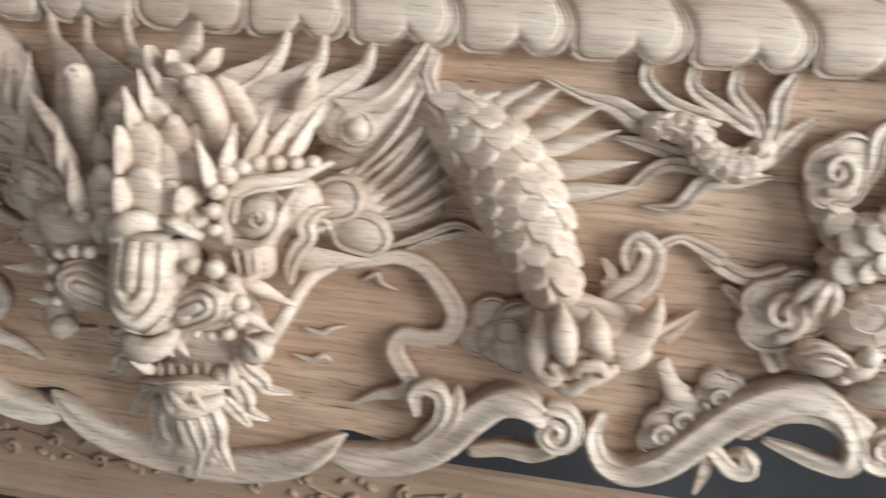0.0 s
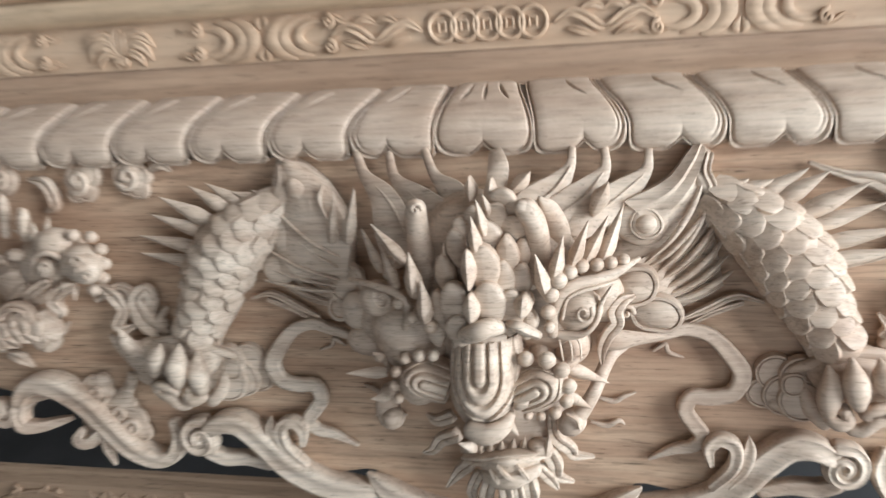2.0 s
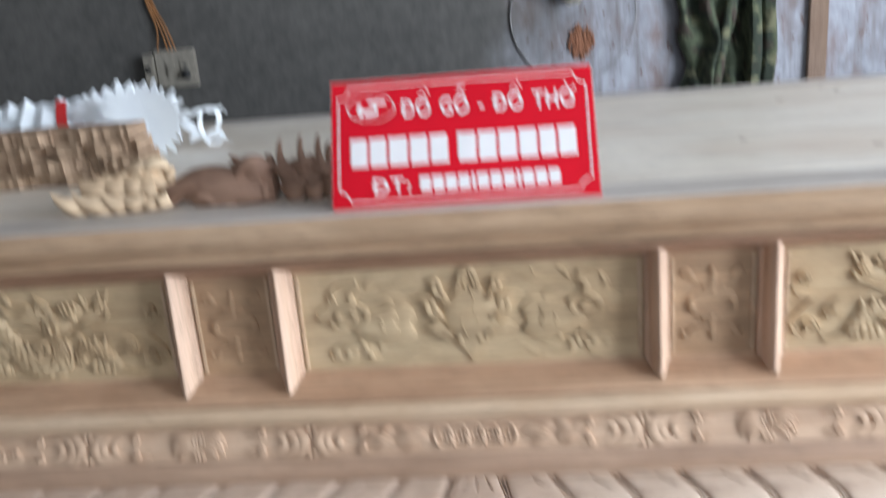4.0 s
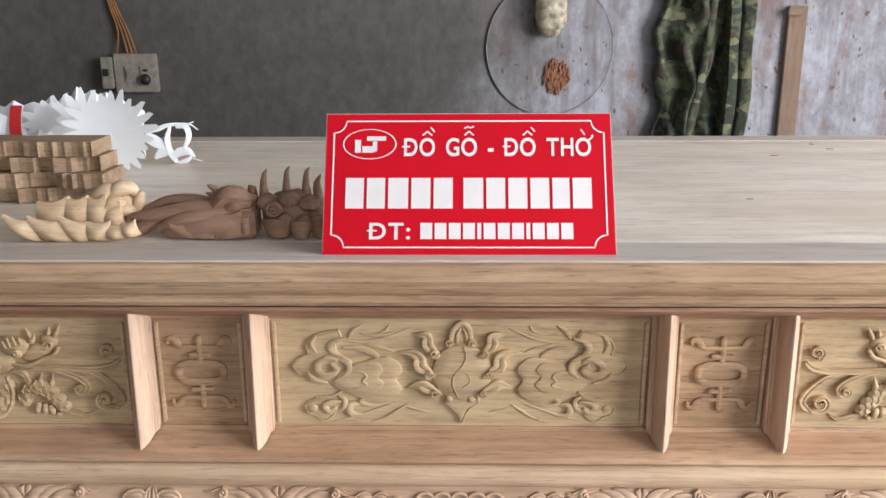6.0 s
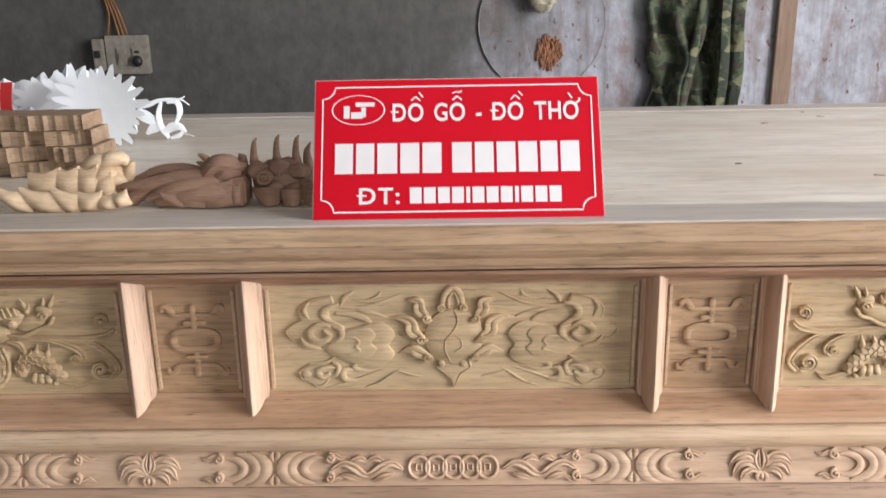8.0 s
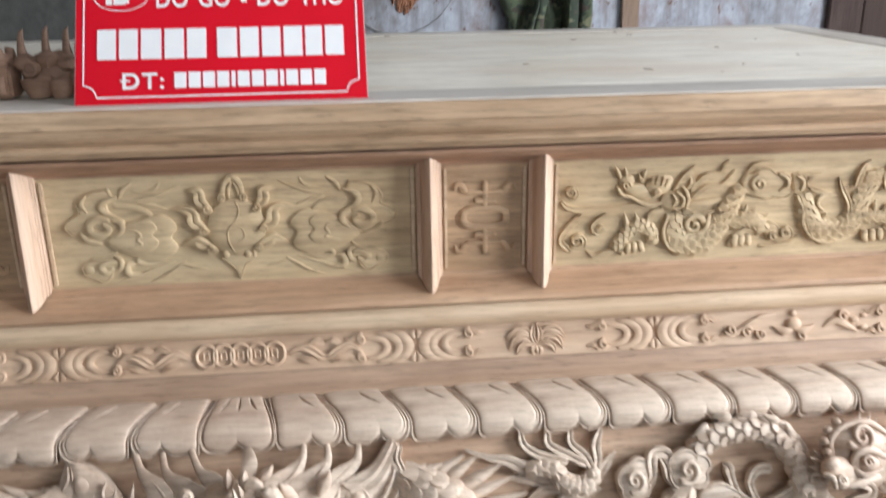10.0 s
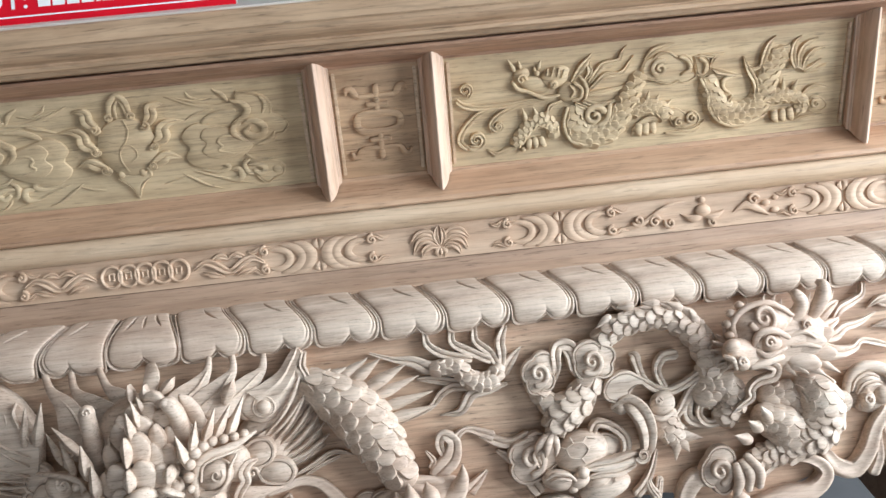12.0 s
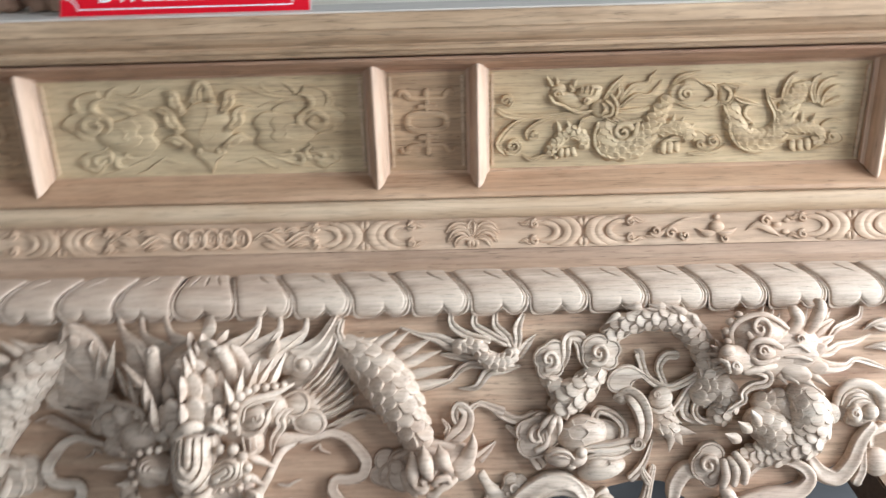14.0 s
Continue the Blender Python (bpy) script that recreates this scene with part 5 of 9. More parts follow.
def carve_dragon_tail_hand(r):
    r.scaly([(415, 739, 16, 9, 8), (447, 739, 20, 13, 12), (469, 720, 22, 14, 13), (494, 717, 22, 14, 13), (511, 730, 20, 11, 11)], size=13, spread=170)
    r.name = "flame"
    r.limb([(408, 786, 8, 5, 5), (411, 770, 10, 7, 6), (433, 756, 12, 8, 6), (470, 747, 14, 7, 6)], groove=.4)
    r.limb([(448, 786, 8, 5, 5), (448, 769, 10, 7, 6), (471, 756, 12, 8, 6), (499, 742, 14, 7, 6)], groove=.4)
    r.limb([(482, 784, 8, 5, 5), (482, 768, 10, 7, 6), (500, 752, 12, 8, 6), (508, 737, 14, 7, 6)], groove=.4)
    r.limb([(527, 782, 8, 5, 6), (518, 765, 12, 9, 7), (518, 747, 14, 8, 6), (514, 729, 14, 6, 5)], groove=.4)
    r.limb([(548, 754, 8, 1, 2), (533, 741, 10, 8, 5), (518, 724, 10, 9, 5)])
    r.limb([(325, 768, 8, 2, 3), (357, 757, 8, 5, 4), (386, 751, 10, 10, 5), (410, 741, 12, 12, 6), (432, 746, 12, 7, 5)], groove=.4)
    r.limb([(391, 728, 6, 3, 3), (416, 725, 8, 8, 5), (453, 717, 8, 8, 5)])
    r.limb([(520, 709, 8, 3, 4), (493, 705, 10, 9, 5), (467, 701, 10, 10, 6), (448, 680, 8, 7, 5), (418, 678, 6, 1, 2)], groove=.4)
    r.limb([(485, 706, 8, 6, 5), (444, 713, 10, 8, 5), (422, 706, 10, 7, 5), (402, 689, 8, 5, 5), (354, 672, 6, 1, 2)], groove=.4)
    r.name = "cloud_ribbon"
    r.limb([(449, 657, 8, 3, 3), (469, 651, 8, 7, 5), (492, 637, 8, 9, 6), (517, 630, 8, 9, 6), (543, 638, 10, 9, 6)], groove=.4)
    r.limb([(497, 621, 6, 4, 4), (518, 607, 8, 10, 6), (540, 582, 10, 12, 7)])


for s in (1,):
    r = Relief(ap, s)
    carve_dragon_tail_hand(r)
    r.done("dragon_tail_hand", "small scaled dragon hand with trailing flames", CARVED, table)


def carve_cloud_and_paw(r):
    r.name = "cloud"
    r.cloud(569, 719, 22, 26.0, 100, 4)
    r.cloud(649, 727, 24, 28.6, 80, 4)
    r.name = "cloud_ribbon"
    r.limb([(588, 708, 20, 5.9, 6.7), (594, 724, 24, 8.4, 8.4), (595, 740, 24, 10.1, 8.4), (601, 750, 22, 10.1, 7.6), (616, 750, 22, 10.9, 7.6), (626, 742, 22, 9.2, 7.6)], groove=.4)
    r.limb([(610, 747, 20, 5.9, 5.9), (616, 734, 24, 6.7, 7.6), (618, 721, 24, 6.7, 7.6), (624, 712, 22, 5.9, 6.7)], groove=.4)
    r.limb([(550, 708, 12, 6.7, 5.9), (559, 694, 14, 8.4, 6.7), (573, 689, 16, 6.7, 5.9)], groove=.4)
    r.name = "leg"
    r.scaly([(645, 702, 16, 19.3, 16.8), (630, 685, 20, 21.8, 19.3), (612, 671, 24, 27.7, 21.8), (594, 661, 24, 25.2, 21), (582, 648, 22, 16, 16.8), (575, 636, 20, 10.1, 11.8)], size=20)
    r.scaly([(563, 695, 12, 12.6, 12.6), (576, 681, 16, 15.1, 15.1), (586, 666, 18, 15.1, 15.1)], size=18)
    r.name = "claw"
    r.limb([(575, 639, 26, 6.7, 7.6), (563, 633, 30, 7.6, 7.6), (553, 625, 32, 5.9, 5.9), (548, 617, 30, 1.7, 2.5)])
    r.limb([(575, 638, 28, 6.7, 7.6), (568, 628, 34, 7.1, 7.6), (564, 618, 36, 5, 5.9), (562, 611, 34, 1.3, 2.1)])
    r.limb([(577, 639, 26, 6.7, 7.6), (580, 628, 32, 6.7, 7.6), (580, 618, 32, 4.2, 5), (578, 610, 30, 1.3, 2.1)])
    r.name = "cloud"
    r.cloud(547, 608, 10, 34.4, 120, 5)
    r.limb([(518, 612, 10, 5.9, 5.9), (527, 625, 14, 8.4, 7.6), (546, 631, 16, 8.4, 7.6)], groove=.4)
    r.limb([(530, 593, 10, 9.2, 7.6), (539, 578, 10, 12.6, 9.2), (549, 563, 10, 12.6, 9.2)], groove=.4)
    r.limb([(555, 596, 22, 4.2, 5), (549, 614, 26, 6.7, 6.7), (561, 623, 28, 5.9, 5.9)], groove=.4)


for s in (1,):
    r = Relief(ap, s)
    carve_cloud_and_paw(r)
    r.done("cloud_and_paw", "curled cloud with a scaled beast leg and paw", CARVED, table)


def carve_turtle(r):
    r.name = "shell"
    r.ball(618, 608, 14, 42, 34, 24, 15)
    r.name = "shell_line"
    r.limb([(593, 619, 36, 1.0, 1.3), (604, 625, 38, 1.0, 1.3), (617, 625, 38, 1.0, 1.3), (625, 615, 38, 1.0, 1.3), (614, 605, 38, 1.0, 1.3), (598, 607, 38, 1.0, 1.3), (593, 619, 36, 1.0, 1.3)])
    r.limb([(604, 625, 38, 1.0, 1.3), (600, 633, 36, 1.0, 1.3)])
    r.limb([(617, 625, 38, 1.0, 1.3), (624, 632, 36, 1.0, 1.3)])
    r.limb([(625, 615, 38, 1.0, 1.3), (641, 614, 34, 1.0, 1.3)])
    r.limb([(614, 605, 38, 1.0, 1.3), (619, 596, 36, 1.0, 1.3)])
    r.limb([(593, 619, 36, 1.0, 1.3), (584, 621, 34, 1.0, 1.3)])
    r.limb([(624, 632, 36, 1.0, 1.3), (639, 627, 32, 1.0, 1.3)])
    r.name = "head"
    r.ball(579, 577, 26, 24.8, 16, 18.4, 350)
    r.ball(607, 574, 30, 17.6, 12, 14.4, 20)
    r.ball(613, 585, 38, 9.6, 9.6, 9.6, 0)
    r.ball(637, 569, 24, 22.4, 11.2, 14.4, 20)
    r.limb([(558, 583, 40, 2.4, 3.6), (572, 590, 46, 3.2, 4), (590, 587, 46, 3.2, 4), (600, 578, 44, 2.4, 3.6)])
    r.limb([(564, 580, 44, 2, 3.2), (578, 583, 48, 2.4, 3.2), (593, 579, 46, 2, 3.2)])
    r.ball(597, 565, 34, 8, 6.4, 8, 0)
    r.name = "belly"
    r.ball(648, 558, 16, 40, 20, 20, 12)
    r.limb([(622, 563, 34, 1.0, 1.3), (634, 569, 36, 1.0, 1.3), (645, 565, 36, 1.0, 1.3)])
    r.limb([(634, 569, 36, 1.0, 1.3), (635, 576, 34, 1.0, 1.3)])
    r.limb([(648, 559, 34, 1.0, 1.3), (660, 566, 34, 1.0, 1.3), (672, 566, 30, 1.0, 1.3)])
    r.limb([(660, 566, 34, 1.0, 1.3), (660, 575, 32, 1.0, 1.3)])
    r.limb([(675, 556, 28, 1.0, 1.3), (663, 555, 30, 1.0, 1.3)])
    r.name = "wave"
    r.limb([(612, 588, 30, 3.6, 5.6), (634, 591, 32, 8.8, 8), (660, 592, 32, 11.2, 8.8), (684, 596, 30, 10.4, 8.8), (700, 598, 28, 6.4, 6.4)], groove=.45)
    r.limb([(618, 576, 30, 3.2, 5.6), (640, 580, 32, 6.4, 7.2), (667, 579, 30, 8, 7.2), (691, 585, 26, 5.6, 5.6)], groove=.45)
    r.limb([(650, 619, 14, 4.8, 5.6), (637, 630, 18, 7.2, 7.2), (645, 644, 20, 8, 8), (666, 638, 20, 8, 8), (683, 623, 20, 8.8, 8), (684, 606, 20, 8, 8), (673, 594, 18, 5.6, 5.6)], groove=.45)
    r.limb([(674, 661, 20, 7.4, 6), (693, 667, 28, 14.8, 9), (708, 654, 32, 17.5, 11), (716, 632, 32, 15.6, 11), (715, 609, 30, 12.0, 9), (706, 593, 28, 6.6, 6)], ridge=3)
    r.ball(707, 595, 24, 12.1, 11.3, 10, -7)
    r.spiral(704, 598, 36, 10.4, 200, 1.4, 3.7, 3, 1)
    r.ball(683, 660, 22, 10.3, 9.6, 10, -7)
    r.plate([(626, 610), (639, 627), (660, 630), (678, 619), (684, 602), (672, 585), (650, 583), (632, 593)], 8, 10, 3, 0.5)
    r.plate([(658, 685), (665, 698), (683, 708), (701, 708), (717, 699), (727, 691), (711, 689), (700, 681), (694, 669), (673, 669), (661, 675)], 20, 9, 3)
    r.name = "cloud"
    r.limb([(732, 596, 8, 3.2, 4), (722, 572, 10, 5.6, 5.6), (709, 553, 12, 8, 6.4), (696, 541, 12, 8.8, 6.4)], groove=.45)
    r.limb([(714, 556, 12, 5.6, 6.4), (717, 546, 14, 8, 8), (723, 537, 16, 8.8, 8.8)], ridge=3)


for s in (1,):
    r = Relief(ap, s)
    carve_turtle(r)
    r.done("turtle", "carved turtle with cracked shell among waves", CARVED, table)


def carve_carp(r):
    r.ball(746, 658, 18, 21.7, 19.2, 14, 49)
    r.name = "eye"
    r.ball(738, 665, 30, 7.1, 7.1, 5, -7)
    r.spiral(737, 666, 34, 6.3, 0, 1.2, 2.0, 1.8, 1)
    r.name = "gill"
    r.limb([(723, 647, 26, 3.7, 3), (739, 641, 32, 4.6, 3), (759, 647, 26, 3.7, 3)])
    r.name = "body"
    r.scaly([(745, 647, 16, 22.4, 13), (750, 627, 18, 22.4, 13), (763, 610, 16, 14.0, 9)], size=12)
    r.name = "fin"
    r.spike(767, 613, 14, 803, 606, 14, 10.3, 4)
    r.spike(769, 608, 14, 781, 589, 13, 10.3, 4)
    r.spike(764, 607, 14, 759, 579, 12, 9.4, 4)
    r.spike(733, 642, 12, 717, 623, 12, 9.4, 4)
    r.spike(763, 630, 14, 781, 621, 14, 7.5, 4)


for s in (1,):
    r = Relief(ap, s)
    carve_carp(r)
    r.done("carp", "small leaping carp with a round eye", CARVED, table)


def carve_side_dragon(r):
    r.scaly([(822, 678, 20, 18, 16), (821, 714, 24, 21, 19), (806, 745, 26, 21, 19), (770, 771, 26, 20, 18), (727, 773, 24, 19, 17), (681, 761, 20, 18, 16), (655, 735, 14, 15, 13)], size=17)
    r.name = "dorsal_fin"
    r.spike(727, 784, 34, 694, 780, 34, 8.2, 4)
    r.spike(754, 785, 36, 724, 789, 38, 8.2, 4)
    r.spike(784, 779, 38, 755, 791, 40, 9.2, 4)
    r.spike(805, 769, 38, 783, 786, 40, 9.2, 4)
    r.spike(817, 753, 36, 805, 773, 38, 8.2, 4)
    r.name = "dorsal_fin"
    r.spike(681, 781, 32, 658, 767, 30, 7, 5)
    r.spike(716, 792, 36, 691, 791, 34, 8, 5)
    r.spike(754, 790, 38, 729, 794, 38, 9, 5)
    r.spike(786, 781, 40, 765, 792, 42, 9, 5)
    r.spike(807, 760, 40, 797, 779, 44, 9, 5)
    r.spike(823, 743, 36, 819, 758, 42, 8, 5)
    r.name = "neck"
    r.scaly([(808, 664, 16, 24, 20), (840, 676, 22, 24, 22), (852, 652, 22, 22, 20), (835, 630, 16, 20, 16)], size=14)
    r.name = "skull"
    r.ball(927, 726, 36, 79.2, 45.9, 28, 4)
    r.ball(887, 733, 46, 40.8, 32.9, 28, -6)
    r.ball(894, 753, 56, 42.1, 23.4, 20, -6)
    r.name = "brow"
    r.ball(900, 756, 54, 45.3, 25.0, 17, 1)
    r.spiral(893, 760, 75, 20.8, 200, 1.5, 5.4, 3.5, 1)
    r.limb([(853, 736, 60, 4.5, 4), (851, 758, 66, 5.4, 5), (871, 774, 70, 5.4, 5), (907, 777, 70, 5.4, 5), (940, 758, 64, 3.6, 4)])
    r.ball(845, 742, 62, 7.0, 6.2, 7, -6)
    r.ball(844, 756, 62, 7.0, 6.2, 7, -6)
    r.ball(851, 769, 62, 7.0, 6.2, 7, -6)
    r.ball(865, 778, 62, 7.0, 6.2, 7, -6)
    r.name = "eye"
    r.ball(901, 727, 66, 17.0, 15.4, 13, -6)
    r.spiral(893, 729, 82, 8.4, 0, 1.2, 3.5, 3, 1)
    r.limb([(873, 725, 72, 4.5, 4), (881, 741, 80, 6.2, 5), (903, 743, 80, 6.2, 5), (926, 732, 72, 4.5, 4)])
    r.limb([(876, 721, 70, 4.5, 4), (891, 712, 74, 5.3, 5), (920, 719, 70, 3.6, 4)])
    r.name = "snout"
    r.limb([(879, 711, 54, 24.4, 18), (856, 720, 66, 23.2, 17), (839, 724, 74, 18.6, 15)])
    r.ball(838, 731, 84, 12.1, 9.8, 8, 11)
    r.ball(851, 706, 78, 11.4, 9.9, 9, -6)
    r.spiral(847, 710, 88, 6.8, 0, 1.1, 3.5, 3, 1)
    r.limb([(825, 719, 84, 3.5, 4), (835, 714, 88, 4.4, 4), (839, 702, 84, 3.5, 4)])
    r.limb([(868, 700, 66, 6.3, 6), (889, 704, 66, 8.1, 6), (917, 707, 62, 5.4, 5)])
    r.name = "cheek"
    r.shell(952, 739, 50, 23.6, 17.3, 6, 37, 0.25, 5, 1)
    r.shell(960, 718, 52, 28.2, 17.2, 6, 6, 0.25, 5, 1)
    r.shell(951, 698, 50, 27.0, 15.9, 6, -20, 0.25, 5, 1)
    r.shell(986, 725, 44, 20.5, 12.6, 6, 24, 0.25, 5, 1)
    r.shell(985, 704, 44, 20.6, 12.7, 6, -6, 0.25, 5, 1)
    r.limb([(934, 732, 62, 2.7, 3), (955, 735, 64, 3.6, 3), (971, 726, 62, 2.7, 3)])
    r.limb([(934, 719, 62, 2.7, 3), (956, 719, 64, 3.6, 3), (975, 713, 62, 2.7, 3)])
    r.name = "jaw"
    r.limb([(876, 700, 50, 6, 7.7), (893, 699, 52, 7.7, 7.7), (908, 693, 52, 9.5, 8.6), (904, 682, 50, 9.5, 8.6), (882, 677, 48, 7.7, 7.7), (870, 668, 48, 6.9, 6.9), (870, 657, 46, 6.5, 6.5), (852, 647, 46, 4.3, 4.3), (842, 641, 46, 0.9, 1.7)], groove=.4)
    r.limb([(923, 704, 46, 8.6, 8.6), (904, 701, 48, 6.9, 6.9)])
    r.name = "tuft"
    r.spike(847, 734, 52, 837, 759, 58, 6.5, 4.3)
    r.spike(843, 731, 52, 827, 745, 58, 6.5, 4.3)
    r.spike(840, 726, 52, 820, 737, 58, 6.5, 4.3)
    r.spike(838, 721, 52, 817, 726, 58, 6.5, 4.3)
    r.spike(839, 716, 52, 819, 715, 58, 6.5, 4.3)
    r.spike(844, 708, 50, 838, 702, 56, 5.6, 4.3)
    r.spike(880, 767, 52, 880, 781, 56, 6.0, 3.9)
    r.spike(869, 760, 52, 861, 767, 56, 5.2, 3.9)
    r.spike(900, 769, 50, 908, 788, 54, 6.0, 4.3)
    r.spike(916, 769, 50, 925, 786, 52, 6.0, 4.3)
    r.spike(928, 765, 48, 934, 779, 50, 5.6, 3.9)
    r.name = "horn"
    r.ball(959, 741, 48, 15.5, 12.9, 13.8, 20)
    r.spiral(959, 743, 62, 6.9, 0, 1.2, 2.6, 3.4)
    r.limb([(941, 748, 48, 11.2, 11.2), (954, 759, 52, 12, 12), (960, 772, 56, 11.2, 11.2), (953, 783, 58, 9.5, 9.5), (949, 786, 56, 5.2, 6)])
    r.limb([(975, 750, 44, 9.5, 9.5), (986, 763, 50, 11.2, 11.2), (996, 780, 54, 12, 12), (996, 791, 54, 10.3, 10.3), (992, 795, 52, 6, 6)])
    r.spike(966, 756, 48, 977, 784, 54, 6.9, 5.2)
    r.spike(1006, 770, 44, 1015, 781, 48, 6.0, 4.3)
    r.name = "mane"
    r.limb([(981, 742, 40, 6.9, 6.9), (998, 755, 40, 11.2, 7.7), (1016, 764, 36, 6.9, 6), (1028, 766, 30, 0.9, 1.7)], groove=.4)
    r.limb([(976, 733, 42, 8.6, 7.7), (996, 736, 40, 11.2, 7.7), (1016, 741, 34, 6, 5.2), (1026, 744, 28, 0.9, 1.7)], groove=.4)
    r.limb([(1020, 743, 24, 5.2, 6), (1034, 755, 22, 7.7, 6), (1057, 762, 16, 6.9, 5.6), (1075, 770, 12, 5.6, 5.6), (1081, 782, 8, 4.3, 5.2)], groove=.4)
    r.limb([(991, 722, 38, 9.5, 7.7), (1013, 723, 34, 10.3, 7.3), (1032, 731, 28, 7.7, 6), (1062, 734, 18, 5.6, 4.7), (1095, 744, 8, 0.9, 1.7)], groove=.4)
    r.limb([(990, 710, 38, 9.5, 7.7), (1015, 701, 32, 11.2, 7.7), (1043, 702, 24, 7.3, 6), (1060, 710, 18, 5.2, 5.2), (1088, 704, 12, 6, 5.2), (1120, 693, 8, 1.7, 2.6)], groove=.4)
    r.spike(934, 699, 50, 956, 680, 58, 10.3, 5.6)
    r.spike(952, 697, 50, 983, 674, 56, 10.3, 5.6)
    r.spike(980, 698, 46, 1020, 695, 48, 7.3, 4.7)
    r.spike(978, 694, 46, 1007, 675, 50, 7.7, 5.2)
    r.spike(927, 697, 46, 939, 679, 52, 8.6, 5.2)
    r.spike(971, 690, 44, 977, 679, 50, 7.7, 5.2)
    r.limb([(1083, 750, 6, 0.9, 1.7), (1102, 760, 8, 6, 5.2), (1121, 762, 8, 6.9, 5.2), (1132, 754, 8, 5.2, 4.3)])
    r.limb([(1085, 725, 6, 0.9, 1.7), (1107, 727, 8, 6, 5.2), (1125, 721, 8, 5.2, 4.3)])
    r.name = "mane_wave"
    r.limb([(1093, 725, 6, 1, 2), (1110, 727, 8, 8, 4), (1133, 726, 8, 8, 4)])
    r.limb([(1096, 759, 6, 1, 2), (1116, 753, 8, 8, 4), (1140, 761, 8, 8, 4)])
    r.name = "coil"
    r.scaly([(960, 665, 18, 18, 18), (976, 653, 28, 32, 26), (983, 622, 30, 36, 28), (966, 598, 30, 34, 26), (935, 589, 28, 26, 22)], size=18)
    r.name = "foreleg"
    r.scaly([(892, 628, 20, 22, 18), (922, 610, 26, 34, 26), (936, 584, 24, 30, 24), (902, 576, 20, 20, 18), (871, 568, 18, 16, 16)], size=16)
    r.name = "thigh"
    r.scaly([(908, 644, 10, 26, 18), (942, 648, 14, 26, 18), (959, 623, 16, 24, 18)], size=16)
    r.name = "spike"
    r.spike(895, 623, 42, 879, 646, 58, 11, 9)
    r.spike(880, 614, 40, 858, 629, 56, 11, 9)
    r.spike(864, 600, 36, 839, 611, 50, 11, 9)
    r.name = "whisker"
    r.limb([(849, 704, 40, 6, 6), (822, 690, 26, 7, 6), (796, 674, 18, 8, 6), (776, 649, 14, 7, 6), (761, 631, 12, 5, 5)], groove=.4)
    r.limb([(841, 704, 38, 6, 6), (810, 695, 24, 7, 6), (780, 679, 16, 8, 6), (755, 674, 12, 8, 6), (727, 689, 10, 8, 6), (718, 712, 10, 8, 6), (715, 724, 12, 10, 6), (710, 728, 10, 3, 3)], groove=.4)
    r.limb([(756, 677, 10, 6, 6), (746, 702, 12, 7, 6), (757, 719, 14, 9, 7), (775, 721, 14, 9, 8)])
    r.spiral(814, 644, 14, 30, 70, 1.1, 9, 9, -1)
    r.limb([(798, 673, 12, 7, 7), (786, 651, 12, 9, 7), (787, 632, 12, 9, 7), (816, 624, 12, 9, 7)])
    r.name = "pearl"
    r.ball(997, 627, 20, 20, 19, 14, 0)
    r.ball(1017, 632, 18, 18, 18, 13, 0)
    r.ball(991, 600, 20, 14, 13, 12, 0)
    r.ball(983, 581, 18, 16, 15, 14, 0)
    r.name = "cloud"
    r.ball(1072, 643, 4, 42, 37.8, 16.8, 0)
    r.limb([(1029, 643, 14, 6.7, 7.6), (1035, 662, 18, 8.4, 8.4), (1053, 675, 20, 9.2, 9.2), (1078, 673, 20, 10.1, 9.2), (1097, 661, 20, 10.1, 9.2), (1102, 641, 18, 9.2, 8.4)])
    r.limb([(1040, 646, 16, 5.9, 6.7), (1045, 658, 20, 7.6, 7.6), (1061, 663, 22, 7.6, 7.6), (1078, 658, 20, 3.4, 4.2)], groove=.4)
    r.limb([(1047, 642, 18, 5.9, 6.7), (1055, 651, 22, 7.6, 7.6), (1072, 653, 22, 5.9, 5.9), (1082, 649, 20, 2.1, 3.4)], groove=.4)
    r.ball(1057, 631, 20, 11.8, 15.1, 11.8, 0)
    r.ball(1082, 634, 18, 14.3, 14.3, 12.6, 0)
    r.ball(1103, 654, 16, 15.1, 15.1, 12.6, 0)
    r.ball(1108, 634, 14, 16.8, 16.8, 12.6, 0)
    r.spiral(1051, 634, 38, 8.4, 60, 1.3, 2.5, 3.4)
    r.limb([(1048, 622, 14, 6.7, 6.7), (1051, 635, 18, 5.9, 5.9), (1059, 642, 22, 5, 5)], groove=.4)


for s in (1,):
    r = Relief(ap, s)
    carve_side_dragon(r)
    r.done("side_dragon", "coiled scaled dragon with open jaws and flame mane", CARVED, table)


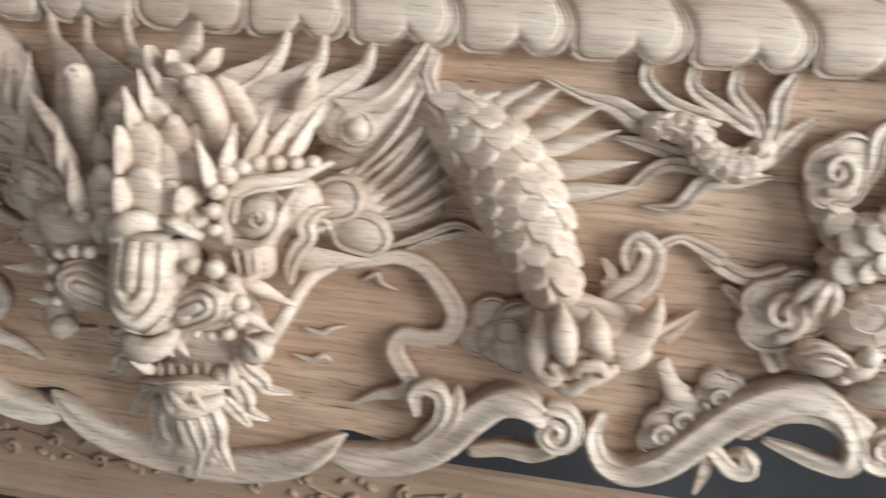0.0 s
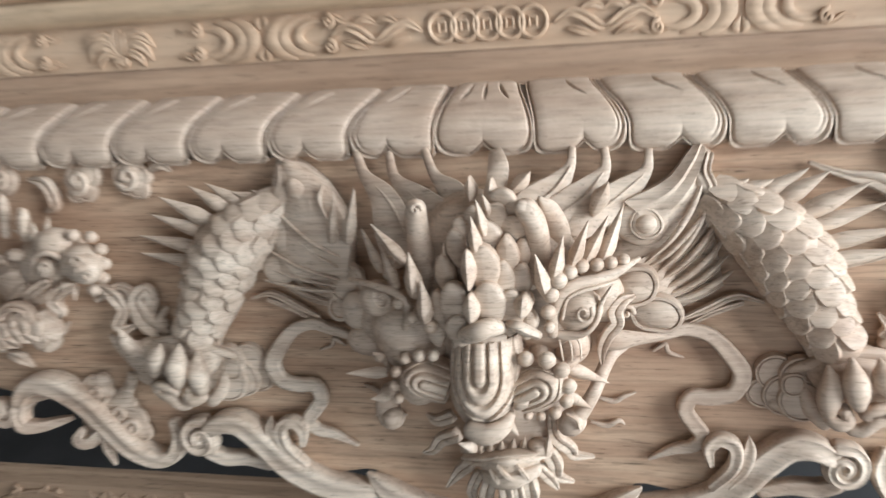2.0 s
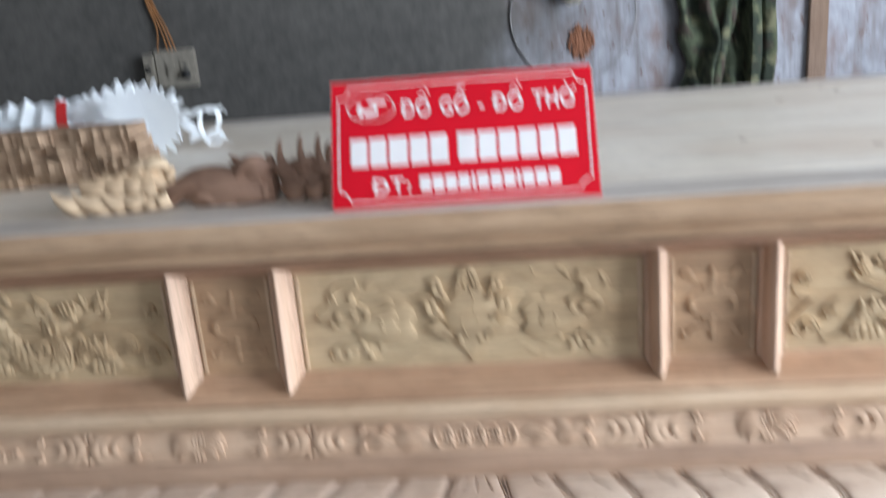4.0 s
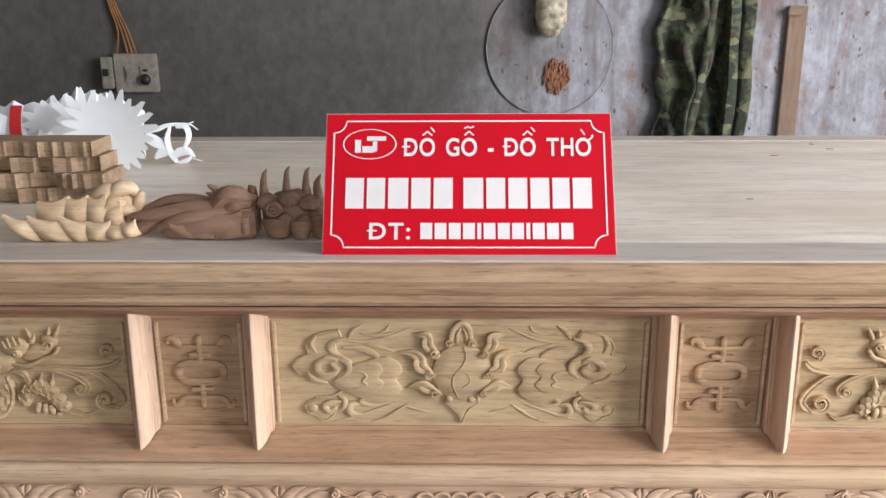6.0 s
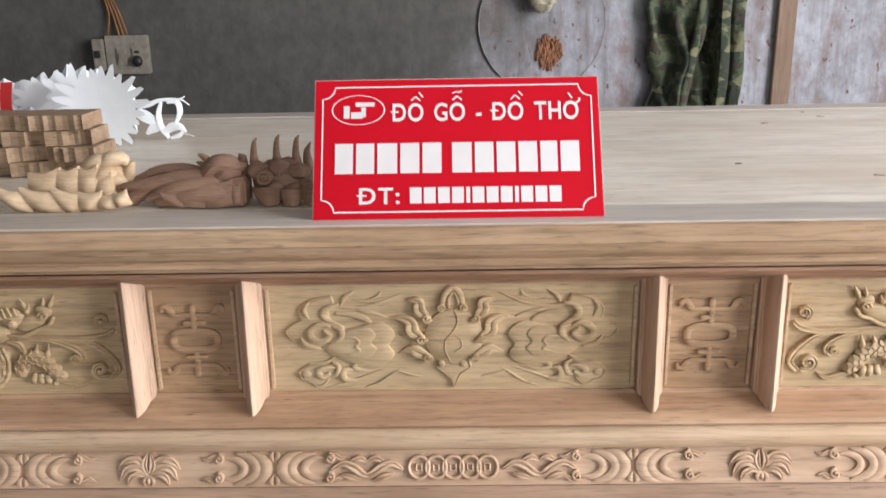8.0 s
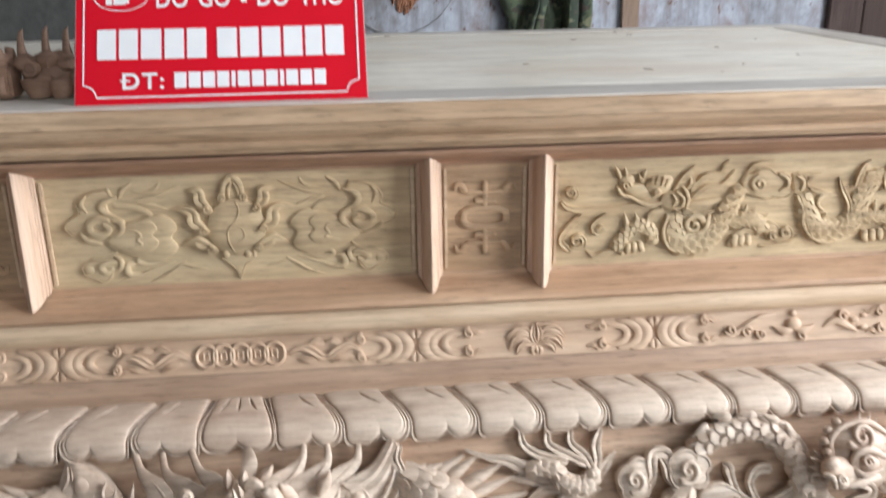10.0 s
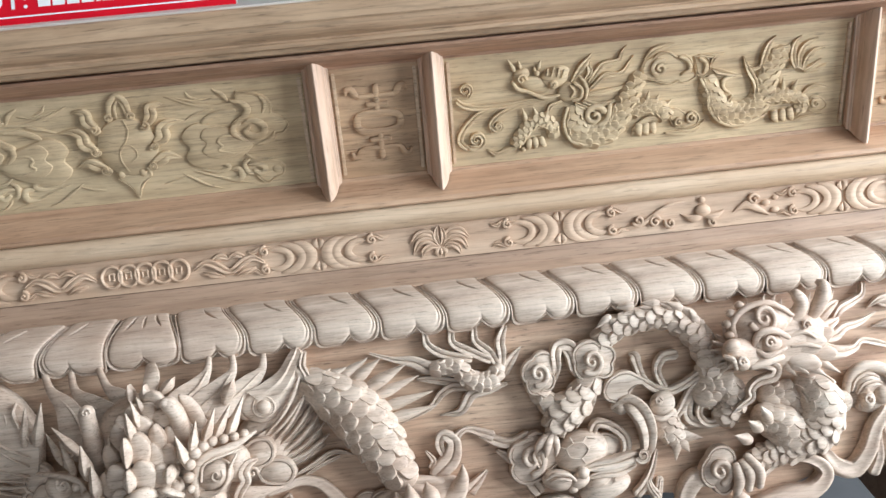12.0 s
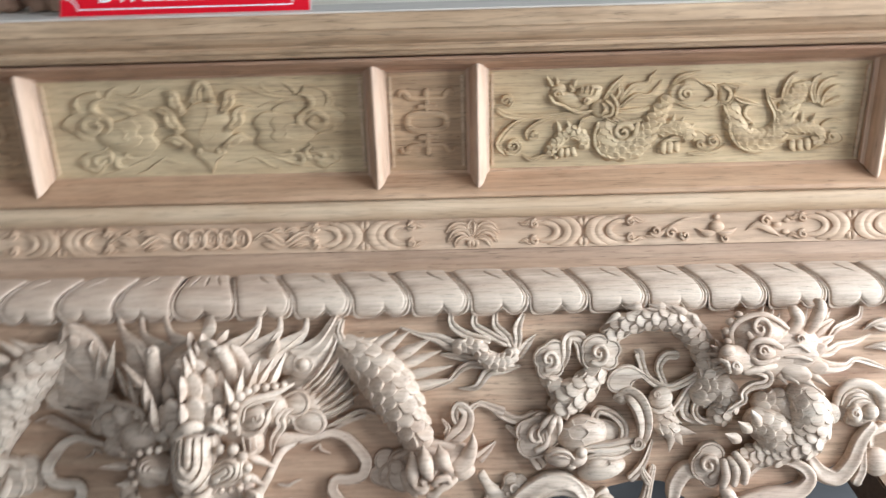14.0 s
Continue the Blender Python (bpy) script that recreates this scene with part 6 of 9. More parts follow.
def carve_corner_scroll(r):
    r.name = "paw_cloud"
    r.cloud(820, 562, 20, 30, 130, 5)
    r.name = "paw"
    r.limb([(850, 570, 34, 8, 8), (857, 556, 42, 9, 9), (854, 536, 40, 7, 7)])
    r.limb([(859, 577, 34, 8, 8), (871, 559, 44, 9, 9), (870, 539, 42, 7, 7)])
    r.limb([(841, 567, 34, 8, 8), (842, 549, 40, 9, 9), (837, 533, 38, 7, 7)])
    r.spike(840, 527, 30, 874, 489, 36, 12, 9)
    r.name = "scroll"
    r.limb([(876, 503, 12, 14, 13), (920, 511, 14, 16, 14), (960, 515, 14, 15, 14), (983, 533, 14, 13, 13), (977, 550, 14, 11, 12), (953, 562, 16, 9, 9), (923, 564, 16, 6, 7), (894, 551, 18, 5, 6), (875, 533, 20, 5, 5)])
    r.limb([(764, 513, 10, 12, 13), (769, 533, 12, 15, 14), (787, 552, 14, 16, 14), (818, 548, 12, 14, 12)])
    r.limb([(796, 486, 12, 9, 9), (822, 492, 14, 11, 11), (845, 506, 14, 9, 9), (846, 522, 14, 5, 6)])
    r.limb([(987, 565, 10, 10, 10), (1004, 543, 10, 15, 13), (1030, 536, 10, 15, 13), (1053, 559, 12, 14, 12), (1067, 590, 14, 12, 11), (1086, 612, 14, 10, 10)])
    r.limb([(1061, 529, 10, 9, 9), (1070, 549, 12, 8, 8), (1071, 582, 14, 6, 6), (1081, 605, 14, 5, 5)], groove=.3)
    r.limb([(1106, 610, 8, 9, 9), (1086, 600, 10, 7, 8), (1084, 584, 12, 6, 7)])
    r.ball(1095, 558, 8, 24, 22, 14, 90)
    r.limb([(732, 556, 10, 7, 7), (726, 532, 8, 9, 9), (719, 506, 6, 11, 10), (711, 491, 6, 13, 12), (724, 477, 6, 9, 9)], ridge=3)
    r.spiral(654, 504, 12, 18, 90, 1.3, 8, 9)
    r.ball(655, 501, 4, 18, 18, 10, 0)
    r.name = "rim"
    r.limb([(530, 503, 8, 14, 12), (557, 525, 12, 15, 13), (599, 529, 14, 14, 13), (629, 519, 14, 10, 11)])


for s in (1,):
    r = Relief(ap, s)
    carve_corner_scroll(r)
    r.done("corner_scroll", "scrolled and cusped end of the apron", CARVED, table)


def carve_left_dragon(r):
    r.ball(-533, 687, 22, 50.6, 36.8, 25.3, 10)
    r.ball(-582, 663, 14, 41.4, 36.8, 20.7, 10)
    r.name = "snout"
    r.ball(-478, 688, 44, 26.7, 23.9, 21.2, 0)
    r.ball(-466, 684, 54, 19.3, 19.3, 17.5, 0)
    r.ball(-513, 710, 44, 26.7, 18.4, 18.4, 10)
    r.name = "pearl"
    r.ball(-460, 716, 48, 7.8, 7.4, 7.4, 0)
    r.ball(-451, 703, 44, 7.8, 7.4, 7.4, 0)
    r.ball(-450, 687, 42, 7.8, 7.4, 7.4, 0)
    r.ball(-453, 672, 44, 7.8, 7.4, 7.4, 0)
    r.ball(-467, 659, 44, 7.8, 7.4, 7.4, 0)
    r.ball(-480, 719, 52, 7.8, 7.4, 7.4, 0)
    r.ball(-536, 717, 46, 7.4, 6.9, 6.9, 0)
    r.name = "nostril"
    r.spiral(-464, 694, 72, 8.3, 0, 1.2, 2.8, 3.2)
    r.spiral(-453, 679, 72, 6.4, 0, 1.2, 2.3, 2.8)
    r.name = "eye"
    r.ball(-523, 684, 50, 12.9, 12.4, 12, 0)
    r.spiral(-515, 686, 62, 7.8, 0, 1.2, 2.3, 2.8)
    r.limb([(-542, 678, 50, 3.2, 4.1), (-531, 696, 56, 3.7, 4.6), (-511, 702, 58, 3.7, 4.6), (-497, 694, 54, 3.2, 4.1)])
    r.name = "horn"
    r.limb([(-553, 714, 40, 6.4, 6.4), (-550, 729, 46, 8.3, 8.3), (-546, 741, 50, 7.4, 7.4), (-550, 745, 48, 4.1, 4.6)])
    r.limb([(-585, 717, 34, 6, 6), (-579, 736, 40, 7.4, 7.4), (-577, 754, 44, 6.4, 6.4), (-580, 759, 42, 3.7, 4.1)])
    r.ball(-569, 697, 42, 12, 8.3, 8.3, 0)
    r.name = "mane"
    r.spike(-537, 718, 44, -535, 733, 50, 5.5, 4.6)
    r.spike(-592, 688, 34, -610, 696, 36, 8.3, 5.5)
    r.spike(-577, 675, 34, -602, 671, 36, 8.3, 5.5)
    r.spike(-568, 660, 34, -594, 645, 36, 8.3, 5.5)
    r.spike(-545, 714, 40, -567, 724, 44, 6.9, 4.6)
    r.spike(-522, 721, 44, -512, 738, 50, 5.5, 4.6)
    r.name = "jaw"
    r.limb([(-495, 663, 46, 8.3, 8.3), (-510, 657, 48, 8.3, 8.3), (-520, 647, 48, 7.8, 7.8), (-511, 635, 48, 5.5, 5.5), (-518, 627, 46, 1.4, 2.3)], groove=.4)
    r.limb([(-528, 667, 44, 7.4, 7.4), (-547, 658, 44, 8.3, 7.4), (-564, 649, 42, 2.8, 3.7)], groove=.4)
    r.spike(-489, 661, 48, -488, 649, 54, 4.1, 4.1)
    r.spike(-502, 668, 50, -498, 658, 56, 4.1, 4.1)
    r.name = "coil"
    r.scaly([(-640, 601, 14, 27.6, 22.1), (-605, 611, 18, 28.5, 23), (-571, 616, 20, 23, 19.3), (-554, 607, 16, 18.4, 15.6), (-576, 590, 10, 15.6, 12.9)], size=19)
    r.limb([(-611, 627, 36, 5.5, 6.4), (-587, 639, 40, 7.4, 7.4), (-566, 635, 40, 7.4, 7.4), (-565, 622, 36, 4.6, 5.5)], groove=.4)
    r.limb([(-591, 623, 36, 4.6, 5.5), (-576, 628, 38, 5.5, 5.5), (-576, 619, 36, 3.7, 4.6)], groove=.4)
    r.name = "flame"
    r.limb([(-479, 656, 14, 4.6, 5.5), (-459, 644, 16, 10.1, 7.4), (-450, 629, 16, 8.3, 6.4), (-461, 613, 16, 7.4, 6.4), (-448, 608, 14, 6.4, 5.5), (-431, 618, 10, 1.8, 2.8)], groove=.4)
    r.limb([(-627, 572, 8, 6.4, 5.5), (-610, 568, 10, 8.3, 6.4), (-597, 557, 6, 1.4, 2.3)], groove=.4)
    r.limb([(-533, 613, 8, 1.8, 2.8), (-548, 602, 10, 7.4, 6), (-575, 597, 10, 8.3, 6.4)], groove=.4)
    r.name = "cloud"
    r.cloud(-493, 769, 6, 22.1, 90, 4)
    r.cloud(-426, 772, 6, 22.1, 60, 4)
    r.cloud(-604, 775, 6, 18.4, 90, 4)
    r.limb([(-568, 772, 6, 2.8, 3.7), (-545, 769, 10, 8.3, 6.4), (-533, 754, 10, 8.3, 6.4), (-535, 742, 8, 6.4, 5.5), (-549, 737, 6, 1.8, 2.8)], groove=.4)
    r.limb([(-403, 777, 6, 2.8, 3.7), (-387, 784, 8, 7.4, 6), (-376, 777, 6, 1.8, 2.8)], groove=.4)
    r.cloud(-512, 494, 6, 21.2, 60, 4)
    r.limb([(-566, 515, 6, 2.8, 3.7), (-543, 520, 8, 8.3, 6.4), (-526, 512, 8, 9.2, 6.4), (-535, 497, 8, 6.4, 5.5)], groove=.4)
    r.limb([(-521, 521, 6, 3.7, 3.7), (-503, 524, 8, 7.4, 6), (-484, 508, 8, 7.4, 6), (-485, 491, 6, 2.8, 3.7)], groove=.4)


for s in (1,):
    r = Relief(ap, s)
    carve_left_dragon(r)
    r.done("left_dragon", "head of the side dragon with pearls and open jaws", CARVED, table)


def carve_sun_medallion(r):
    r.plate([(3, 1122), (25, 1117), (41, 1103), (47, 1081), (42, 1057), (26, 1040), (5, 1034), (-18, 1040), (-33, 1056), (-39, 1078), (-33, 1101), (-18, 1116)], 0, 5.6, 0, 0.25)
    r.name = "emblem_line"
    r.limb([(6, 1119, 6.3, 1.0, 0.6), (10, 1104, 6.6, 1.0, 0.6), (4, 1088, 6.8, 1.0, 0.6), (-7, 1076, 6.7, 1.0, 0.6), (-9, 1059, 6.6, 1.0, 0.6), (-2, 1041, 6.3, 1.0, 0.6)])
    r.limb([(-7, 1074, 6.8, 0.9, 0.5), (3, 1081, 6.8, 0.9, 0.5), (14, 1075, 6.8, 0.9, 0.5), (15, 1063, 6.8, 0.9, 0.5), (6, 1056, 6.8, 0.9, 0.5)])
    r.name = "palmette"
    r.plate([(-10, 1121), (-9, 1140), (-4, 1151), (3, 1155), (11, 1151), (15, 1140), (17, 1121), (4, 1114)], 0, 3, 1.0, 0)
    r.limb([(-13, 1123, 3, 3.2, 2.2), (-10, 1141, 3.6, 4.0, 2.6), (-3, 1151, 4, 4.0, 2.6), (3, 1155, 4.2, 3.2, 2.4), (11, 1150, 4, 4.0, 2.6), (15, 1141, 3.6, 4.0, 2.6), (17, 1123, 3, 3.2, 2.2)], groove=0)
    r.limb([(-3, 1124, 3.4, 1.6, 1.4), (-3, 1137, 4, 2.4, 1.6), (2, 1146, 3.6, 1.6, 1.2)])
    r.limb([(10, 1124, 3.4, 1.6, 1.4), (10, 1137, 4, 2.4, 1.6), (5, 1146, 3.6, 1.6, 1.2)])
    r.ball(-15, 1123, 2, 6.7, 6.7, 4.5, 0)
    r.spiral(-15, 1124, 6, 5.9, 0, 1.1, 1.8, 1.6, 1)
    r.ball(17, 1123, 2, 6.7, 6.7, 4.5, 0)
    r.spiral(17, 1124, 6, 5.9, 0, 1.1, 1.8, 1.6, 1)
    r.name = "pendant"
    r.plate([(-23, 1030), (-16, 1043), (-7, 1038), (3, 1040), (14, 1038), (24, 1042), (29, 1031), (16, 1020), (9, 1009), (3, 997), (-2, 1009), (-11, 1020)], 0, 4.5, 1.8)
    r.ball(-15, 1037, 4, 6, 6, 4, 0)
    r.ball(17, 1037, 4, 6, 6, 4, 0)


for s in (1,):
    r = Relief(on_panel, s, (0, -1, 0), (0, 0, 1))
    carve_sun_medallion(r)
    r.done("sun_medallion", "sun medallion with a flowing double-drop emblem", PANEL, table)


def carve_medallion_flame(r):
    r.limb([(37, 1111, 4, 5.7, 3.4), (46, 1121, 4.2, 8.5, 3.6), (46, 1132, 4, 7.6, 3.4), (54, 1136, 3, 4.7, 2.6), (65, 1136, 1, 0.8, 1)], groove=0.25)
    r.ball(35, 1108, 4, 6.7, 6.7, 3.4, -7)
    r.spiral(36, 1109, 7, 6.7, 200, 1.2, 2.4, 2.4, 1)
    r.name = "flame"
    r.limb([(45, 1080, 4, 5.8, 3.4), (57, 1088, 4.2, 9.7, 3.6), (58, 1101, 4, 8.6, 3.4), (69, 1108, 3.2, 5.7, 2.8), (89, 1109, 1, 0.8, 1)], groove=0.25)
    r.ball(43, 1077, 4, 6.8, 6.8, 3.4, -7)
    r.spiral(43, 1077, 7, 6.8, 200, 1.2, 2.4, 2.4, 1)
    r.name = "flame"
    r.limb([(36, 1048, 4, 5.9, 3.2), (49, 1055, 4.2, 8.8, 3.4), (59, 1059, 3.6, 6.9, 3), (77, 1053, 1, 0.8, 1)], groove=0.25)
    r.ball(33, 1046, 4, 6.9, 6.9, 3.4, -7)
    r.spiral(34, 1047, 7, 6.9, 200, 1.2, 2.5, 2.4, 1)


for s in (1, -1):
    r = Relief(on_panel, s, (0, -1, 0), (0, 0, 1))
    carve_medallion_flame(r)
    r.done("medallion_flame", "curling flame of the sun medallion", PANEL, table)


def carve_panel_cloud(r):
    r.plate([(173, 1144), (194, 1141), (213, 1133), (222, 1120), (220, 1108), (232, 1101), (243, 1089), (235, 1076), (224, 1074), (216, 1064), (193, 1060), (172, 1070), (159, 1080), (156, 1093), (165, 1101), (175, 1107), (178, 1121), (169, 1131)], 0, 4, 2.4, 0)
    r.name = "cloud_curl"
    r.limb([(178, 1097, 5, 2.4, 2), (191, 1100, 5.5, 4.0, 2.6), (205, 1091, 5.5, 4.9, 2.6), (204, 1079, 5.5, 4.9, 2.6), (189, 1075, 5.5, 4.9, 2.6), (178, 1083, 5.5, 4.1, 2.4), (185, 1090, 5.5, 2.4, 2)], groove=0)
    r.limb([(163, 1131, 3, 1.6, 2), (179, 1126, 4, 4.0, 2.6), (186, 1117, 4, 4.8, 2.6), (181, 1108, 3.5, 4.0, 2.4), (169, 1102, 2, 1.6, 1.6)], groove=0)
    r.limb([(172, 1096, 4, 1.6, 1.6), (161, 1091, 5, 4.1, 2.4), (161, 1081, 5, 4.1, 2.4), (171, 1071, 4, 1.6, 1.6)], groove=0)
    r.limb([(206, 1134, 4, 1.6, 1.4), (213, 1123, 4.5, 3.2, 1.8), (207, 1110, 4, 1.6, 1.4)], groove=0)
    r.limb([(220, 1078, 4, 1.6, 1.4), (212, 1068, 4.5, 3.3, 1.8), (193, 1062, 4, 1.6, 1.4)], groove=0)
    r.name = "cloud_body"
    r.plate([(189, 1066), (166, 1086), (134, 1096), (106, 1102), (89, 1093), (83, 1080), (92, 1066), (84, 1052), (95, 1038), (120, 1032), (154, 1041), (177, 1052)], -0.5, 4.4, 0, 0)
    r.plate([(184, 1064), (164, 1084), (138, 1093), (120, 1094), (111, 1082), (118, 1071), (110, 1060), (124, 1047), (152, 1047), (173, 1056)], 2.6, 2.8, 0, 0)
    r.limb([(166, 1077, 5, 1.6, 1), (143, 1079, 5.4, 2.0, 1.2), (135, 1072, 5.4, 2.0, 1.2), (140, 1065, 5.4, 2.0, 1.2), (135, 1058, 5.2, 2.0, 1.2), (156, 1052, 4.6, 1.2, 1)], groove=0)
    r.name = "cloud_ribbon"
    r.limb([(176, 1128, 1, 1.6, 1.4), (142, 1125, 1.2, 2.4, 1.5), (109, 1130, 1, 2.4, 1.5), (70, 1146, 0, 0.8, 1.1)], groove=0)
    r.limb([(167, 1116, 1, 2.4, 1.6), (142, 1114, 1.4, 4.0, 1.8), (123, 1106, 1.4, 4.0, 1.8), (115, 1097, 0, 1.6, 1.1)], groove=0)
    r.limb([(141, 1149, 1, 1.2, 1.1), (153, 1141, 1.6, 3.2, 1.8), (160, 1128, 1, 1.2, 1.1)], groove=0)
    r.limb([(101, 1149, 0, 1.2, 1.1), (107, 1141, 1, 2.0, 1.4), (125, 1135, 0, 0.8, 0.9)], groove=0)
    r.limb([(173, 1047, 1, 1.7, 1.4), (186, 1039, 1.4, 2.5, 1.6), (211, 1037, 1, 1.7, 1.1)], groove=0)
    r.limb([(145, 1027, 1, 1.7, 1.6), (158, 1027, 2.4, 4.2, 2.5), (162, 1019, 2.4, 5.0, 2.8), (157, 1011, 2, 4.2, 2.3), (142, 1010, 1, 1.7, 1.6)], groove=0)
    r.limb([(91, 1029, 0, 0.8, 0.9), (118, 1020, 0.8, 1.7, 1.4), (145, 1010, 0.8, 1.7, 1.4), (188, 997, 0, 0.8, 0.9)], groove=0)
    r.limb([(75, 1027, 0, 0.8, 0.9), (92, 1016, 1, 2.0, 1.5), (109, 1005, 0.8, 1.7, 1.4), (129, 998, 0, 0.8, 0.9)], groove=0)
    r.limb([(79, 1023, 0, 0.8, 1.1), (62, 1018, 0.8, 1.7, 1.4), (44, 1014, 0, 0.8, 0.9)], groove=0)
    r.limb([(132, 1040, 1, 2.5, 1.8), (145, 1031, 1.6, 3.3, 2.1), (128, 1025, 1, 2.5, 1.6), (103, 1030, 0, 0.8, 1.1)], groove=0)
    r.limb([(94, 1109, 0, 0.8, 1.1), (110, 1115, 1, 2.4, 1.6), (134, 1121, 1, 1.6, 1.4)], groove=0)
    r.limb([(142, 1138, 0, 0.8, 1.1), (117, 1134, 1, 2.0, 1.5), (86, 1142, 0, 0.8, 1.1)], groove=0)
    r.name = "cloud_curl"
    r.plate([(228, 1024), (219, 1033), (201, 1036), (177, 1038), (164, 1031), (167, 1020), (180, 1016), (185, 1007), (199, 999), (212, 1007), (224, 1012)], 0, 3.8, 2.2, 0)
    r.limb([(174, 1032, 4.5, 1.7, 1.8), (187, 1032, 5, 3.3, 2.2), (198, 1025, 5, 4.2, 2.4), (191, 1017, 5, 4.2, 2.4), (181, 1022, 5, 2.5, 2)], groove=0)
    r.ball(215, 1021, 4, 7.0, 6.1, 2.2, 180)
    r.limb([(176, 1040, 3, 1.7, 1.6), (168, 1034, 4.5, 3.3, 2.2), (171, 1021, 4, 3.3, 2), (182, 1017, 3, 1.7, 1.4)], groove=0)


for s in (1, -1):
    r = Relief(on_panel, s, (0, -1, 0), (0, 0, 1))
    carve_panel_cloud(r)
    r.done("panel_cloud", "low carved drifting cloud", PANEL, table)


def carve_panel_dragon(r):
    r.name = "head"
    r.ball(595, 1125, 1, 13.4, 10.9, 5.8, 20)
    r.ball(615, 1108, 1, 25, 13.4, 6.4, 340)
    r.ball(644, 1115, 1, 23, 15.4, 7, 10)
    r.name = "nostril"
    r.spiral(594, 1119, 5, 7.7, 0, 1.2, 2.2, 3.2)
    r.spike(584, 1133, 4, 575, 1151, 4, 3.8, 3.2)
    r.spike(593, 1136, 4, 591, 1148, 4, 3.5, 3.2)
    r.name = "lip"
    r.limb([(581, 1115, 4, 2.6, 3.2), (588, 1105, 5, 2.9, 3.2), (602, 1100, 5, 2.6, 2.9), (619, 1091, 5, 2.9, 3.2), (633, 1087, 5, 3.2, 3.2), (651, 1089, 4, 1.9, 2.6)])
    r.name = "crest"
    r.spike(620, 1132, 4, 625, 1145, 4, 3.8, 3.2)
    r.spike(615, 1129, 4, 614, 1137, 4, 2.9, 2.9)
    r.ball(618, 1126, 5, 4.5, 4.5, 3.8, 0)
    r.ball(646, 1123, 5, 21.8, 10.9, 5.1, 10)
    r.limb([(634, 1132, 10, 1.3, 1.6), (632, 1122, 10, 1.3, 1.6)])
    r.limb([(643, 1133, 11, 1.3, 1.6), (639, 1121, 11, 1.3, 1.6)])
    r.limb([(651, 1132, 11, 1.3, 1.6), (648, 1119, 11, 1.3, 1.6)])
    r.limb([(659, 1127, 10, 1.3, 1.6), (655, 1117, 10, 1.3, 1.6)])
    r.name = "eye"
    r.ball(642, 1107, 6, 8.3, 7.7, 5.1, 0)
    r.spiral(641, 1108, 11, 4.8, 0, 1.2, 1.6, 1.9)
    r.name = "cheek"
    r.ball(669, 1092, 2, 20.5, 16.6, 5.8, 0)
    r.limb([(675, 1105, 7, 2.2, 2.6), (685, 1096, 8, 2.6, 2.9), (683, 1083, 7, 2.6, 2.9), (671, 1079, 6, 1.9, 2.6)])
    r.limb([(668, 1102, 8, 1.9, 2.2), (673, 1094, 9, 2.2, 2.6), (669, 1086, 8, 1.9, 2.2)])
    r.limb([(684, 1114, 3, 2.2, 2.6), (690, 1105, 5, 2.9, 2.9), (694, 1093, 5, 2.9, 2.9), (692, 1081, 4, 2.2, 2.6)])
    r.name = "whisker"
    r.limb([(636, 1086, 3, 1.9, 2.6), (607, 1085, 3, 3.2, 2.9), (569, 1082, 3, 4.5, 3.2), (531, 1082, 3, 5.1, 3.2), (506, 1087, 3, 4.5, 3.2), (496, 1095, 3, 3.2, 2.9)], groove=.4)
    r.limb([(628, 1083, 3, 1.6, 2.6), (592, 1080, 3, 2.9, 2.9), (562, 1070, 3, 4.2, 3.2), (546, 1057, 3, 4.2, 3.2), (548, 1045, 3, 3.8, 3.2)], groove=.4)
    r.spiral(556, 1051, 4, 8.3, 200, 1.3, 2.9, 3.5)
    r.limb([(549, 1079, 3, 2.6, 2.9), (525, 1071, 3, 4.5, 3.2), (503, 1050, 3, 4.8, 3.2), (496, 1033, 3, 4.8, 3.2), (506, 1021, 3, 4.5, 3.2)], groove=.4)
    r.spiral(521, 1033, 4, 14.1, 230, 1.3, 4.5, 4.2)
    r.spiral(509, 1111, 3, 10.2, 300, 1.2, 3.5, 3.5)
    r.name = "mane"
    r.limb([(672, 1108, 3, 2.6, 2.9), (684, 1126, 4, 5.4, 3.5), (692, 1135, 4, 4.5, 3.2), (703, 1146, 2, 1, 1.6)], groove=.4)
    r.limb([(691, 1108, 3, 2.6, 2.9), (699, 1120, 4, 4.5, 3.2), (697, 1130, 3, 2.9, 2.6), (700, 1138, 2, 1, 1.6)], groove=.4)
    r.limb([(699, 1105, 3, 3.2, 2.9), (710, 1120, 4, 4.8, 3.2), (720, 1130, 4, 4.2, 3.2), (743, 1133, 3, 3.5, 2.9), (748, 1143, 3, 2.9, 2.6), (756, 1153, 1, 1, 1.6)], groove=.4)
    r.limb([(701, 1095, 3, 3.2, 2.9), (722, 1112, 4, 4.8, 3.2), (739, 1112, 4, 3.8, 3.2), (752, 1117, 3, 3.2, 2.9), (766, 1137, 1, 1, 1.6)], groove=.4)
    r.limb([(698, 1086, 3, 3.2, 2.9), (718, 1087, 4, 4.5, 3.2), (736, 1089, 3, 3.5, 2.9), (757, 1093, 1, 1, 1.6)], groove=.4)
    r.limb([(689, 1076, 3, 3.2, 2.9), (709, 1068, 4, 4.2, 3.2), (730, 1070, 3, 3.2, 2.6), (745, 1074, 1, 1, 1.6)], groove=.4)
    r.limb([(654, 1079, 3, 2.2, 2.6), (637, 1073, 4, 3.5, 2.9), (632, 1055, 3, 1.3, 1.9)], groove=.4)
    r.limb([(677, 1073, 3, 2.6, 2.9), (697, 1063, 4, 3.8, 3.2), (718, 1058, 2, 1.3, 1.9)], groove=.4)
    r.name = "body"
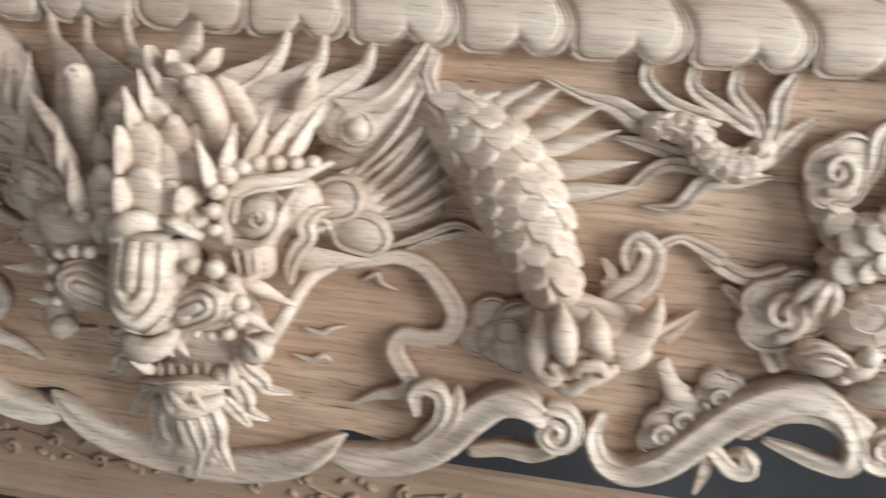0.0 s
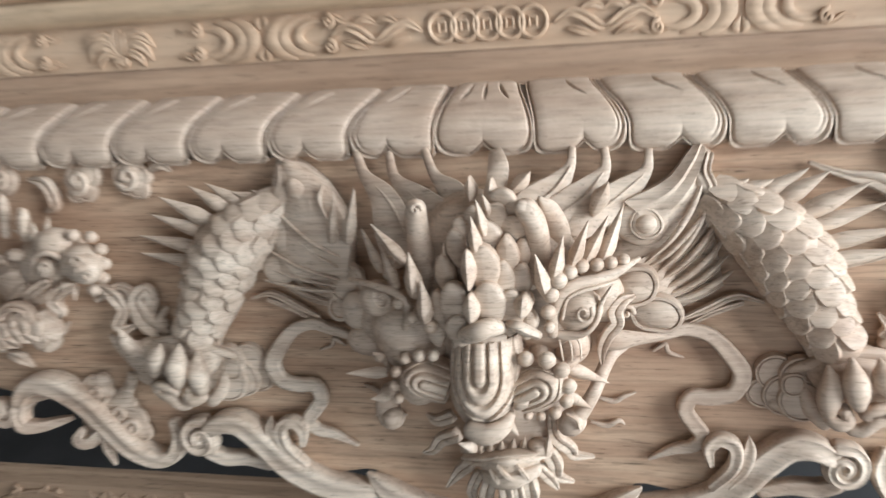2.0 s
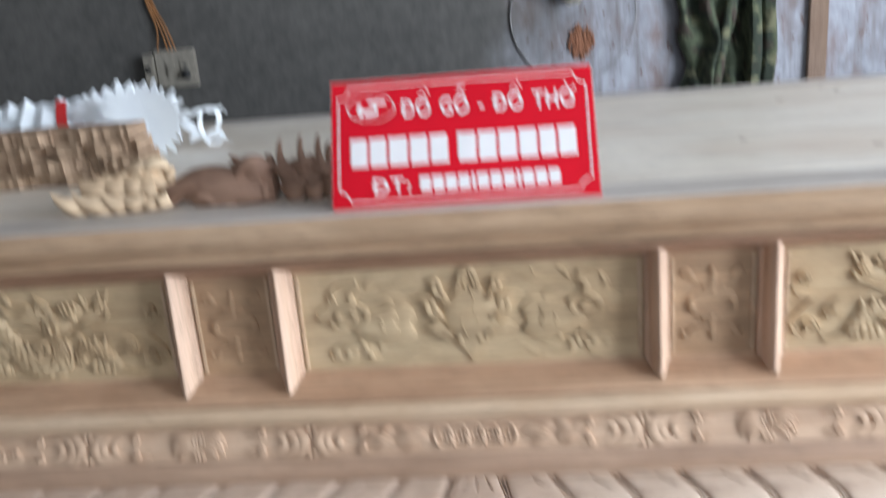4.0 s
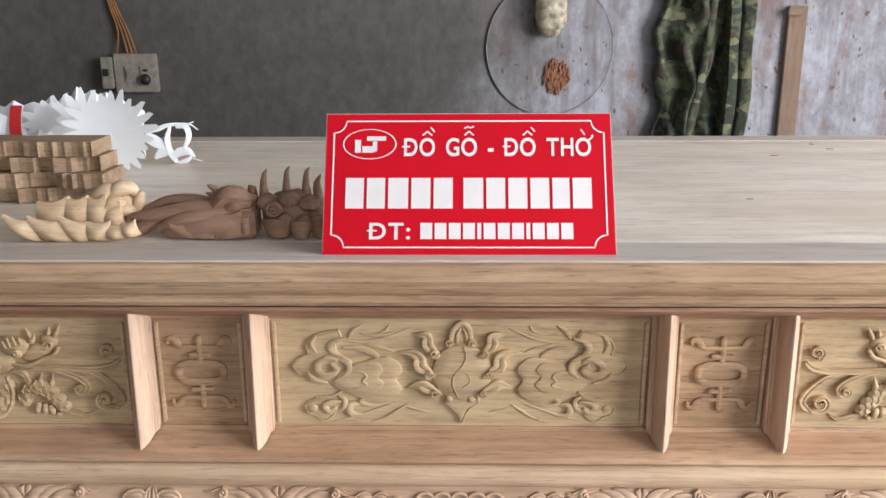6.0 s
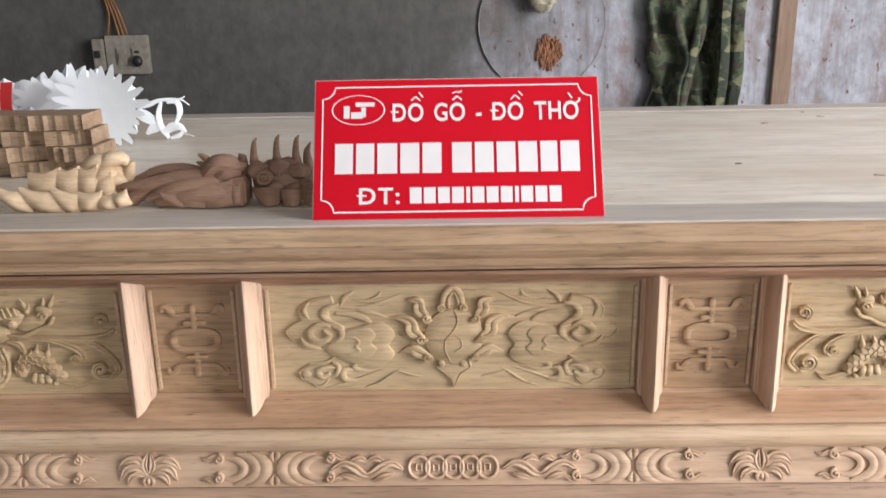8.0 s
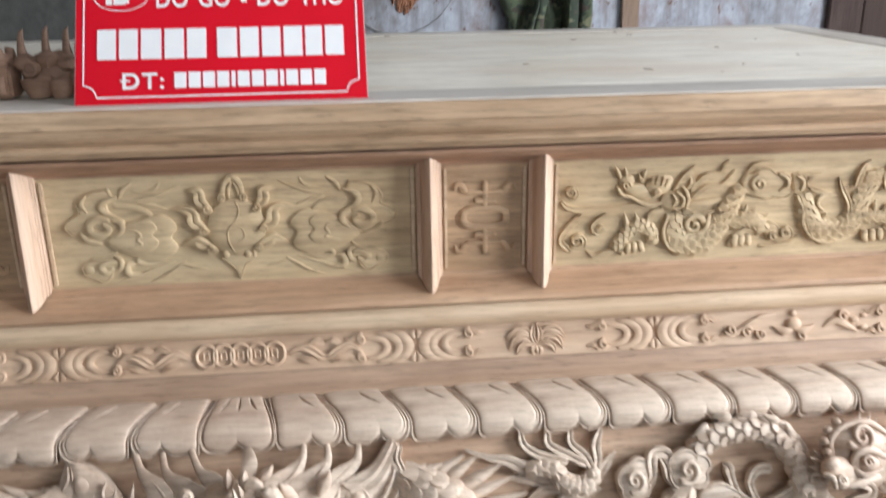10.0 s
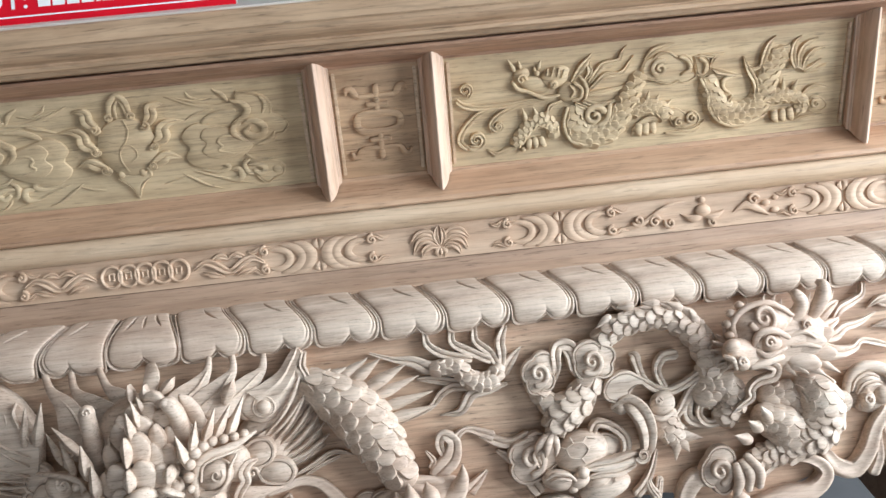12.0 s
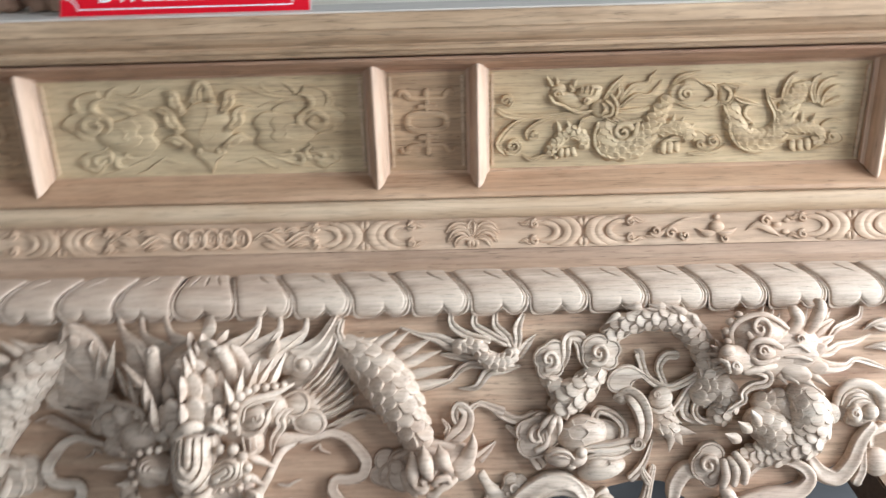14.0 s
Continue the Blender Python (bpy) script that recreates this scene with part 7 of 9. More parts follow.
    r.scaly([(675, 1067, 2, 12.2, 4), (675, 1044, 3, 16.6, 4.8), (684, 1025, 3, 18.6, 5.2), (708, 1021, 3, 18.6, 5.2), (729, 1028, 3, 17.9, 5), (746, 1049, 3, 16, 4.6), (758, 1073, 3, 14.1, 4.2), (769, 1093, 2, 11.5, 3.6), (778, 1107, 1, 7.7, 2.8)], size=12, spread=140, thick=0.10)
    r.name = "belly_edge"
    r.limb([(663, 1068, 4, 2.6, 3.2), (657, 1044, 5, 2.9, 3.5), (666, 1018, 5, 2.9, 3.5), (686, 1008, 5, 2.9, 3.5), (716, 1007, 4, 2.6, 3.2), (741, 1012, 3, 1.6, 2.6)])
    r.limb([(667, 1064, 6, 1, 1.6), (662, 1044, 7, 1, 1.6), (670, 1023, 7, 1, 1.6), (687, 1014, 7, 1, 1.6), (716, 1013, 6, 1, 1.6)])
    r.name = "curl"
    r.spiral(705, 1052, 6, 16.6, 20, 1.3, 4.5, 3.8)
    r.limb([(729, 1066, 5, 3.8, 3.5), (725, 1045, 6, 4.5, 3.5), (712, 1036, 6, 4.5, 3.5)])
    r.limb([(737, 1065, 5, 1.9, 2.6), (732, 1047, 6, 2.6, 2.9), (726, 1036, 5, 1.6, 2.6)])
    r.name = "front_leg"
    r.scaly([(642, 1026, 4, 7, 2.8), (638, 1043, 5, 9.6, 3.4), (620, 1053, 6, 9.6, 3.4), (602, 1045, 5, 8.6, 3.2), (588, 1028, 5, 8.6, 3.2), (582, 1018, 4, 6.4, 2.5)], size=9, spread=150, thick=0.10)
    r.ball(598, 1038, 7, 5.8, 4.5, 3.2, 60)
    r.ball(592, 1030, 7, 5.8, 4.5, 3.2, 60)
    r.ball(636, 1041, 8, 7.7, 5.8, 3.2, 100)
    r.spike(600, 1051, 4, 594, 1075, 4, 4.8, 3.5)
    r.spike(617, 1056, 4, 611, 1075, 4, 4.8, 3.5)
    r.spike(627, 1056, 4, 639, 1073, 4, 4.5, 3.5)
    r.name = "claw"
    r.limb([(603, 1023, 4, 4.8, 3.8), (601, 1014, 5, 4.5, 3.8), (599, 1010, 3, 1.6, 1.9)])
    r.limb([(612, 1024, 4, 4.8, 3.8), (612, 1015, 5, 4.5, 3.8), (610, 1010, 3, 1.6, 1.9)])
    r.limb([(621, 1025, 4, 4.8, 3.8), (624, 1016, 5, 4.5, 3.8), (629, 1012, 3, 1.6, 1.9)])
    r.ball(593, 1010, 4, 4.5, 4.2, 3.8, 0)
    r.name = "flame"
    r.limb([(585, 1016, 3, 2.9, 2.9), (568, 1011, 3, 4.2, 2.9), (551, 1007, 3, 3.5, 2.6), (538, 1015, 1, 1, 1.6)], groove=.4)
    r.name = "cloud"
    r.plate([(777, 1116), (783, 1129), (796, 1131), (805, 1138), (822, 1138), (835, 1130), (849, 1131), (859, 1120), (857, 1105), (865, 1096), (850, 1088), (836, 1091), (826, 1087), (808, 1091), (796, 1096), (781, 1102)], 0, 5, 2.4)
    r.spiral(806, 1114, 5, 13.4, 60, 1.6, 3.5, 3.2)
    r.limb([(837, 1129, 5, 2.6, 2.6), (850, 1121, 6, 2.9, 2.9), (852, 1109, 6, 2.9, 2.9), (841, 1102, 5, 2.2, 2.6)])
    r.plate([(860, 1127), (876, 1128), (886, 1117), (887, 1103), (878, 1094), (866, 1097), (861, 1111)], 0, 4, 2)
    r.limb([(868, 1123, 4, 2.2, 2.6), (878, 1115, 5, 2.6, 2.6), (876, 1102, 4, 2.2, 2.6)])
    r.limb([(784, 1130, 2, 1.3, 1.9), (795, 1141, 3, 4.8, 3.2), (810, 1146, 3, 4.2, 2.9), (829, 1150, 1, 1, 1.6)], groove=.4)
    r.limb([(869, 1128, 2, 1.6, 2.2), (890, 1125, 2, 3.2, 2.6), (908, 1127, 1, 0.6, 1.3)], groove=.4)
    r.name = "back_body"
    r.scaly([(882, 1091, 2, 10.9, 3.6), (889, 1069, 3, 14.1, 4.2), (898, 1047, 3, 16, 4.6), (919, 1031, 3, 17.3, 5), (947, 1031, 3, 17.3, 5), (964, 1043, 3, 16.6, 4.8), (974, 1066, 3, 16, 4.6), (979, 1092, 3, 15.4, 4.2), (992, 1111, 2, 13.4, 3.8), (1010, 1121, 1, 9, 2.8)], size=11, spread=140, thick=0.10)
    r.name = "belly_edge"
    r.limb([(871, 1091, 4, 2.6, 3.2), (883, 1065, 5, 2.9, 3.5), (885, 1044, 5, 2.9, 3.5), (904, 1021, 5, 2.9, 3.5), (932, 1012, 5, 2.9, 3.5), (962, 1019, 4, 2.6, 3.2), (981, 1026, 2, 1.3, 1.9)])
    r.limb([(876, 1091, 6, 1, 1.6), (888, 1065, 7, 1, 1.6), (891, 1046, 7, 1, 1.6), (906, 1027, 7, 1, 1.6), (930, 1019, 7, 1, 1.6), (958, 1025, 6, 1, 1.6)])
    r.name = "back_fin"
    r.limb([(938, 1118, 2, 1, 1.6), (946, 1098, 3, 4.2, 3.2), (958, 1077, 4, 4.5, 3.5), (959, 1056, 4, 4.5, 3.5), (946, 1040, 4, 4.5, 3.5), (928, 1039, 4, 3.8, 3.2), (918, 1050, 3, 3.2, 2.9), (923, 1060, 3, 1.9, 2.6)], groove=.4)
    r.limb([(943, 1105, 3, 1.9, 2.6), (956, 1099, 3, 3.2, 2.6), (969, 1105, 3, 2.2, 2.6)], groove=.4)
    r.limb([(966, 1101, 3, 3.2, 2.9), (970, 1120, 4, 5.4, 3.5), (977, 1135, 3, 4.2, 2.9), (987, 1145, 1, 1, 1.6)], groove=.4)
    r.limb([(983, 1124, 3, 2.6, 2.6), (996, 1125, 3, 3.5, 2.6), (1012, 1130, 2, 1, 1.6)], groove=.4)
    r.limb([(887, 1114, 3, 1.9, 2.6), (892, 1122, 3, 2.9, 2.6), (907, 1127, 1, 1, 1.6)], groove=.4)
    r.limb([(890, 1105, 3, 1.9, 2.6), (900, 1100, 3, 4.2, 2.9), (918, 1095, 3, 3.2, 2.6), (938, 1089, 1, 1, 1.6)], groove=.4)
    r.limb([(919, 1065, 2, 1.3, 1.9), (908, 1074, 3, 2.9, 2.9), (908, 1086, 3, 3.2, 2.9), (922, 1091, 2, 1.3, 1.9)])
    r.name = "tail_flame"
    r.limb([(1020, 1095, 3, 3.2, 2.9), (1014, 1113, 4, 5.1, 3.5), (1017, 1131, 3, 4.2, 2.9), (1027, 1141, 1, 1, 1.6)], groove=.4)
    r.limb([(1026, 1096, 3, 3.2, 2.9), (1026, 1116, 4, 4.8, 3.2), (1036, 1129, 3, 4.2, 2.9), (1054, 1136, 1, 1.3, 1.9)], groove=.4)
    r.limb([(1033, 1092, 3, 3.2, 2.9), (1039, 1109, 4, 4.8, 3.2), (1052, 1119, 3, 3.5, 2.9), (1066, 1120, 1, 1, 1.6)], groove=.4)
    r.limb([(1036, 1088, 3, 3.2, 2.9), (1049, 1094, 4, 4.2, 3.2), (1061, 1103, 2, 1.3, 1.9)], groove=.4)
    r.limb([(1009, 1095, 2, 1.3, 1.9), (1025, 1097, 3, 3.5, 2.9), (1040, 1086, 2, 1.6, 2.2)], groove=.4)
    r.limb([(1047, 1087, 2, 1.6, 2.2), (1059, 1089, 3, 3.2, 2.9), (1071, 1095, 1, 1, 1.6)], groove=.4)
    r.name = "hind_leg"
    r.scaly([(970, 1052, 3, 9, 3.2), (991, 1052, 5, 9.9, 3.4), (1012, 1051, 5, 9.3, 3.2), (1033, 1044, 4, 7, 2.5), (1040, 1032, 4, 6.4, 2.5), (1025, 1024, 4, 6.4, 2.5)], size=9, spread=150, thick=0.10)
    r.ball(1014, 1053, 7, 7, 5.1, 3.2, 0)
    r.spike(991, 1057, 4, 988, 1069, 4, 4.2, 3.2)
    r.spike(1003, 1059, 4, 1003, 1081, 4, 4.2, 3.2)
    r.spike(1019, 1059, 4, 1026, 1076, 4, 4.2, 3.2)
    r.name = "claw"
    r.limb([(991, 1028, 4, 5.4, 3.8), (993, 1017, 5, 5.1, 3.8), (999, 1011, 3, 1.9, 1.9)])
    r.limb([(1004, 1028, 4, 5.4, 3.8), (1006, 1017, 5, 5.1, 3.8), (1012, 1012, 3, 1.9, 1.9)])
    r.limb([(1016, 1029, 4, 5.4, 3.8), (1019, 1018, 5, 5.1, 3.8), (1024, 1013, 3, 1.9, 1.9)])
    r.name = "small_cloud"
    r.limb([(1036, 1051, 2, 1.3, 1.9), (1047, 1060, 3, 4.2, 2.9), (1064, 1062, 3, 3.2, 2.9), (1078, 1057, 1, 1, 1.6)], groove=.4)
    r.plate([(1043, 1039), (1054, 1046), (1070, 1042), (1079, 1029), (1070, 1021), (1056, 1020), (1045, 1027)], 0, 4, 2)
    r.spiral(1058, 1034, 4, 7.7, 60, 1.3, 2.6, 2.9)
    r.limb([(1025, 1011, 2, 1.3, 1.9), (1046, 1014, 3, 3.5, 2.9), (1072, 1015, 1, 1, 1.6)], groove=.4)
    r.name = "middle_leg"
    r.scaly([(762, 1058, 3, 8.3, 2.8), (771, 1053, 4, 10.2, 3.2), (790, 1057, 5, 11.5, 3.4), (810, 1049, 5, 11.5, 3.4), (819, 1037, 5, 10.2, 3.2)], size=9, spread=150, thick=0.10)
    r.ball(814, 1041, 7, 9.6, 8.3, 3.8, 40)
    r.spike(773, 1062, 4, 774, 1076, 4, 4.2, 3.2)
    r.spike(786, 1061, 4, 791, 1082, 4, 4.5, 3.5)
    r.spike(799, 1058, 4, 807, 1076, 4, 4.5, 3.5)
    r.spike(814, 1052, 4, 827, 1065, 4, 4.5, 3.5)
    r.limb([(767, 1014, 3, 2.2, 1.4), (770, 1026, 4, 2.9, 1.6), (789, 1037, 5, 4.2, 1.8), (807, 1038, 5, 4.5, 1.8)])
    r.name = "claw"
    r.limb([(775, 1029, 4, 5.8, 3.8), (775, 1019, 5, 5.4, 3.8), (779, 1012, 3, 1.9, 1.9)])
    r.limb([(786, 1029, 4, 5.8, 3.8), (786, 1019, 5, 5.4, 3.8), (790, 1013, 3, 1.9, 1.9)])
    r.limb([(796, 1029, 4, 5.4, 3.8), (798, 1020, 5, 5.1, 3.8), (801, 1014, 3, 1.9, 1.9)])
    r.name = "small_cloud"
    r.plate([(820, 1050), (835, 1050), (851, 1041), (863, 1043), (873, 1032), (870, 1020), (855, 1015), (842, 1017), (830, 1021), (823, 1035)], 0, 4.5, 2.2)
    r.spiral(859, 1032, 5, 9.0, 100, 1.3, 2.6, 2.9)
    r.spiral(838, 1027, 5, 7.0, 60, 1.3, 2.2, 2.6)
    r.limb([(819, 1011, 2, 1.3, 1.9), (841, 1010, 3, 3.8, 2.6), (865, 1012, 3, 3.8, 2.6), (883, 1026, 1, 1, 1.6)], groove=.4)


for s in (1, -1):
    r = Relief(on_panel, s, (0, -1, 0), (0, 0, 1))
    carve_panel_dragon(r)
    r.done("panel_dragon", "low-relief dragon coiling among clouds", PANEL, table)


# longevity emblems in the four narrow panels
def emblem(r, x):
    r.name = "emblem_ring"
    ring = []
    for a in np.linspace(0, 2 * math.pi, 29):
        c, s_ = math.cos(a), math.sin(a)
        k = (abs(c) ** 3.0 + abs(s_) ** 3.0) ** (-1 / 3.0)
        ring.append((x + 33 * c * k, 1077 + 14.5 * s_ * k, 1.5, 5.2, 4.4))
    r.limb(ring, 10, 2)
    for k in (1, -1):
        r.name = "emblem_stroke"
        r.limb([(x, 1077 + k * 18, 1.6, 4.2, 4.0), (x, 1077 + k * 54, 1.6, 4.2, 4.0)], 10)
        r.limb([(x - 14, 1077 + k * 27, 1.6, 3.8, 3.8), (x + 14, 1077 + k * 27, 1.6, 3.8, 3.8)], 10)
        r.limb([(x - 26, 1077 + k * 40, 1.6, 3.4, 3.6), (x + 26, 1077 + k * 40, 1.6, 3.4, 3.6)], 10)
        for q in (1, -1):
            r.name = "emblem_curl"
            r.limb([(x + q * 25, 1077 + k * 40, 1.6, 2.8, 3), (x + q * 31, 1077 + k * 44, 1.6, 4.4, 3.6), (x + q * 36, 1077 + k * 52, 1.6, 4.4, 3.6), (x + q * 43, 1077 + k * 52, 1.6, 3.8, 3.4), (x + q * 45, 1077 + k * 46, 1.6, 2.4, 3)], 10, 3)


for x in (0.376, 1.212):
    for s in (1, -1):
        r = Relief(on_panel, s, (0, -1, 0), (0, 0, 1))
        emblem(r, x * 1000)
        r.done("longevity_emblem", "low carved longevity emblem", EMBLEMWOOD, table)


# running ornament on the band
def on_band(x, z, h):
    return np.array([x, 0.0025 + (z - 0.893) * 0.38 - 0.934 * h, z + 0.356 * h])


BAND_UP, BAND_RISE = (0, -0.934, 0.356), (0, 0.356, 0.934)


def wave_motif(r, x):
    """Two sets of nested crescents back to back, swelling in the middle and cut off by the band's edges."""
    for q in (1, -1):
        for end, deep, tall, top, fat in ((66, 22, 14, 118, 4.2), (62, 37, 20, 84, 6.0), (55, 43, 24, 68, 7.6)):
            r.name = "wave"
            pts = []
            for a in np.linspace(-top, top, 11):
                k = 1 - abs(a / top) ** 2.2
                pts.append((x + q * (end - deep * math.cos(radians(a))), 893 + tall * math.sin(radians(a)), 0.2, 1.6 + fat * k, 2.2 + 0.46 * fat * k))
            r.limb(pts, 10, 2, 0.0)
        for k in (1, -1):
            r.name = "wave_curl"
            r.spiral(x + q * 82, 893 + k * 13, 2, 7, 90, 1.3, 2.8, 3.4)
            r.limb([(x + q * 70, 893 + k * 17, 0, 1, 2), (x + q * 88, 893 + k * 18, 1, 3, 3), (x + q * 98, 893 + k * 13, 1, 3.6, 3), (x + q * 108, 893 + k * 16, 0, 1, 2)], 10, 3, 0.3)
        for k in (1, -1):
            r.limb([(x + q * 2, 893 + k * 22, 0, 1, 2), (x + q * 5, 893 + k * 17, 1, 4.5, 3), (x + q * 1, 893 + k * 9, 0, 1, 2)], 8, 3)


def flower_motif(r, x):
    """An opened lotus: two slender middle petals, drooping petals to both sides and a small bud below."""
    for q in (1, -1):
        r.name = "petal"
        r.limb([(x + q * 1, 886, 1, 2, 2.5), (x + q * 6, 897, 2.5, 4.6, 3.4), (x + q * 5, 907, 2.5, 3.6, 3), (x + q * 2, 914, 1, 0.8, 1.4)], 10, 4, 0.3)
        r.limb([(x + q * 4, 893, 1, 2.4, 2.6), (x + q * 16, 906, 2.5, 5.4, 3.6), (x + q * 33, 905, 2.5, 5.6, 3.6), (x + q * 46, 893, 0.5, 0.8, 1.4)], 10, 4, 0.3)
        r.limb([(x + q * 5, 888, 1, 2.4, 2.6), (x + q * 18, 896, 2.5, 5.6, 3.6), (x + q * 33, 893, 2.5, 5.4, 3.6), (x + q * 42, 878, 0.5, 0.8, 1.4)], 10, 4, 0.3)
        r.limb([(x + q * 4, 884, 1, 2, 2.4), (x + q * 15, 887, 2.5, 4.6, 3.4), (x + q * 26, 882, 2.5, 4.4, 3.2), (x + q * 30, 872, 0.5, 0.8, 1.4)], 10, 4, 0.3)
        r.limb([(x + q * 1, 884, 1, 2, 2.4), (x + q * 7, 878, 2, 3.4, 3), (x + q * 5, 871, 0.5, 0.8, 1.4)], 10, 4)
    r.name = "bud"
    r.ball(x, 878, 2, 3.4, 6, 3.4)


def coin_motif(r, x):
    r.name = "coin_edge"
    r.limb([(x + 15 * math.cos(a), 893 + 15 * math.sin(a), 1, 2.6, 4) for a in np.linspace(0, 2 * math.pi, 17)], 8, 2)
    r.name = "coin_hole"
    r.limb([(x + 5.5 * math.cos(a), 893 + 6.5 * math.sin(a), 1, 1.8, 3) for a in np.linspace(math.pi / 4, 2.25 * math.pi, 5)], 6, 1)


def ribbon_motif(r, x, q):
    """Flame-like tongues trailing from the coins."""
    r.name = "ribbon"
    r.limb([(x - q * 30, 891, 1, 2, 3), (x - q * 14, 899, 2, 5, 4), (x + q * 2, 894, 2, 6, 5), (x + q * 18, 884, 2, 5, 4), (x + q * 34, 886, 1, 1, 2)], 8, 4, 0.35)
    r.limb([(x - q * 16, 884, 1, 2, 3), (x - q * 2, 881, 2, 5, 4), (x + q * 12, 876, 1, 1, 2)], 8, 4, 0.35)
    r.limb([(x - q * 4, 900, 1, 2, 3), (x + q * 10, 906, 2, 5, 4), (x + q * 24, 900, 1, 1, 2)], 8, 4, 0.35)


def vine_motif(r, x):
    """Peach, leaves and tendrils."""
    r.name = "tendril"
    r.limb([(x - 90, 882, 1, 1, 2), (x - 66, 884, 2, 4, 4), (x - 44, 896, 2, 3, 3), (x - 18, 908, 2, 3, 3), (x + 6, 910, 1, 1, 2)], 8, 4)
    r.spiral(x - 70, 890, 2, 9, 200, 1.3, 3, 4)
    r.spiral(x - 44, 886, 2, 9, 30, 1.3, 3, 4)
    r.spiral(x - 20, 882, 2, 8, 160, 1.2, 3, 4)
    r.name = "fruit"
    r.ball(x + 34, 894, 2, 13, 11, 6)
    r.ball(x + 34, 910, 2, 6, 5, 4)
    for q in (1, -1):
        r.limb([(x + 34, 888, 1, 3, 4), (x + 34 + q * 16, 884, 2, 6, 5), (x + 34 + q * 34, 892, 1, 1, 2)], 8, 4)
    r.spiral(x + 48, 876, 2, 7, 100, 1.2, 2.5, 3)
    r.name = "leaf"
    r.limb([(x + 84, 888, 1, 1, 2), (x + 104, 896, 2, 6, 4), (x + 122, 888, 2, 5, 4), (x + 140, 878, 1, 1, 2)], 8, 4)
    r.spiral(x + 116, 902, 2, 9, 20, 1.2, 3, 4)
    r.ball(x + 136, 896, 1, 8, 5, 4)
    r.ball(x + 150, 884, 1, 8, 5, 4)
    r.ball(x + 152, 902, 1, 6, 4, 3)


r = Relief(on_band, 1, BAND_UP, BAND_RISE)
for k in range(-2, 3):
    coin_motif(r, k * 25)
r.done("coin_row", "row of five carved coins", BANDWOOD, table)
for s in (1, -1):
    for fn, x, nm in ((wave_motif, 263, "wave_ornament"), (flower_motif, 449, "flower_ornament"), (wave_motif, 637, "wave_ornament"), (vine_motif, 830, "vine_ornament"), (wave_motif, 1092, "wave_ornament"), (flower_motif, 1255, "flower_ornament")):
        r = Relief(on_band, s, BAND_UP, BAND_RISE)
        fn(r, x)
        r.done(nm, "", BANDWOOD, table)
    r = Relief(on_band, s, BAND_UP, BAND_RISE)
    ribbon_motif(r, 104, 1)
    ribbon_motif(r, 148, -1)
    r.done("ribbon_ornament", "", BANDWOOD, table)


# vines and fretwork on the plinth
def on_plinth(x, z, h):
    return np.array([x, -0.229 + (z - 0.319) * 0.37 - 0.938 * h, z + 0.347 * h])


for s in (1, -1):
    for x0, x1 in ((10, 420), (640, 1060)):
        r = Relief(on_plinth, s, (0, -0.938, 0.347), (0, 0.347, 0.938))
        xs = np.linspace(x0, x1, 15)
        r.limb([(x, 316 + 11 * math.sin((x - x0) / 31), 1, 2.6, 4) for x in xs], 8, 4)
        for k in range(7):
            x = x0 + 30 + k * 57
            up = 1 if k % 2 else -1
            r.name = "vine_leaf"
            r.spiral(x, 316 + up * 8, 2, 9, 90 * up, 1.2, 2.6, 4, up)
            r.ball(x + 18, 316 - up * 10, 1, 8, 4, 5, 30 * up)
            r.ball(x - 14, 316 - up * 12, 1, 6, 3.5, 5, -40 * up)
            r.ball(x + 6, 316 - up * 15, 1, 5, 3, 4, 80)
        r.done("vine_carving", "", PLINTH, table)
    r = Relief(on_plinth, s, (0, -0.938, 0.347), (0, 0.347, 0.938))
    r.limb([(455, 336, 1, 2.5, 3), (448, 318, 1, 2.5, 3), (455, 302, 1, 2.5, 3)], 8, 4)
    for k in range(9):
        x = 468 + k * 17
        d = 1 if k % 2 else -1
        for j in range(4):
            r.name = "fret_line"
            r.limb([(x - 7 + j * 3.4, 331 - (j * 2 if d > 0 else 6 - j * 2), 1, 1.1, 2.5), (x - 7 + j * 3.4 + d * 7, 312 - (j * 2 if d > 0 else 6 - j * 2), 1, 1.1, 2.5)], 6, 2)
    r.done("fretwork", "", PLINTH, table)

# ---- on the table ----
SIGNRED = plain("sign_red", (0.60, 0.006, 0.018), 0.5, 0, 0.06, 8, 0.02)
SIGNRED.node_tree.nodes["Principled BSDF"].inputs["Specular IOR Level"].default_value = 0.15
SIGNWHITE = plain("sign_white", (0.82, 0.79, 0.78), 0.45, 0, 0.03, 30, 0.0)
SIGNEDGE = plain("sign_board", (0.50, 0.47, 0.44), 0.6, 0, 0.1, 30, 0.05)


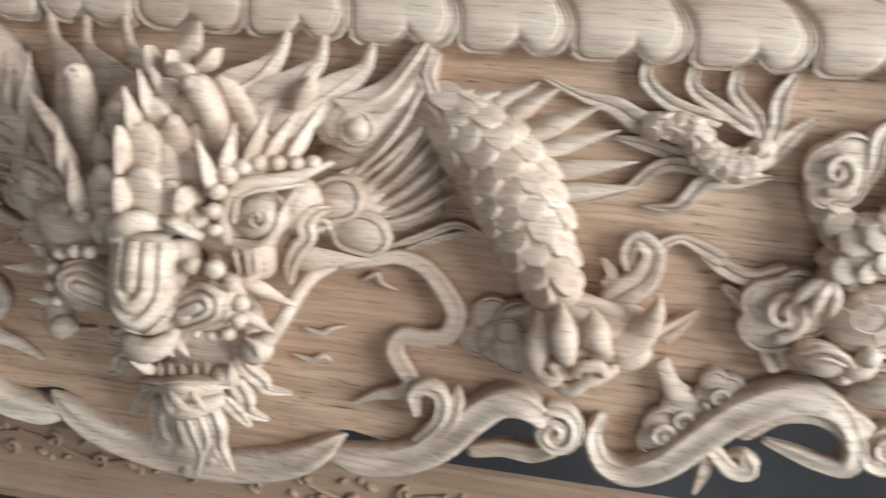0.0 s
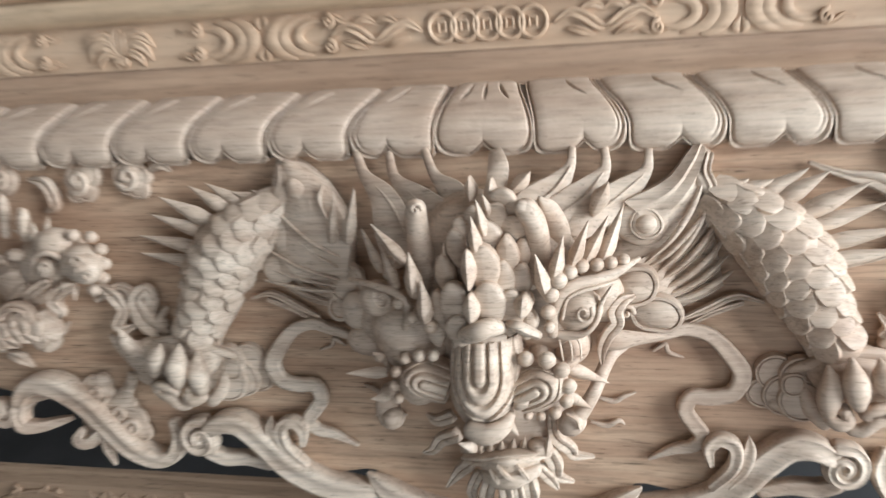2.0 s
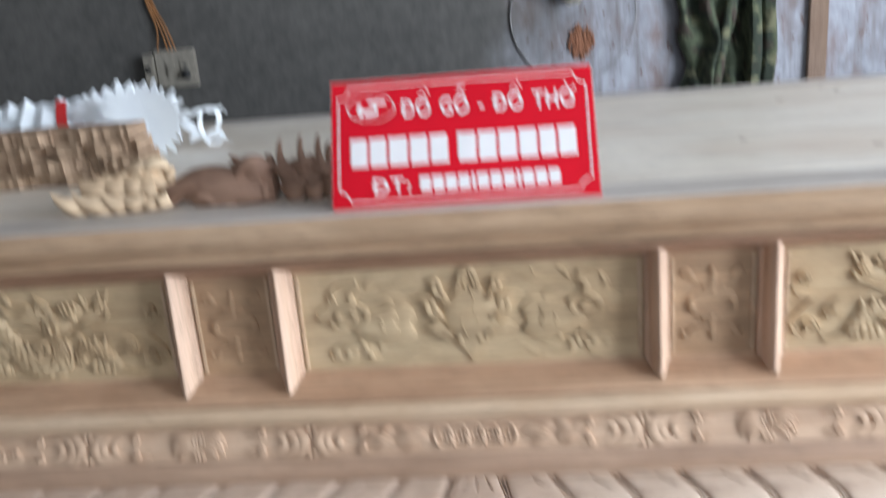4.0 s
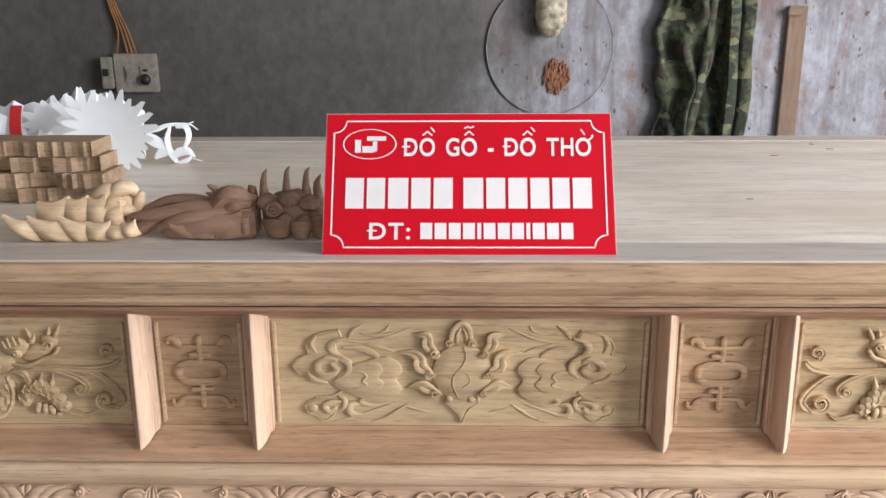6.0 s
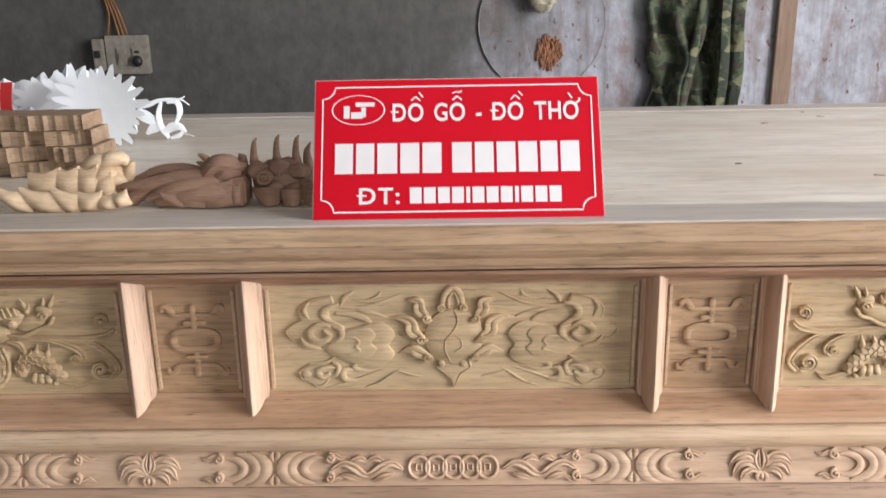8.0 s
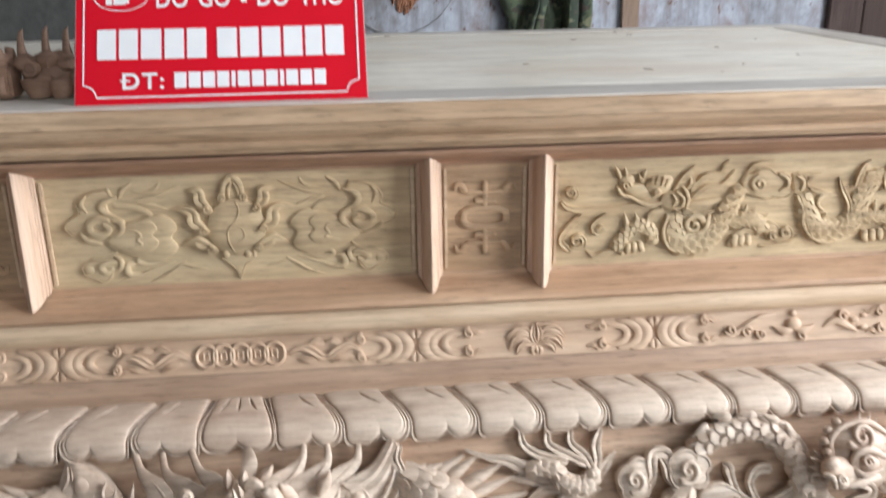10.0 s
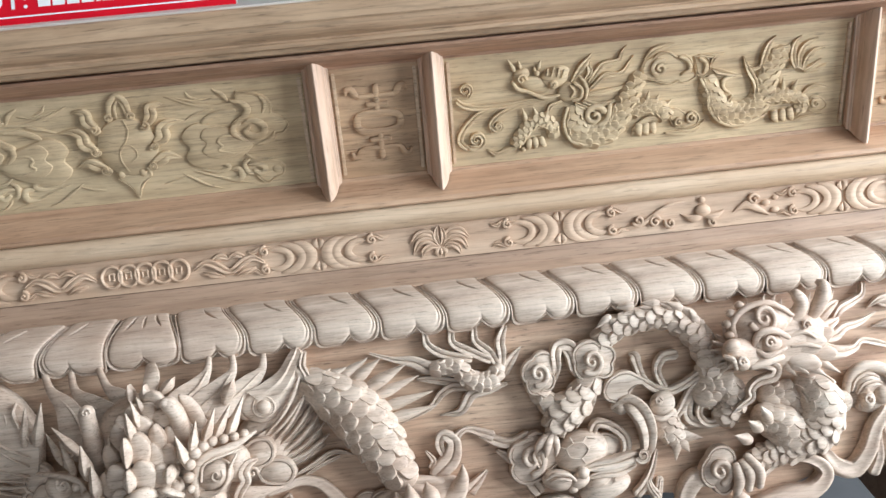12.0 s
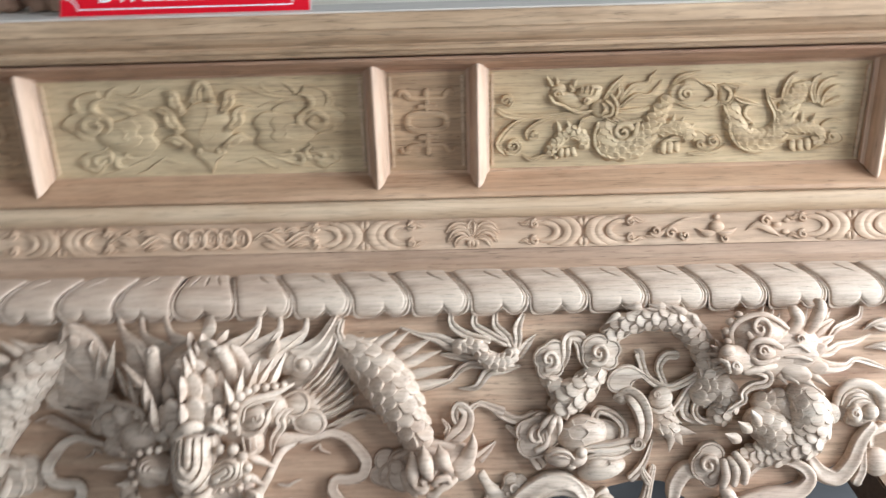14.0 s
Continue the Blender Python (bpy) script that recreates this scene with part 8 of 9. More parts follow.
def sign():
    w, h, t = 0.388, 0.199, 0.004
    e = thing("shop_sign", 0.0125, -0.010, TOPZ + 0.002, "red shop sign with white lettering, leaning on the tabletop edge", "sign")
    up = Vector((0, 0.473, 0.881)).normalized()
    out = Vector((0, -up.z, up.y))

    def at(x, z, d):
        p = Vector((0.0125 + x, -0.010, TOPZ + 0.002)) + up * z + out * d
        return tuple(p)

    def plate(name, outline, d0, d1, mat, parent, label=""):
        n = len(outline)
        b = Bag()
        b.add([at(x, z, d1) for x, z in outline] + [at(x, z, d0) for x, z in outline], [tuple(range(n)), tuple(range(n, 2 * n))] + [(i, (i + 1) % n, n + (i + 1) % n, n + i) for i in range(n)])
        return part(name, b, mat, parent, label, smooth=False)

    board = plate("board", [(-w / 2, 0), (w / 2, 0), (w / 2 - 0.001, h), (-w / 2, h)], -t, -0.0004, SIGNEDGE, e, "pale board edge")
    face = plate("face", [(-w / 2 + 0.001, 0.001), (w / 2 - 0.001, 0.001), (w / 2 - 0.002, h - 0.001), (-w / 2 + 0.001, h - 0.001)], -0.0004, 0.0, SIGNRED, e, "glossy red printed face")

    def rect(x0, x1, z0, z1):
        return [(x0, z0), (x1, z0), (x1, z1), (x0, z1)]

    def px(u, v):
        """Place on the face from tenths of its width and height."""
        return (u - 0.5) * w, (1 - v) * h

    # border with hollowed corners
    m, c, lw = 0.0115, 0.021, 0.0021
    loop = []
    for sx, sz, a0 in ((1, 1, 270), (-1, 1, 0), (-1, -1, 90), (1, -1, 180)):
        cx, cz = sx * (w / 2 - m), h / 2 + sz * (h / 2 - m)
        pts = [(cx + c * 0.8 * math.cos(radians(a0 - 90 * k / 6)), cz + c * 0.8 * math.sin(radians(a0 - 90 * k / 6))) for k in range(7)]
        if sx * sz < 0:
            pass
        loop += pts
    b = Bag()
    n = len(loop)
    v = []
    for i in range(n):
        p0, p1, p2 = Vector(loop[i - 1]), Vector(loop[i]), Vector(loop[(i + 1) % n])
        d = (p2 - p0).normalized()
        nn = Vector((-d.y, d.x)) * lw / 2
        v += [at(*(p1 + nn), 0.0006), at(*(p1 - nn), 0.0006)]
    b.add(v, [(2 * i, 2 * i + 1, (2 * i + 3) % (2 * n), (2 * i + 2) % (2 * n)) for i in range(n)])
    part("border_line", b, SIGNWHITE, face, "white border line", smooth=False)
    # oval emblem
    ex, ez = px(0.155, 0.222)
    b = Bag()
    v, f = [], []
    for k in range(40):
        a = 2 * math.pi * k / 40
        for q in (1.0, 0.95):
            v.append(at(ex + 0.0365 * q * math.cos(a), ez + 0.0215 * q * math.sin(a), 0.0006))
    b.add(v, [(2 * k, 2 * k + 1, (2 * k + 3) % 80, (2 * k + 2) % 80) for k in range(40)])
    part("emblem_oval", b, SIGNWHITE, face, smooth=False)
    for x0, x1, z0, z1 in ((-0.020, -0.012, -0.012, 0.006), (-0.010, 0.006, -0.012, -0.003), (-0.004, 0.022, 0.005, 0.011), (0.004, 0.010, -0.010, 0.004)):
        plate("emblem_shape", rect(ex + x0, ex + x1, ez + z0, ez + z1), 0.0, 0.0006, SIGNWHITE, face)
    # words that can be read: plain capitals, with their accents set above
    def glyph(ch):
        cu = bpy.data.curves.new("letter", "FONT")
        cu.body, cu.size, cu.offset = ch, 1.0, 0.02
        tmp = new("letter", cu)
        me = bpy.data.meshes.new_from_object(tmp.evaluated_get(bpy.context.evaluated_depsgraph_get()))
        bpy.data.objects.remove(tmp)
        return me

    def stroke(u0, v0, u1, v1, wd):
        (ax, az), (bx, bz) = px(u0, v0), px(u1, v1)
        d = Vector((bx - ax, bz - az)).normalized()
        n = Vector((-d.y, d.x)) * wd / 2
        plate("accent", [(ax + n.x, az + n.y), (ax - n.x, az - n.y), (bx - n.x, bz - n.y), (bx + n.x, bz + n.y)], 0.0, 0.0008, SIGNWHITE, face)

    def words(letters, u0, u1, v0, v1):
        """letters: capital and accents (b bar, c circumflex, g grave, t tilde, h horn), '' for a space."""
        gap, space = 0.10, 0.34
        made = [glyph(k[0]) if k else None for k in letters]
        span = [(max(q.co.x for q in m.vertices) - min(q.co.x for q in m.vertices)) if m else space for m in made]
        unit = (u1 - u0) / (sum(span) + gap * (len(span) - 1))
        u = u0
        for k, me, wd in zip(letters, made, span):
            e1 = u + wd * unit
            if me:
                x0, z0, z1 = min(q.co.x for q in me.vertices), min(q.co.y for q in me.vertices), max(q.co.y for q in me.vertices)
                dash = k[0] in "-:"
                for q in me.vertices:
                    fz = q.co.y / 0.73
                    fx = (q.co.x - x0) / wd
                    a, c = px(u + fx * wd * unit, v1 + (v0 - v1) * fz)
                    q.co = at(a, c, 0.0007)
                me.materials.append(SIGNWHITE)
                ob = new("lettering", me)
                ob.parent = face
                ob.matrix_parent_inverse = base_of(face).inverted()
                mid, hv, hu = (u + e1) / 2, v1 - v0, e1 - u
                if "b" in k[1:]:
                    stroke(u - hu * 0.14, (v0 + v1) / 2, u + hu * 0.45, (v0 + v1) / 2, 0.0022)
                if "c" in k[1:] or "t" in k[1:]:
                    stroke(mid - hu * 0.30, v0 - hv * 0.12, mid, v0 - hv * 0.34, 0.0020)
                    stroke(mid, v0 - hv * 0.34, mid + hu * 0.30, v0 - hv * 0.12, 0.0020)
                if "g" in k[1:]:
                    o = 0.34 if "c" in k[1:] else 0.0
                    stroke(mid + hu * (o - 0.12), v0 - hv * 0.56 if o else v0 - hv * 0.42, mid + hu * (o + 0.12), v0 - hv * 0.32 if o else v0 - hv * 0.12, 0.0020)
                if "t" in k[1:]:
                    stroke(mid - hu * 0.30, v0 - hv * 0.50, mid - hu * 0.05, v0 - hv * 0.60, 0.0018)
                    stroke(mid - hu * 0.05, v0 - hv * 0.60, mid + hu * 0.08, v0 - hv * 0.52, 0.0018)
                    stroke(mid + hu * 0.08, v0 - hv * 0.52, mid + hu * 0.32, v0 - hv * 0.62, 0.0018)
                if "h" in k[1:]:
                    stroke(e1 - hu * 0.14, v0 + hv * 0.16, e1 + hu * 0.10, v0 - hv * 0.02, 0.0024)
                    stroke(e1 + hu * 0.10, v0 - hv * 0.02, e1 + hu * 0.08, v0 - hv * 0.14, 0.0024)
            u = e1 + gap * unit

    words(["Db", "Ocg", "", "G", "Ot", "", "-", "", "Db", "Ocg", "", "T", "H", "Ohg"], 0.275, 0.925, 0.175, 0.305)
    words(["Db", "T", ":"], 0.160, 0.300, 0.77, 0.885)
    # name and number stand as bars
    def bars(u0, u1, v0, v1, widths, gap, label):
        total = sum(widths) + gap * (len(widths) - 1)
        u = u0
        for wd in widths:
            uw = wd / total * (u1 - u0)
            (ax, az), (bx, bz) = px(u, v1), px(u + uw, v0)
            plate("bar", rect(ax, bx, az, bz), 0.0, 0.0007, SIGNWHITE, face)
            u += uw + gap / total * (u1 - u0)
    bars(0.075, 0.445, 0.462, 0.675, [4, 4, 4.4, 4.2, 4.2], 0.7, "white bar")
    bars(0.482, 0.922, 0.462, 0.675, [4.4, 4.2, 4.2, 4.2, 3.8, 4.2], 0.7, "white bar")
    bars(0.335, 0.855, 0.775, 0.885, [3, 3, 3, 3, 1, 3, 3, 3, 1, 3, 3, 3], 0.6, "white bar")
    # prop behind
    b = Bag()
    b.add(*box(-0.03, 0.055, 0.082, 0.10, TOPZ + 0.001, TOPZ + 0.150, 0.002))
    part("prop", b, BLOCK, e, "plain wooden block behind the sign", smooth=False)
    return e


sign()


def scallop_board(x0, x1, y0, y1, z0, z1, teeth, depth, seed):
    """A band-sawn board: its front is a run of flat and hollow facets between sharp corners."""
    rnd = random.Random(seed * 7 + 3)
    front, x, deep = [], x0, 0.0
    while x < x1 - 0.012:
        wide = min(rnd.uniform(0.6, 1.5) * (x1 - x0) / (teeth * 1.6), x1 - x)
        deep = rnd.choice([0.0, 0.35, 0.7, 1.0])
        slant = rnd.uniform(-0.4, 0.4)
        for k in range(4):
            u = k / 3
            hollow = 0.16 * math.sin(math.pi * u)
            front.append((x + wide * u * 0.96, y0 + depth * max(0.0, deep + slant * (u - 0.5) + hollow)))
        x += wide
    back = [(x, y1 - (y - y0) * 0.8) for x, y in reversed(front)]
    out = front + back
    n = len(out)
    b = Bag()
    b.add([(x, y, z0) for x, y in out] + [(x, y, z1) for x, y in out], [tuple(range(n)), tuple(range(n, 2 * n))] + [(i, (i + 1) % n, n + (i + 1) % n, n + i) for i in range(n)])
    return b


STACK = [(-1.05, -0.606, 0.300, 0.40, 10, 0.020), (-1.02, -0.590, 0.296, 0.39, 11, 0.026), (-1.06, -0.602, 0.304, 0.40, 10, 0.024), (-1.03, -0.610, 0.298, 0.395, 12, 0.022)]
for k, (x0, x1, y0, y1, teeth, depth) in enumerate(STACK):
    z = TOPZ + 0.002 + k * 0.0262
    ob = part("sawn_board", scallop_board(x0, x1, y0, y1, z, z + 0.0246, teeth, depth, k), BLOCK, smooth=False)
    tagged(ob, "brown band-sawn wooden board with a scalloped edge, in a stack", "wood board", "stack of scalloped boards")


def shell_petal(x, y, z, w, h, lean, fan, thick=0.0035, scallop=0.0):
    """A thick cupped petal standing on its pointed foot; lean tips it sideways, fan throws its rim forward."""
    b = Bag()
    nu, nv = 10, 7
    v = []
    for back in (0, 1):
        for j in range(nv + 1):
            r = j / nv
            wide = w / 2 * (0.58 + 0.50 * math.sin(min(1.0, r * 1.15) * math.pi / 2)) * (1 - 0.12 * r ** 4)
            for i in range(nu + 1):
                u = i / nu * 2 - 1
                top = 1 - 0.10 * u * u - scallop * (0.5 + 0.5 * math.cos(u * 5.5))
                v.append((x + wide * u + lean * h * r ** 1.3, y - fan * h * r ** 1.6 + 0.75 * wide * u * u + back * thick * (1 + 0.6 * (1 - r)), z + h * r * top))
    k = (nu + 1) * (nv + 1)
    f = []
    for j in range(nv):
        for i in range(nu):
            a = j * (nu + 1) + i
            f += [(a, a + 1, a + nu + 2, a + nu + 1), (k + a, k + a + nu + 1, k + a + nu + 2, k + a + 1)]
        f += [(j * (nu + 1), (j + 1) * (nu + 1), k + (j + 1) * (nu + 1), k + j * (nu + 1)), (j * (nu + 1) + nu, k + j * (nu + 1) + nu, k + (j + 1) * (nu + 1) + nu, (j + 1) * (nu + 1) + nu)]
    for i in range(nu):
        f += [(i, k + i, k + i + 1, i + 1), (nv * (nu + 1) + i, nv * (nu + 1) + i + 1, k + nv * (nu + 1) + i + 1, k + nv * (nu + 1) + i)]
    return b.add(v, f)


def lay(x, y):
    def at(u, v, h):
        return np.array([x + u, y + v, TOPZ + 0.002 + h * 0.78])
    return at


UPZ, BACKY = (0, 0, 1), (0, 1, 0)


def cup(quad, y, bulge, thick):
    """A cupped petal: corners foot right, foot left, tip left, tip right on an upright plane; its face swells forward and its sides are bowed."""
    (x0, z0), (x1, z1), (x2, z2), (x3, z3) = quad
    n = 9
    v = []
    for back in (0, 1):
        for j in range(n):
            w = j / (n - 1)
            for i in range(n):
                u = i / (n - 1)
                bow = 0.22 * math.sin(math.pi * w)
                px = (1 - w) * (x1 + (x0 - x1) * u) + w * (x2 + (x3 - x2) * u) - bow * abs(x2 - x1) * (1 - u) * 0.6
                pz = (1 - w) * (z1 + (z0 - z1) * u) + w * (z2 + (z3 - z2) * u) - 0.10 * (z2 - z1) * math.sin(math.pi * u) * w
                v.append((px, y - bulge * math.sin(math.pi * (0.25 + 0.75 * w) * 0.9) * (0.55 + 0.45 * math.sin(math.pi * u)) + back * thick * (1.5 - 0.7 * w), max(pz, TOPZ + 0.0015)))
    k, f = n * n, []
    for j in range(n - 1):
        for i in range(n - 1):
            a = j * n + i
            f += [(a, a + 1, a + n + 1, a + n), (k + a, k + a + n, k + a + n + 1, k + a + 1)]
        f += [(j * n, (j + 1) * n, k + (j + 1) * n, k + j * n), (j * n + n - 1, k + j * n + n - 1, k + (j + 1) * n + n - 1, (j + 1) * n + n - 1)]
    for i in range(n - 1):
        f += [(i, k + i, k + i + 1, i + 1), ((n - 1) * n + i, (n - 1) * n + i + 1, k + (n - 1) * n + i + 1, k + (n - 1) * n + i)]
    return Bag().add(v, f)


def upright(y):
    """Places for a carving seen face on: across, up and forward from an upright plane."""
    return lambda x, z, h: np.array([x, y - h, max(z, TOPZ + 0.002)])


def carved_lotus():
    e = thing("carved_lotus", -0.590, 0.115, TOPZ + 0.001, "pale unfinished wooden lotus carving lying on the tabletop", "wood carving")
    part("petal", cup([(-0.587, 1.273), (-0.616, 1.276), (-0.641, 1.310), (-0.602, 1.303)], 0.066, 0.016, 0.007), PALE, e)
    part("petal", cup([(-0.535, 1.270), (-0.581, 1.272), (-0.607, 1.308), (-0.558, 1.302)], 0.066, 0.016, 0.007), PALE, e)
    part("petal", cup([(-0.519, 1.273), (-0.545, 1.272), (-0.561, 1.308), (-0.519, 1.299)], 0.066, 0.016, 0.007), PALE, e)
    part("petal", cup([(-0.492, 1.275), (-0.523, 1.273), (-0.525, 1.300), (-0.490, 1.301)], 0.066, 0.016, 0.007), PALE, e)
    part("petal", cup([(-0.468, 1.276), (-0.495, 1.275), (-0.498, 1.295), (-0.467, 1.297)], 0.066, 0.016, 0.007), PALE, e)
    part("petal", cup([(-0.449, 1.281), (-0.469, 1.277), (-0.475, 1.298), (-0.455, 1.303)], 0.066, 0.016, 0.007), PALE, e)
    part("petal", cup([(-0.566, 1.278), (-0.609, 1.278), (-0.608, 1.321), (-0.562, 1.328)], 0.1, 0.012, 0.012), PALE, e)
    part("petal", cup([(-0.533, 1.278), (-0.571, 1.278), (-0.567, 1.327), (-0.534, 1.330)], 0.1, 0.012, 0.012), PALE, e)
    part("petal", cup([(-0.507, 1.278), (-0.538, 1.278), (-0.534, 1.327), (-0.506, 1.332)], 0.1, 0.012, 0.012), PALE, e)
    part("petal", cup([(-0.482, 1.280), (-0.513, 1.278), (-0.511, 1.315), (-0.487, 1.322)], 0.1, 0.012, 0.012), PALE, e)
    r = Relief(upright(0.125), 1, (0, -1, 0), (0, 0, 1))
    r.name = "curl"
    r.limb([(-532, 1317, 8, 11.8, 10), (-515, 1330, 12, 13.3, 12), (-499, 1334, 10, 11.7, 10), (-496, 1325, 6, 6.7, 8)], 12, 4, 0.0, 0, 1.8)
    r.limb([(-508, 1322, 10, 10.0, 10), (-490, 1337, 12, 12.4, 12), (-475, 1336, 8, 10.0, 10), (-471, 1327, 4, 5.0, 6)], 12, 4, 0.0, 0, 1.8)
    r.limb([(-518, 1296, 14, 10.1, 10), (-505, 1314, 20, 11.6, 12), (-491, 1315, 18, 10.8, 10), (-488, 1300, 12, 6.7, 8)], 12, 4, 0.0, 0, 1.8)
    r.limb([(-501, 1292, 14, 8.4, 9), (-490, 1307, 18, 10.0, 10), (-477, 1304, 14, 9.2, 9), (-475, 1291, 8, 5.9, 7)], 12, 4, 0.0, 0, 1.8)
    r.limb([(-472, 1297, 6, 7.6, 8), (-467, 1317, 8, 9.2, 8), (-462, 1328, 6, 5.8, 6)], 12, 4, 0.0, 0, 1.8)
    r.limb([(-550, 1312, 4, 13.5, 14), (-517, 1313, 2, 25.3, 22), (-486, 1311, 0, 20.3, 20)], 12, 4, 0.0, 0, 1.8)
    r.limb([(-489, 1277, 8, 10.2, 10), (-479, 1292, 8, 11.0, 10), (-473, 1285, 4, 8.5, 8)], 12, 4, 0.0, 0, 1.8)
    for kind, bag in r.items:
        part(kind, bag, PALE, e)
    return e


def carved_wave():
    e = thing("carved_dolphin", -0.375, 0.115, TOPZ + 0.001, "brown carved wooden fish-like ornament lying on the tabletop", "wood carving")
    r = Relief(upright(0.1), 1, (0, -1, 0), (0, 0, 1))
    r.name = "body"
    r.limb([(-457, 1304, -20, 6.7, 10), (-423, 1316, -16, 10.0, 10), (-388, 1320, -12, 10.0, 11), (-354, 1314, -6, 11.6, 14), (-328, 1313, 0, 13.2, 16)], 12, 4, 0.0, 0, 1.5)
    r.name = "strand"
    r.limb([(-470, 1298, 0, 6.7, 9), (-429, 1303, 6, 10.7, 10), (-387, 1312, 8, 10.7, 10), (-346, 1312, 8, 12.3, 12), (-319, 1308, 6, 9.8, 12)], 12, 4, 0.0, 0, 1.5)
    r.name = "strand"
    r.limb([(-431, 1284, 10, 6.6, 8), (-398, 1296, 16, 11.5, 10), (-360, 1303, 18, 11.4, 10), (-333, 1307, 14, 9.8, 10)], 12, 4, 0.0, 0, 1.5)
    r.name = "strand"
    r.limb([(-416, 1280, 14, 9.9, 10), (-373, 1287, 20, 14.8, 12), (-332, 1293, 22, 16.3, 12), (-309, 1297, 14, 11.5, 12)], 12, 4, 0.0, 0, 1.5)
    r.name = "head"
    r.limb([(-346, 1318, 6, 11.5, 14), (-331, 1330, 8, 14.6, 16), (-313, 1331, 8, 14.6, 14), (-301, 1327, 6, 9.8, 10), (-291, 1329, 4, 3.3, 5)], 12, 4, 0.0, 0, 1.5)
    r.name = "head"
    r.limb([(-337, 1308, 4, 11.5, 14), (-317, 1319, 8, 14.7, 14), (-305, 1322, 6, 11.4, 10)], 12, 4, 0.0, 0, 1.5)
    r.name = "fin"
    r.limb([(-340, 1330, 4, 4.9, 6), (-348, 1339, 2, 5.7, 5), (-357, 1344, 0, 2.4, 3)], 12, 4, 0.0, 0, 1.5)
    r.name = "fin"
    r.limb([(-348, 1324, 2, 4.1, 5), (-354, 1330, 0, 4.1, 4), (-361, 1333, 0, 1.6, 2)], 12, 4, 0.0, 0, 1.5)
    r.name = "strand"
    r.limb([(-462, 1282, 0, 11.7, 12), (-440, 1292, 2, 10.0, 10), (-418, 1299, 2, 6.6, 8)], 12, 4, 0.0, 0, 1.5)
    for kind, bag in r.items:
        part(kind, bag, BROWN, e)
    part("petal", cup([(-0.347, 1.272), (-0.381, 1.275), (-0.381, 1.294), (-0.347, 1.297)], 0.075, 0.006, 0.014), BROWN, e)
    part("petal", cup([(-0.307, 1.275), (-0.345, 1.272), (-0.343, 1.310), (-0.307, 1.313)], 0.075, 0.006, 0.014), BROWN, e)
    part("petal", cup([(-0.297, 1.280), (-0.308, 1.277), (-0.308, 1.306), (-0.296, 1.305)], 0.075, 0.006, 0.014), BROWN, e)
    part("petal", cup([(-0.377, 1.273), (-0.398, 1.278), (-0.411, 1.295), (-0.378, 1.292)], 0.075, 0.006, 0.014), BROWN, e)
    return e


def carved_head():
    e = thing("carved_dragon_piece", -0.245, 0.125, TOPZ + 0.001, "brown carved wooden dragon crest with upright spikes on the tabletop", "wood carving")
    r = Relief(lay(-0.245, 0.125), 1, UPZ, BACKY)
    r.ball(2, 0, 34, 46, 32, 34, 0, 0.2)
    r.items[0] = ("skull", r.items[0][1])
    r.name = "brow"
    for x, y, h, q in ((-30, -18, 60, 17), (2, -24, 66, 16), (30, -22, 58, 16), (-4, -34, 30, 13), (24, -34, 26, 14), (40, -20, 34, 14)):
        r.ball(x, y, h, q, q * 0.8, q * 0.75, 20, 0.35)
    r.name = "eye"
    r.ball(-18, -34, 52, 12, 8, 11)
    r.limb([(-18 + 9 * math.cos(a), -42, 52 + 11 * math.sin(a), 2.4, 2.4) for a in np.linspace(0, 2 * math.pi, 11)], 8, 2)
    r.limb([(-18 + 4 * math.cos(a), -43, 52 + 5 * math.sin(a), 1.8, 1.8) for a in np.linspace(0, 2 * math.pi, 9)], 8, 2)
    r.name = "spike"
    for x, y, hh in ((-34, -8, 120), (-2, -2, 124), (26, 0, 122), (42, 2, 108), (-52, -4, 84)):
        r.open_bag().add(*sweep([(*r.p(x + dx, y, h), w / 1000, w / 1000) for dx, h, w in ((-1, 40, 7.5), (-3, 66, 7.5), (-4, 86, 5.4), (-2, hh - 12, 3.6), (2, hh - 2, 1.0))], (0, -1, 0), 10, 4))
    for x, y, w, h, lean, fan in ((-0.258, 0.078, 0.044, 0.028, -0.1, 0.2), (-0.226, 0.074, 0.034, 0.026, 0.1, 0.2), (-0.200, 0.078, 0.030, 0.034, 0.2, 0.2)):
        part("petal", shell_petal(x, y, TOPZ + 0.002, w, h, lean, fan, 0.010), BROWN, e)
    for kind, bag in r.items:
        part(kind, bag, BROWN, e)
    b = Bag()
    b.add(*box(-0.331, -0.290, 0.078, 0.125, TOPZ + 0.002, TOPZ + 0.044, 0.004))
    tagged(part("wood_offcut", b, BROWN, smooth=False), "small brown block of carved wood beside the carvings", "wood piece")
    return e


carved_lotus()
carved_wave()
carved_head()

PAPER = plain("white_paper", (0.90, 0.94, 0.98), 0.55, 0, 0.05, 12, 0.1)
TAPE = plain("red_tape", (0.55, 0.03, 0.03), 0.4, 0, 0.1, 10, 0.05)


def sheet(rows, thick=0.0008):
    """A thin curved sheet through rows of points."""
    n, m = len(rows), len(rows[0])
    v = [p for r in rows for p in r]
    f = [(i * m + k, i * m + k + 1, (i + 1) * m + k + 1, (i + 1) * m + k) for i in range(n - 1) for k in range(m - 1)]
    k0 = len(v)
    v = v + [(x, y + thick, z + thick) for x, y, z in v]
    return v, f + [tuple(k0 + i for i in reversed(q)) for q in f]


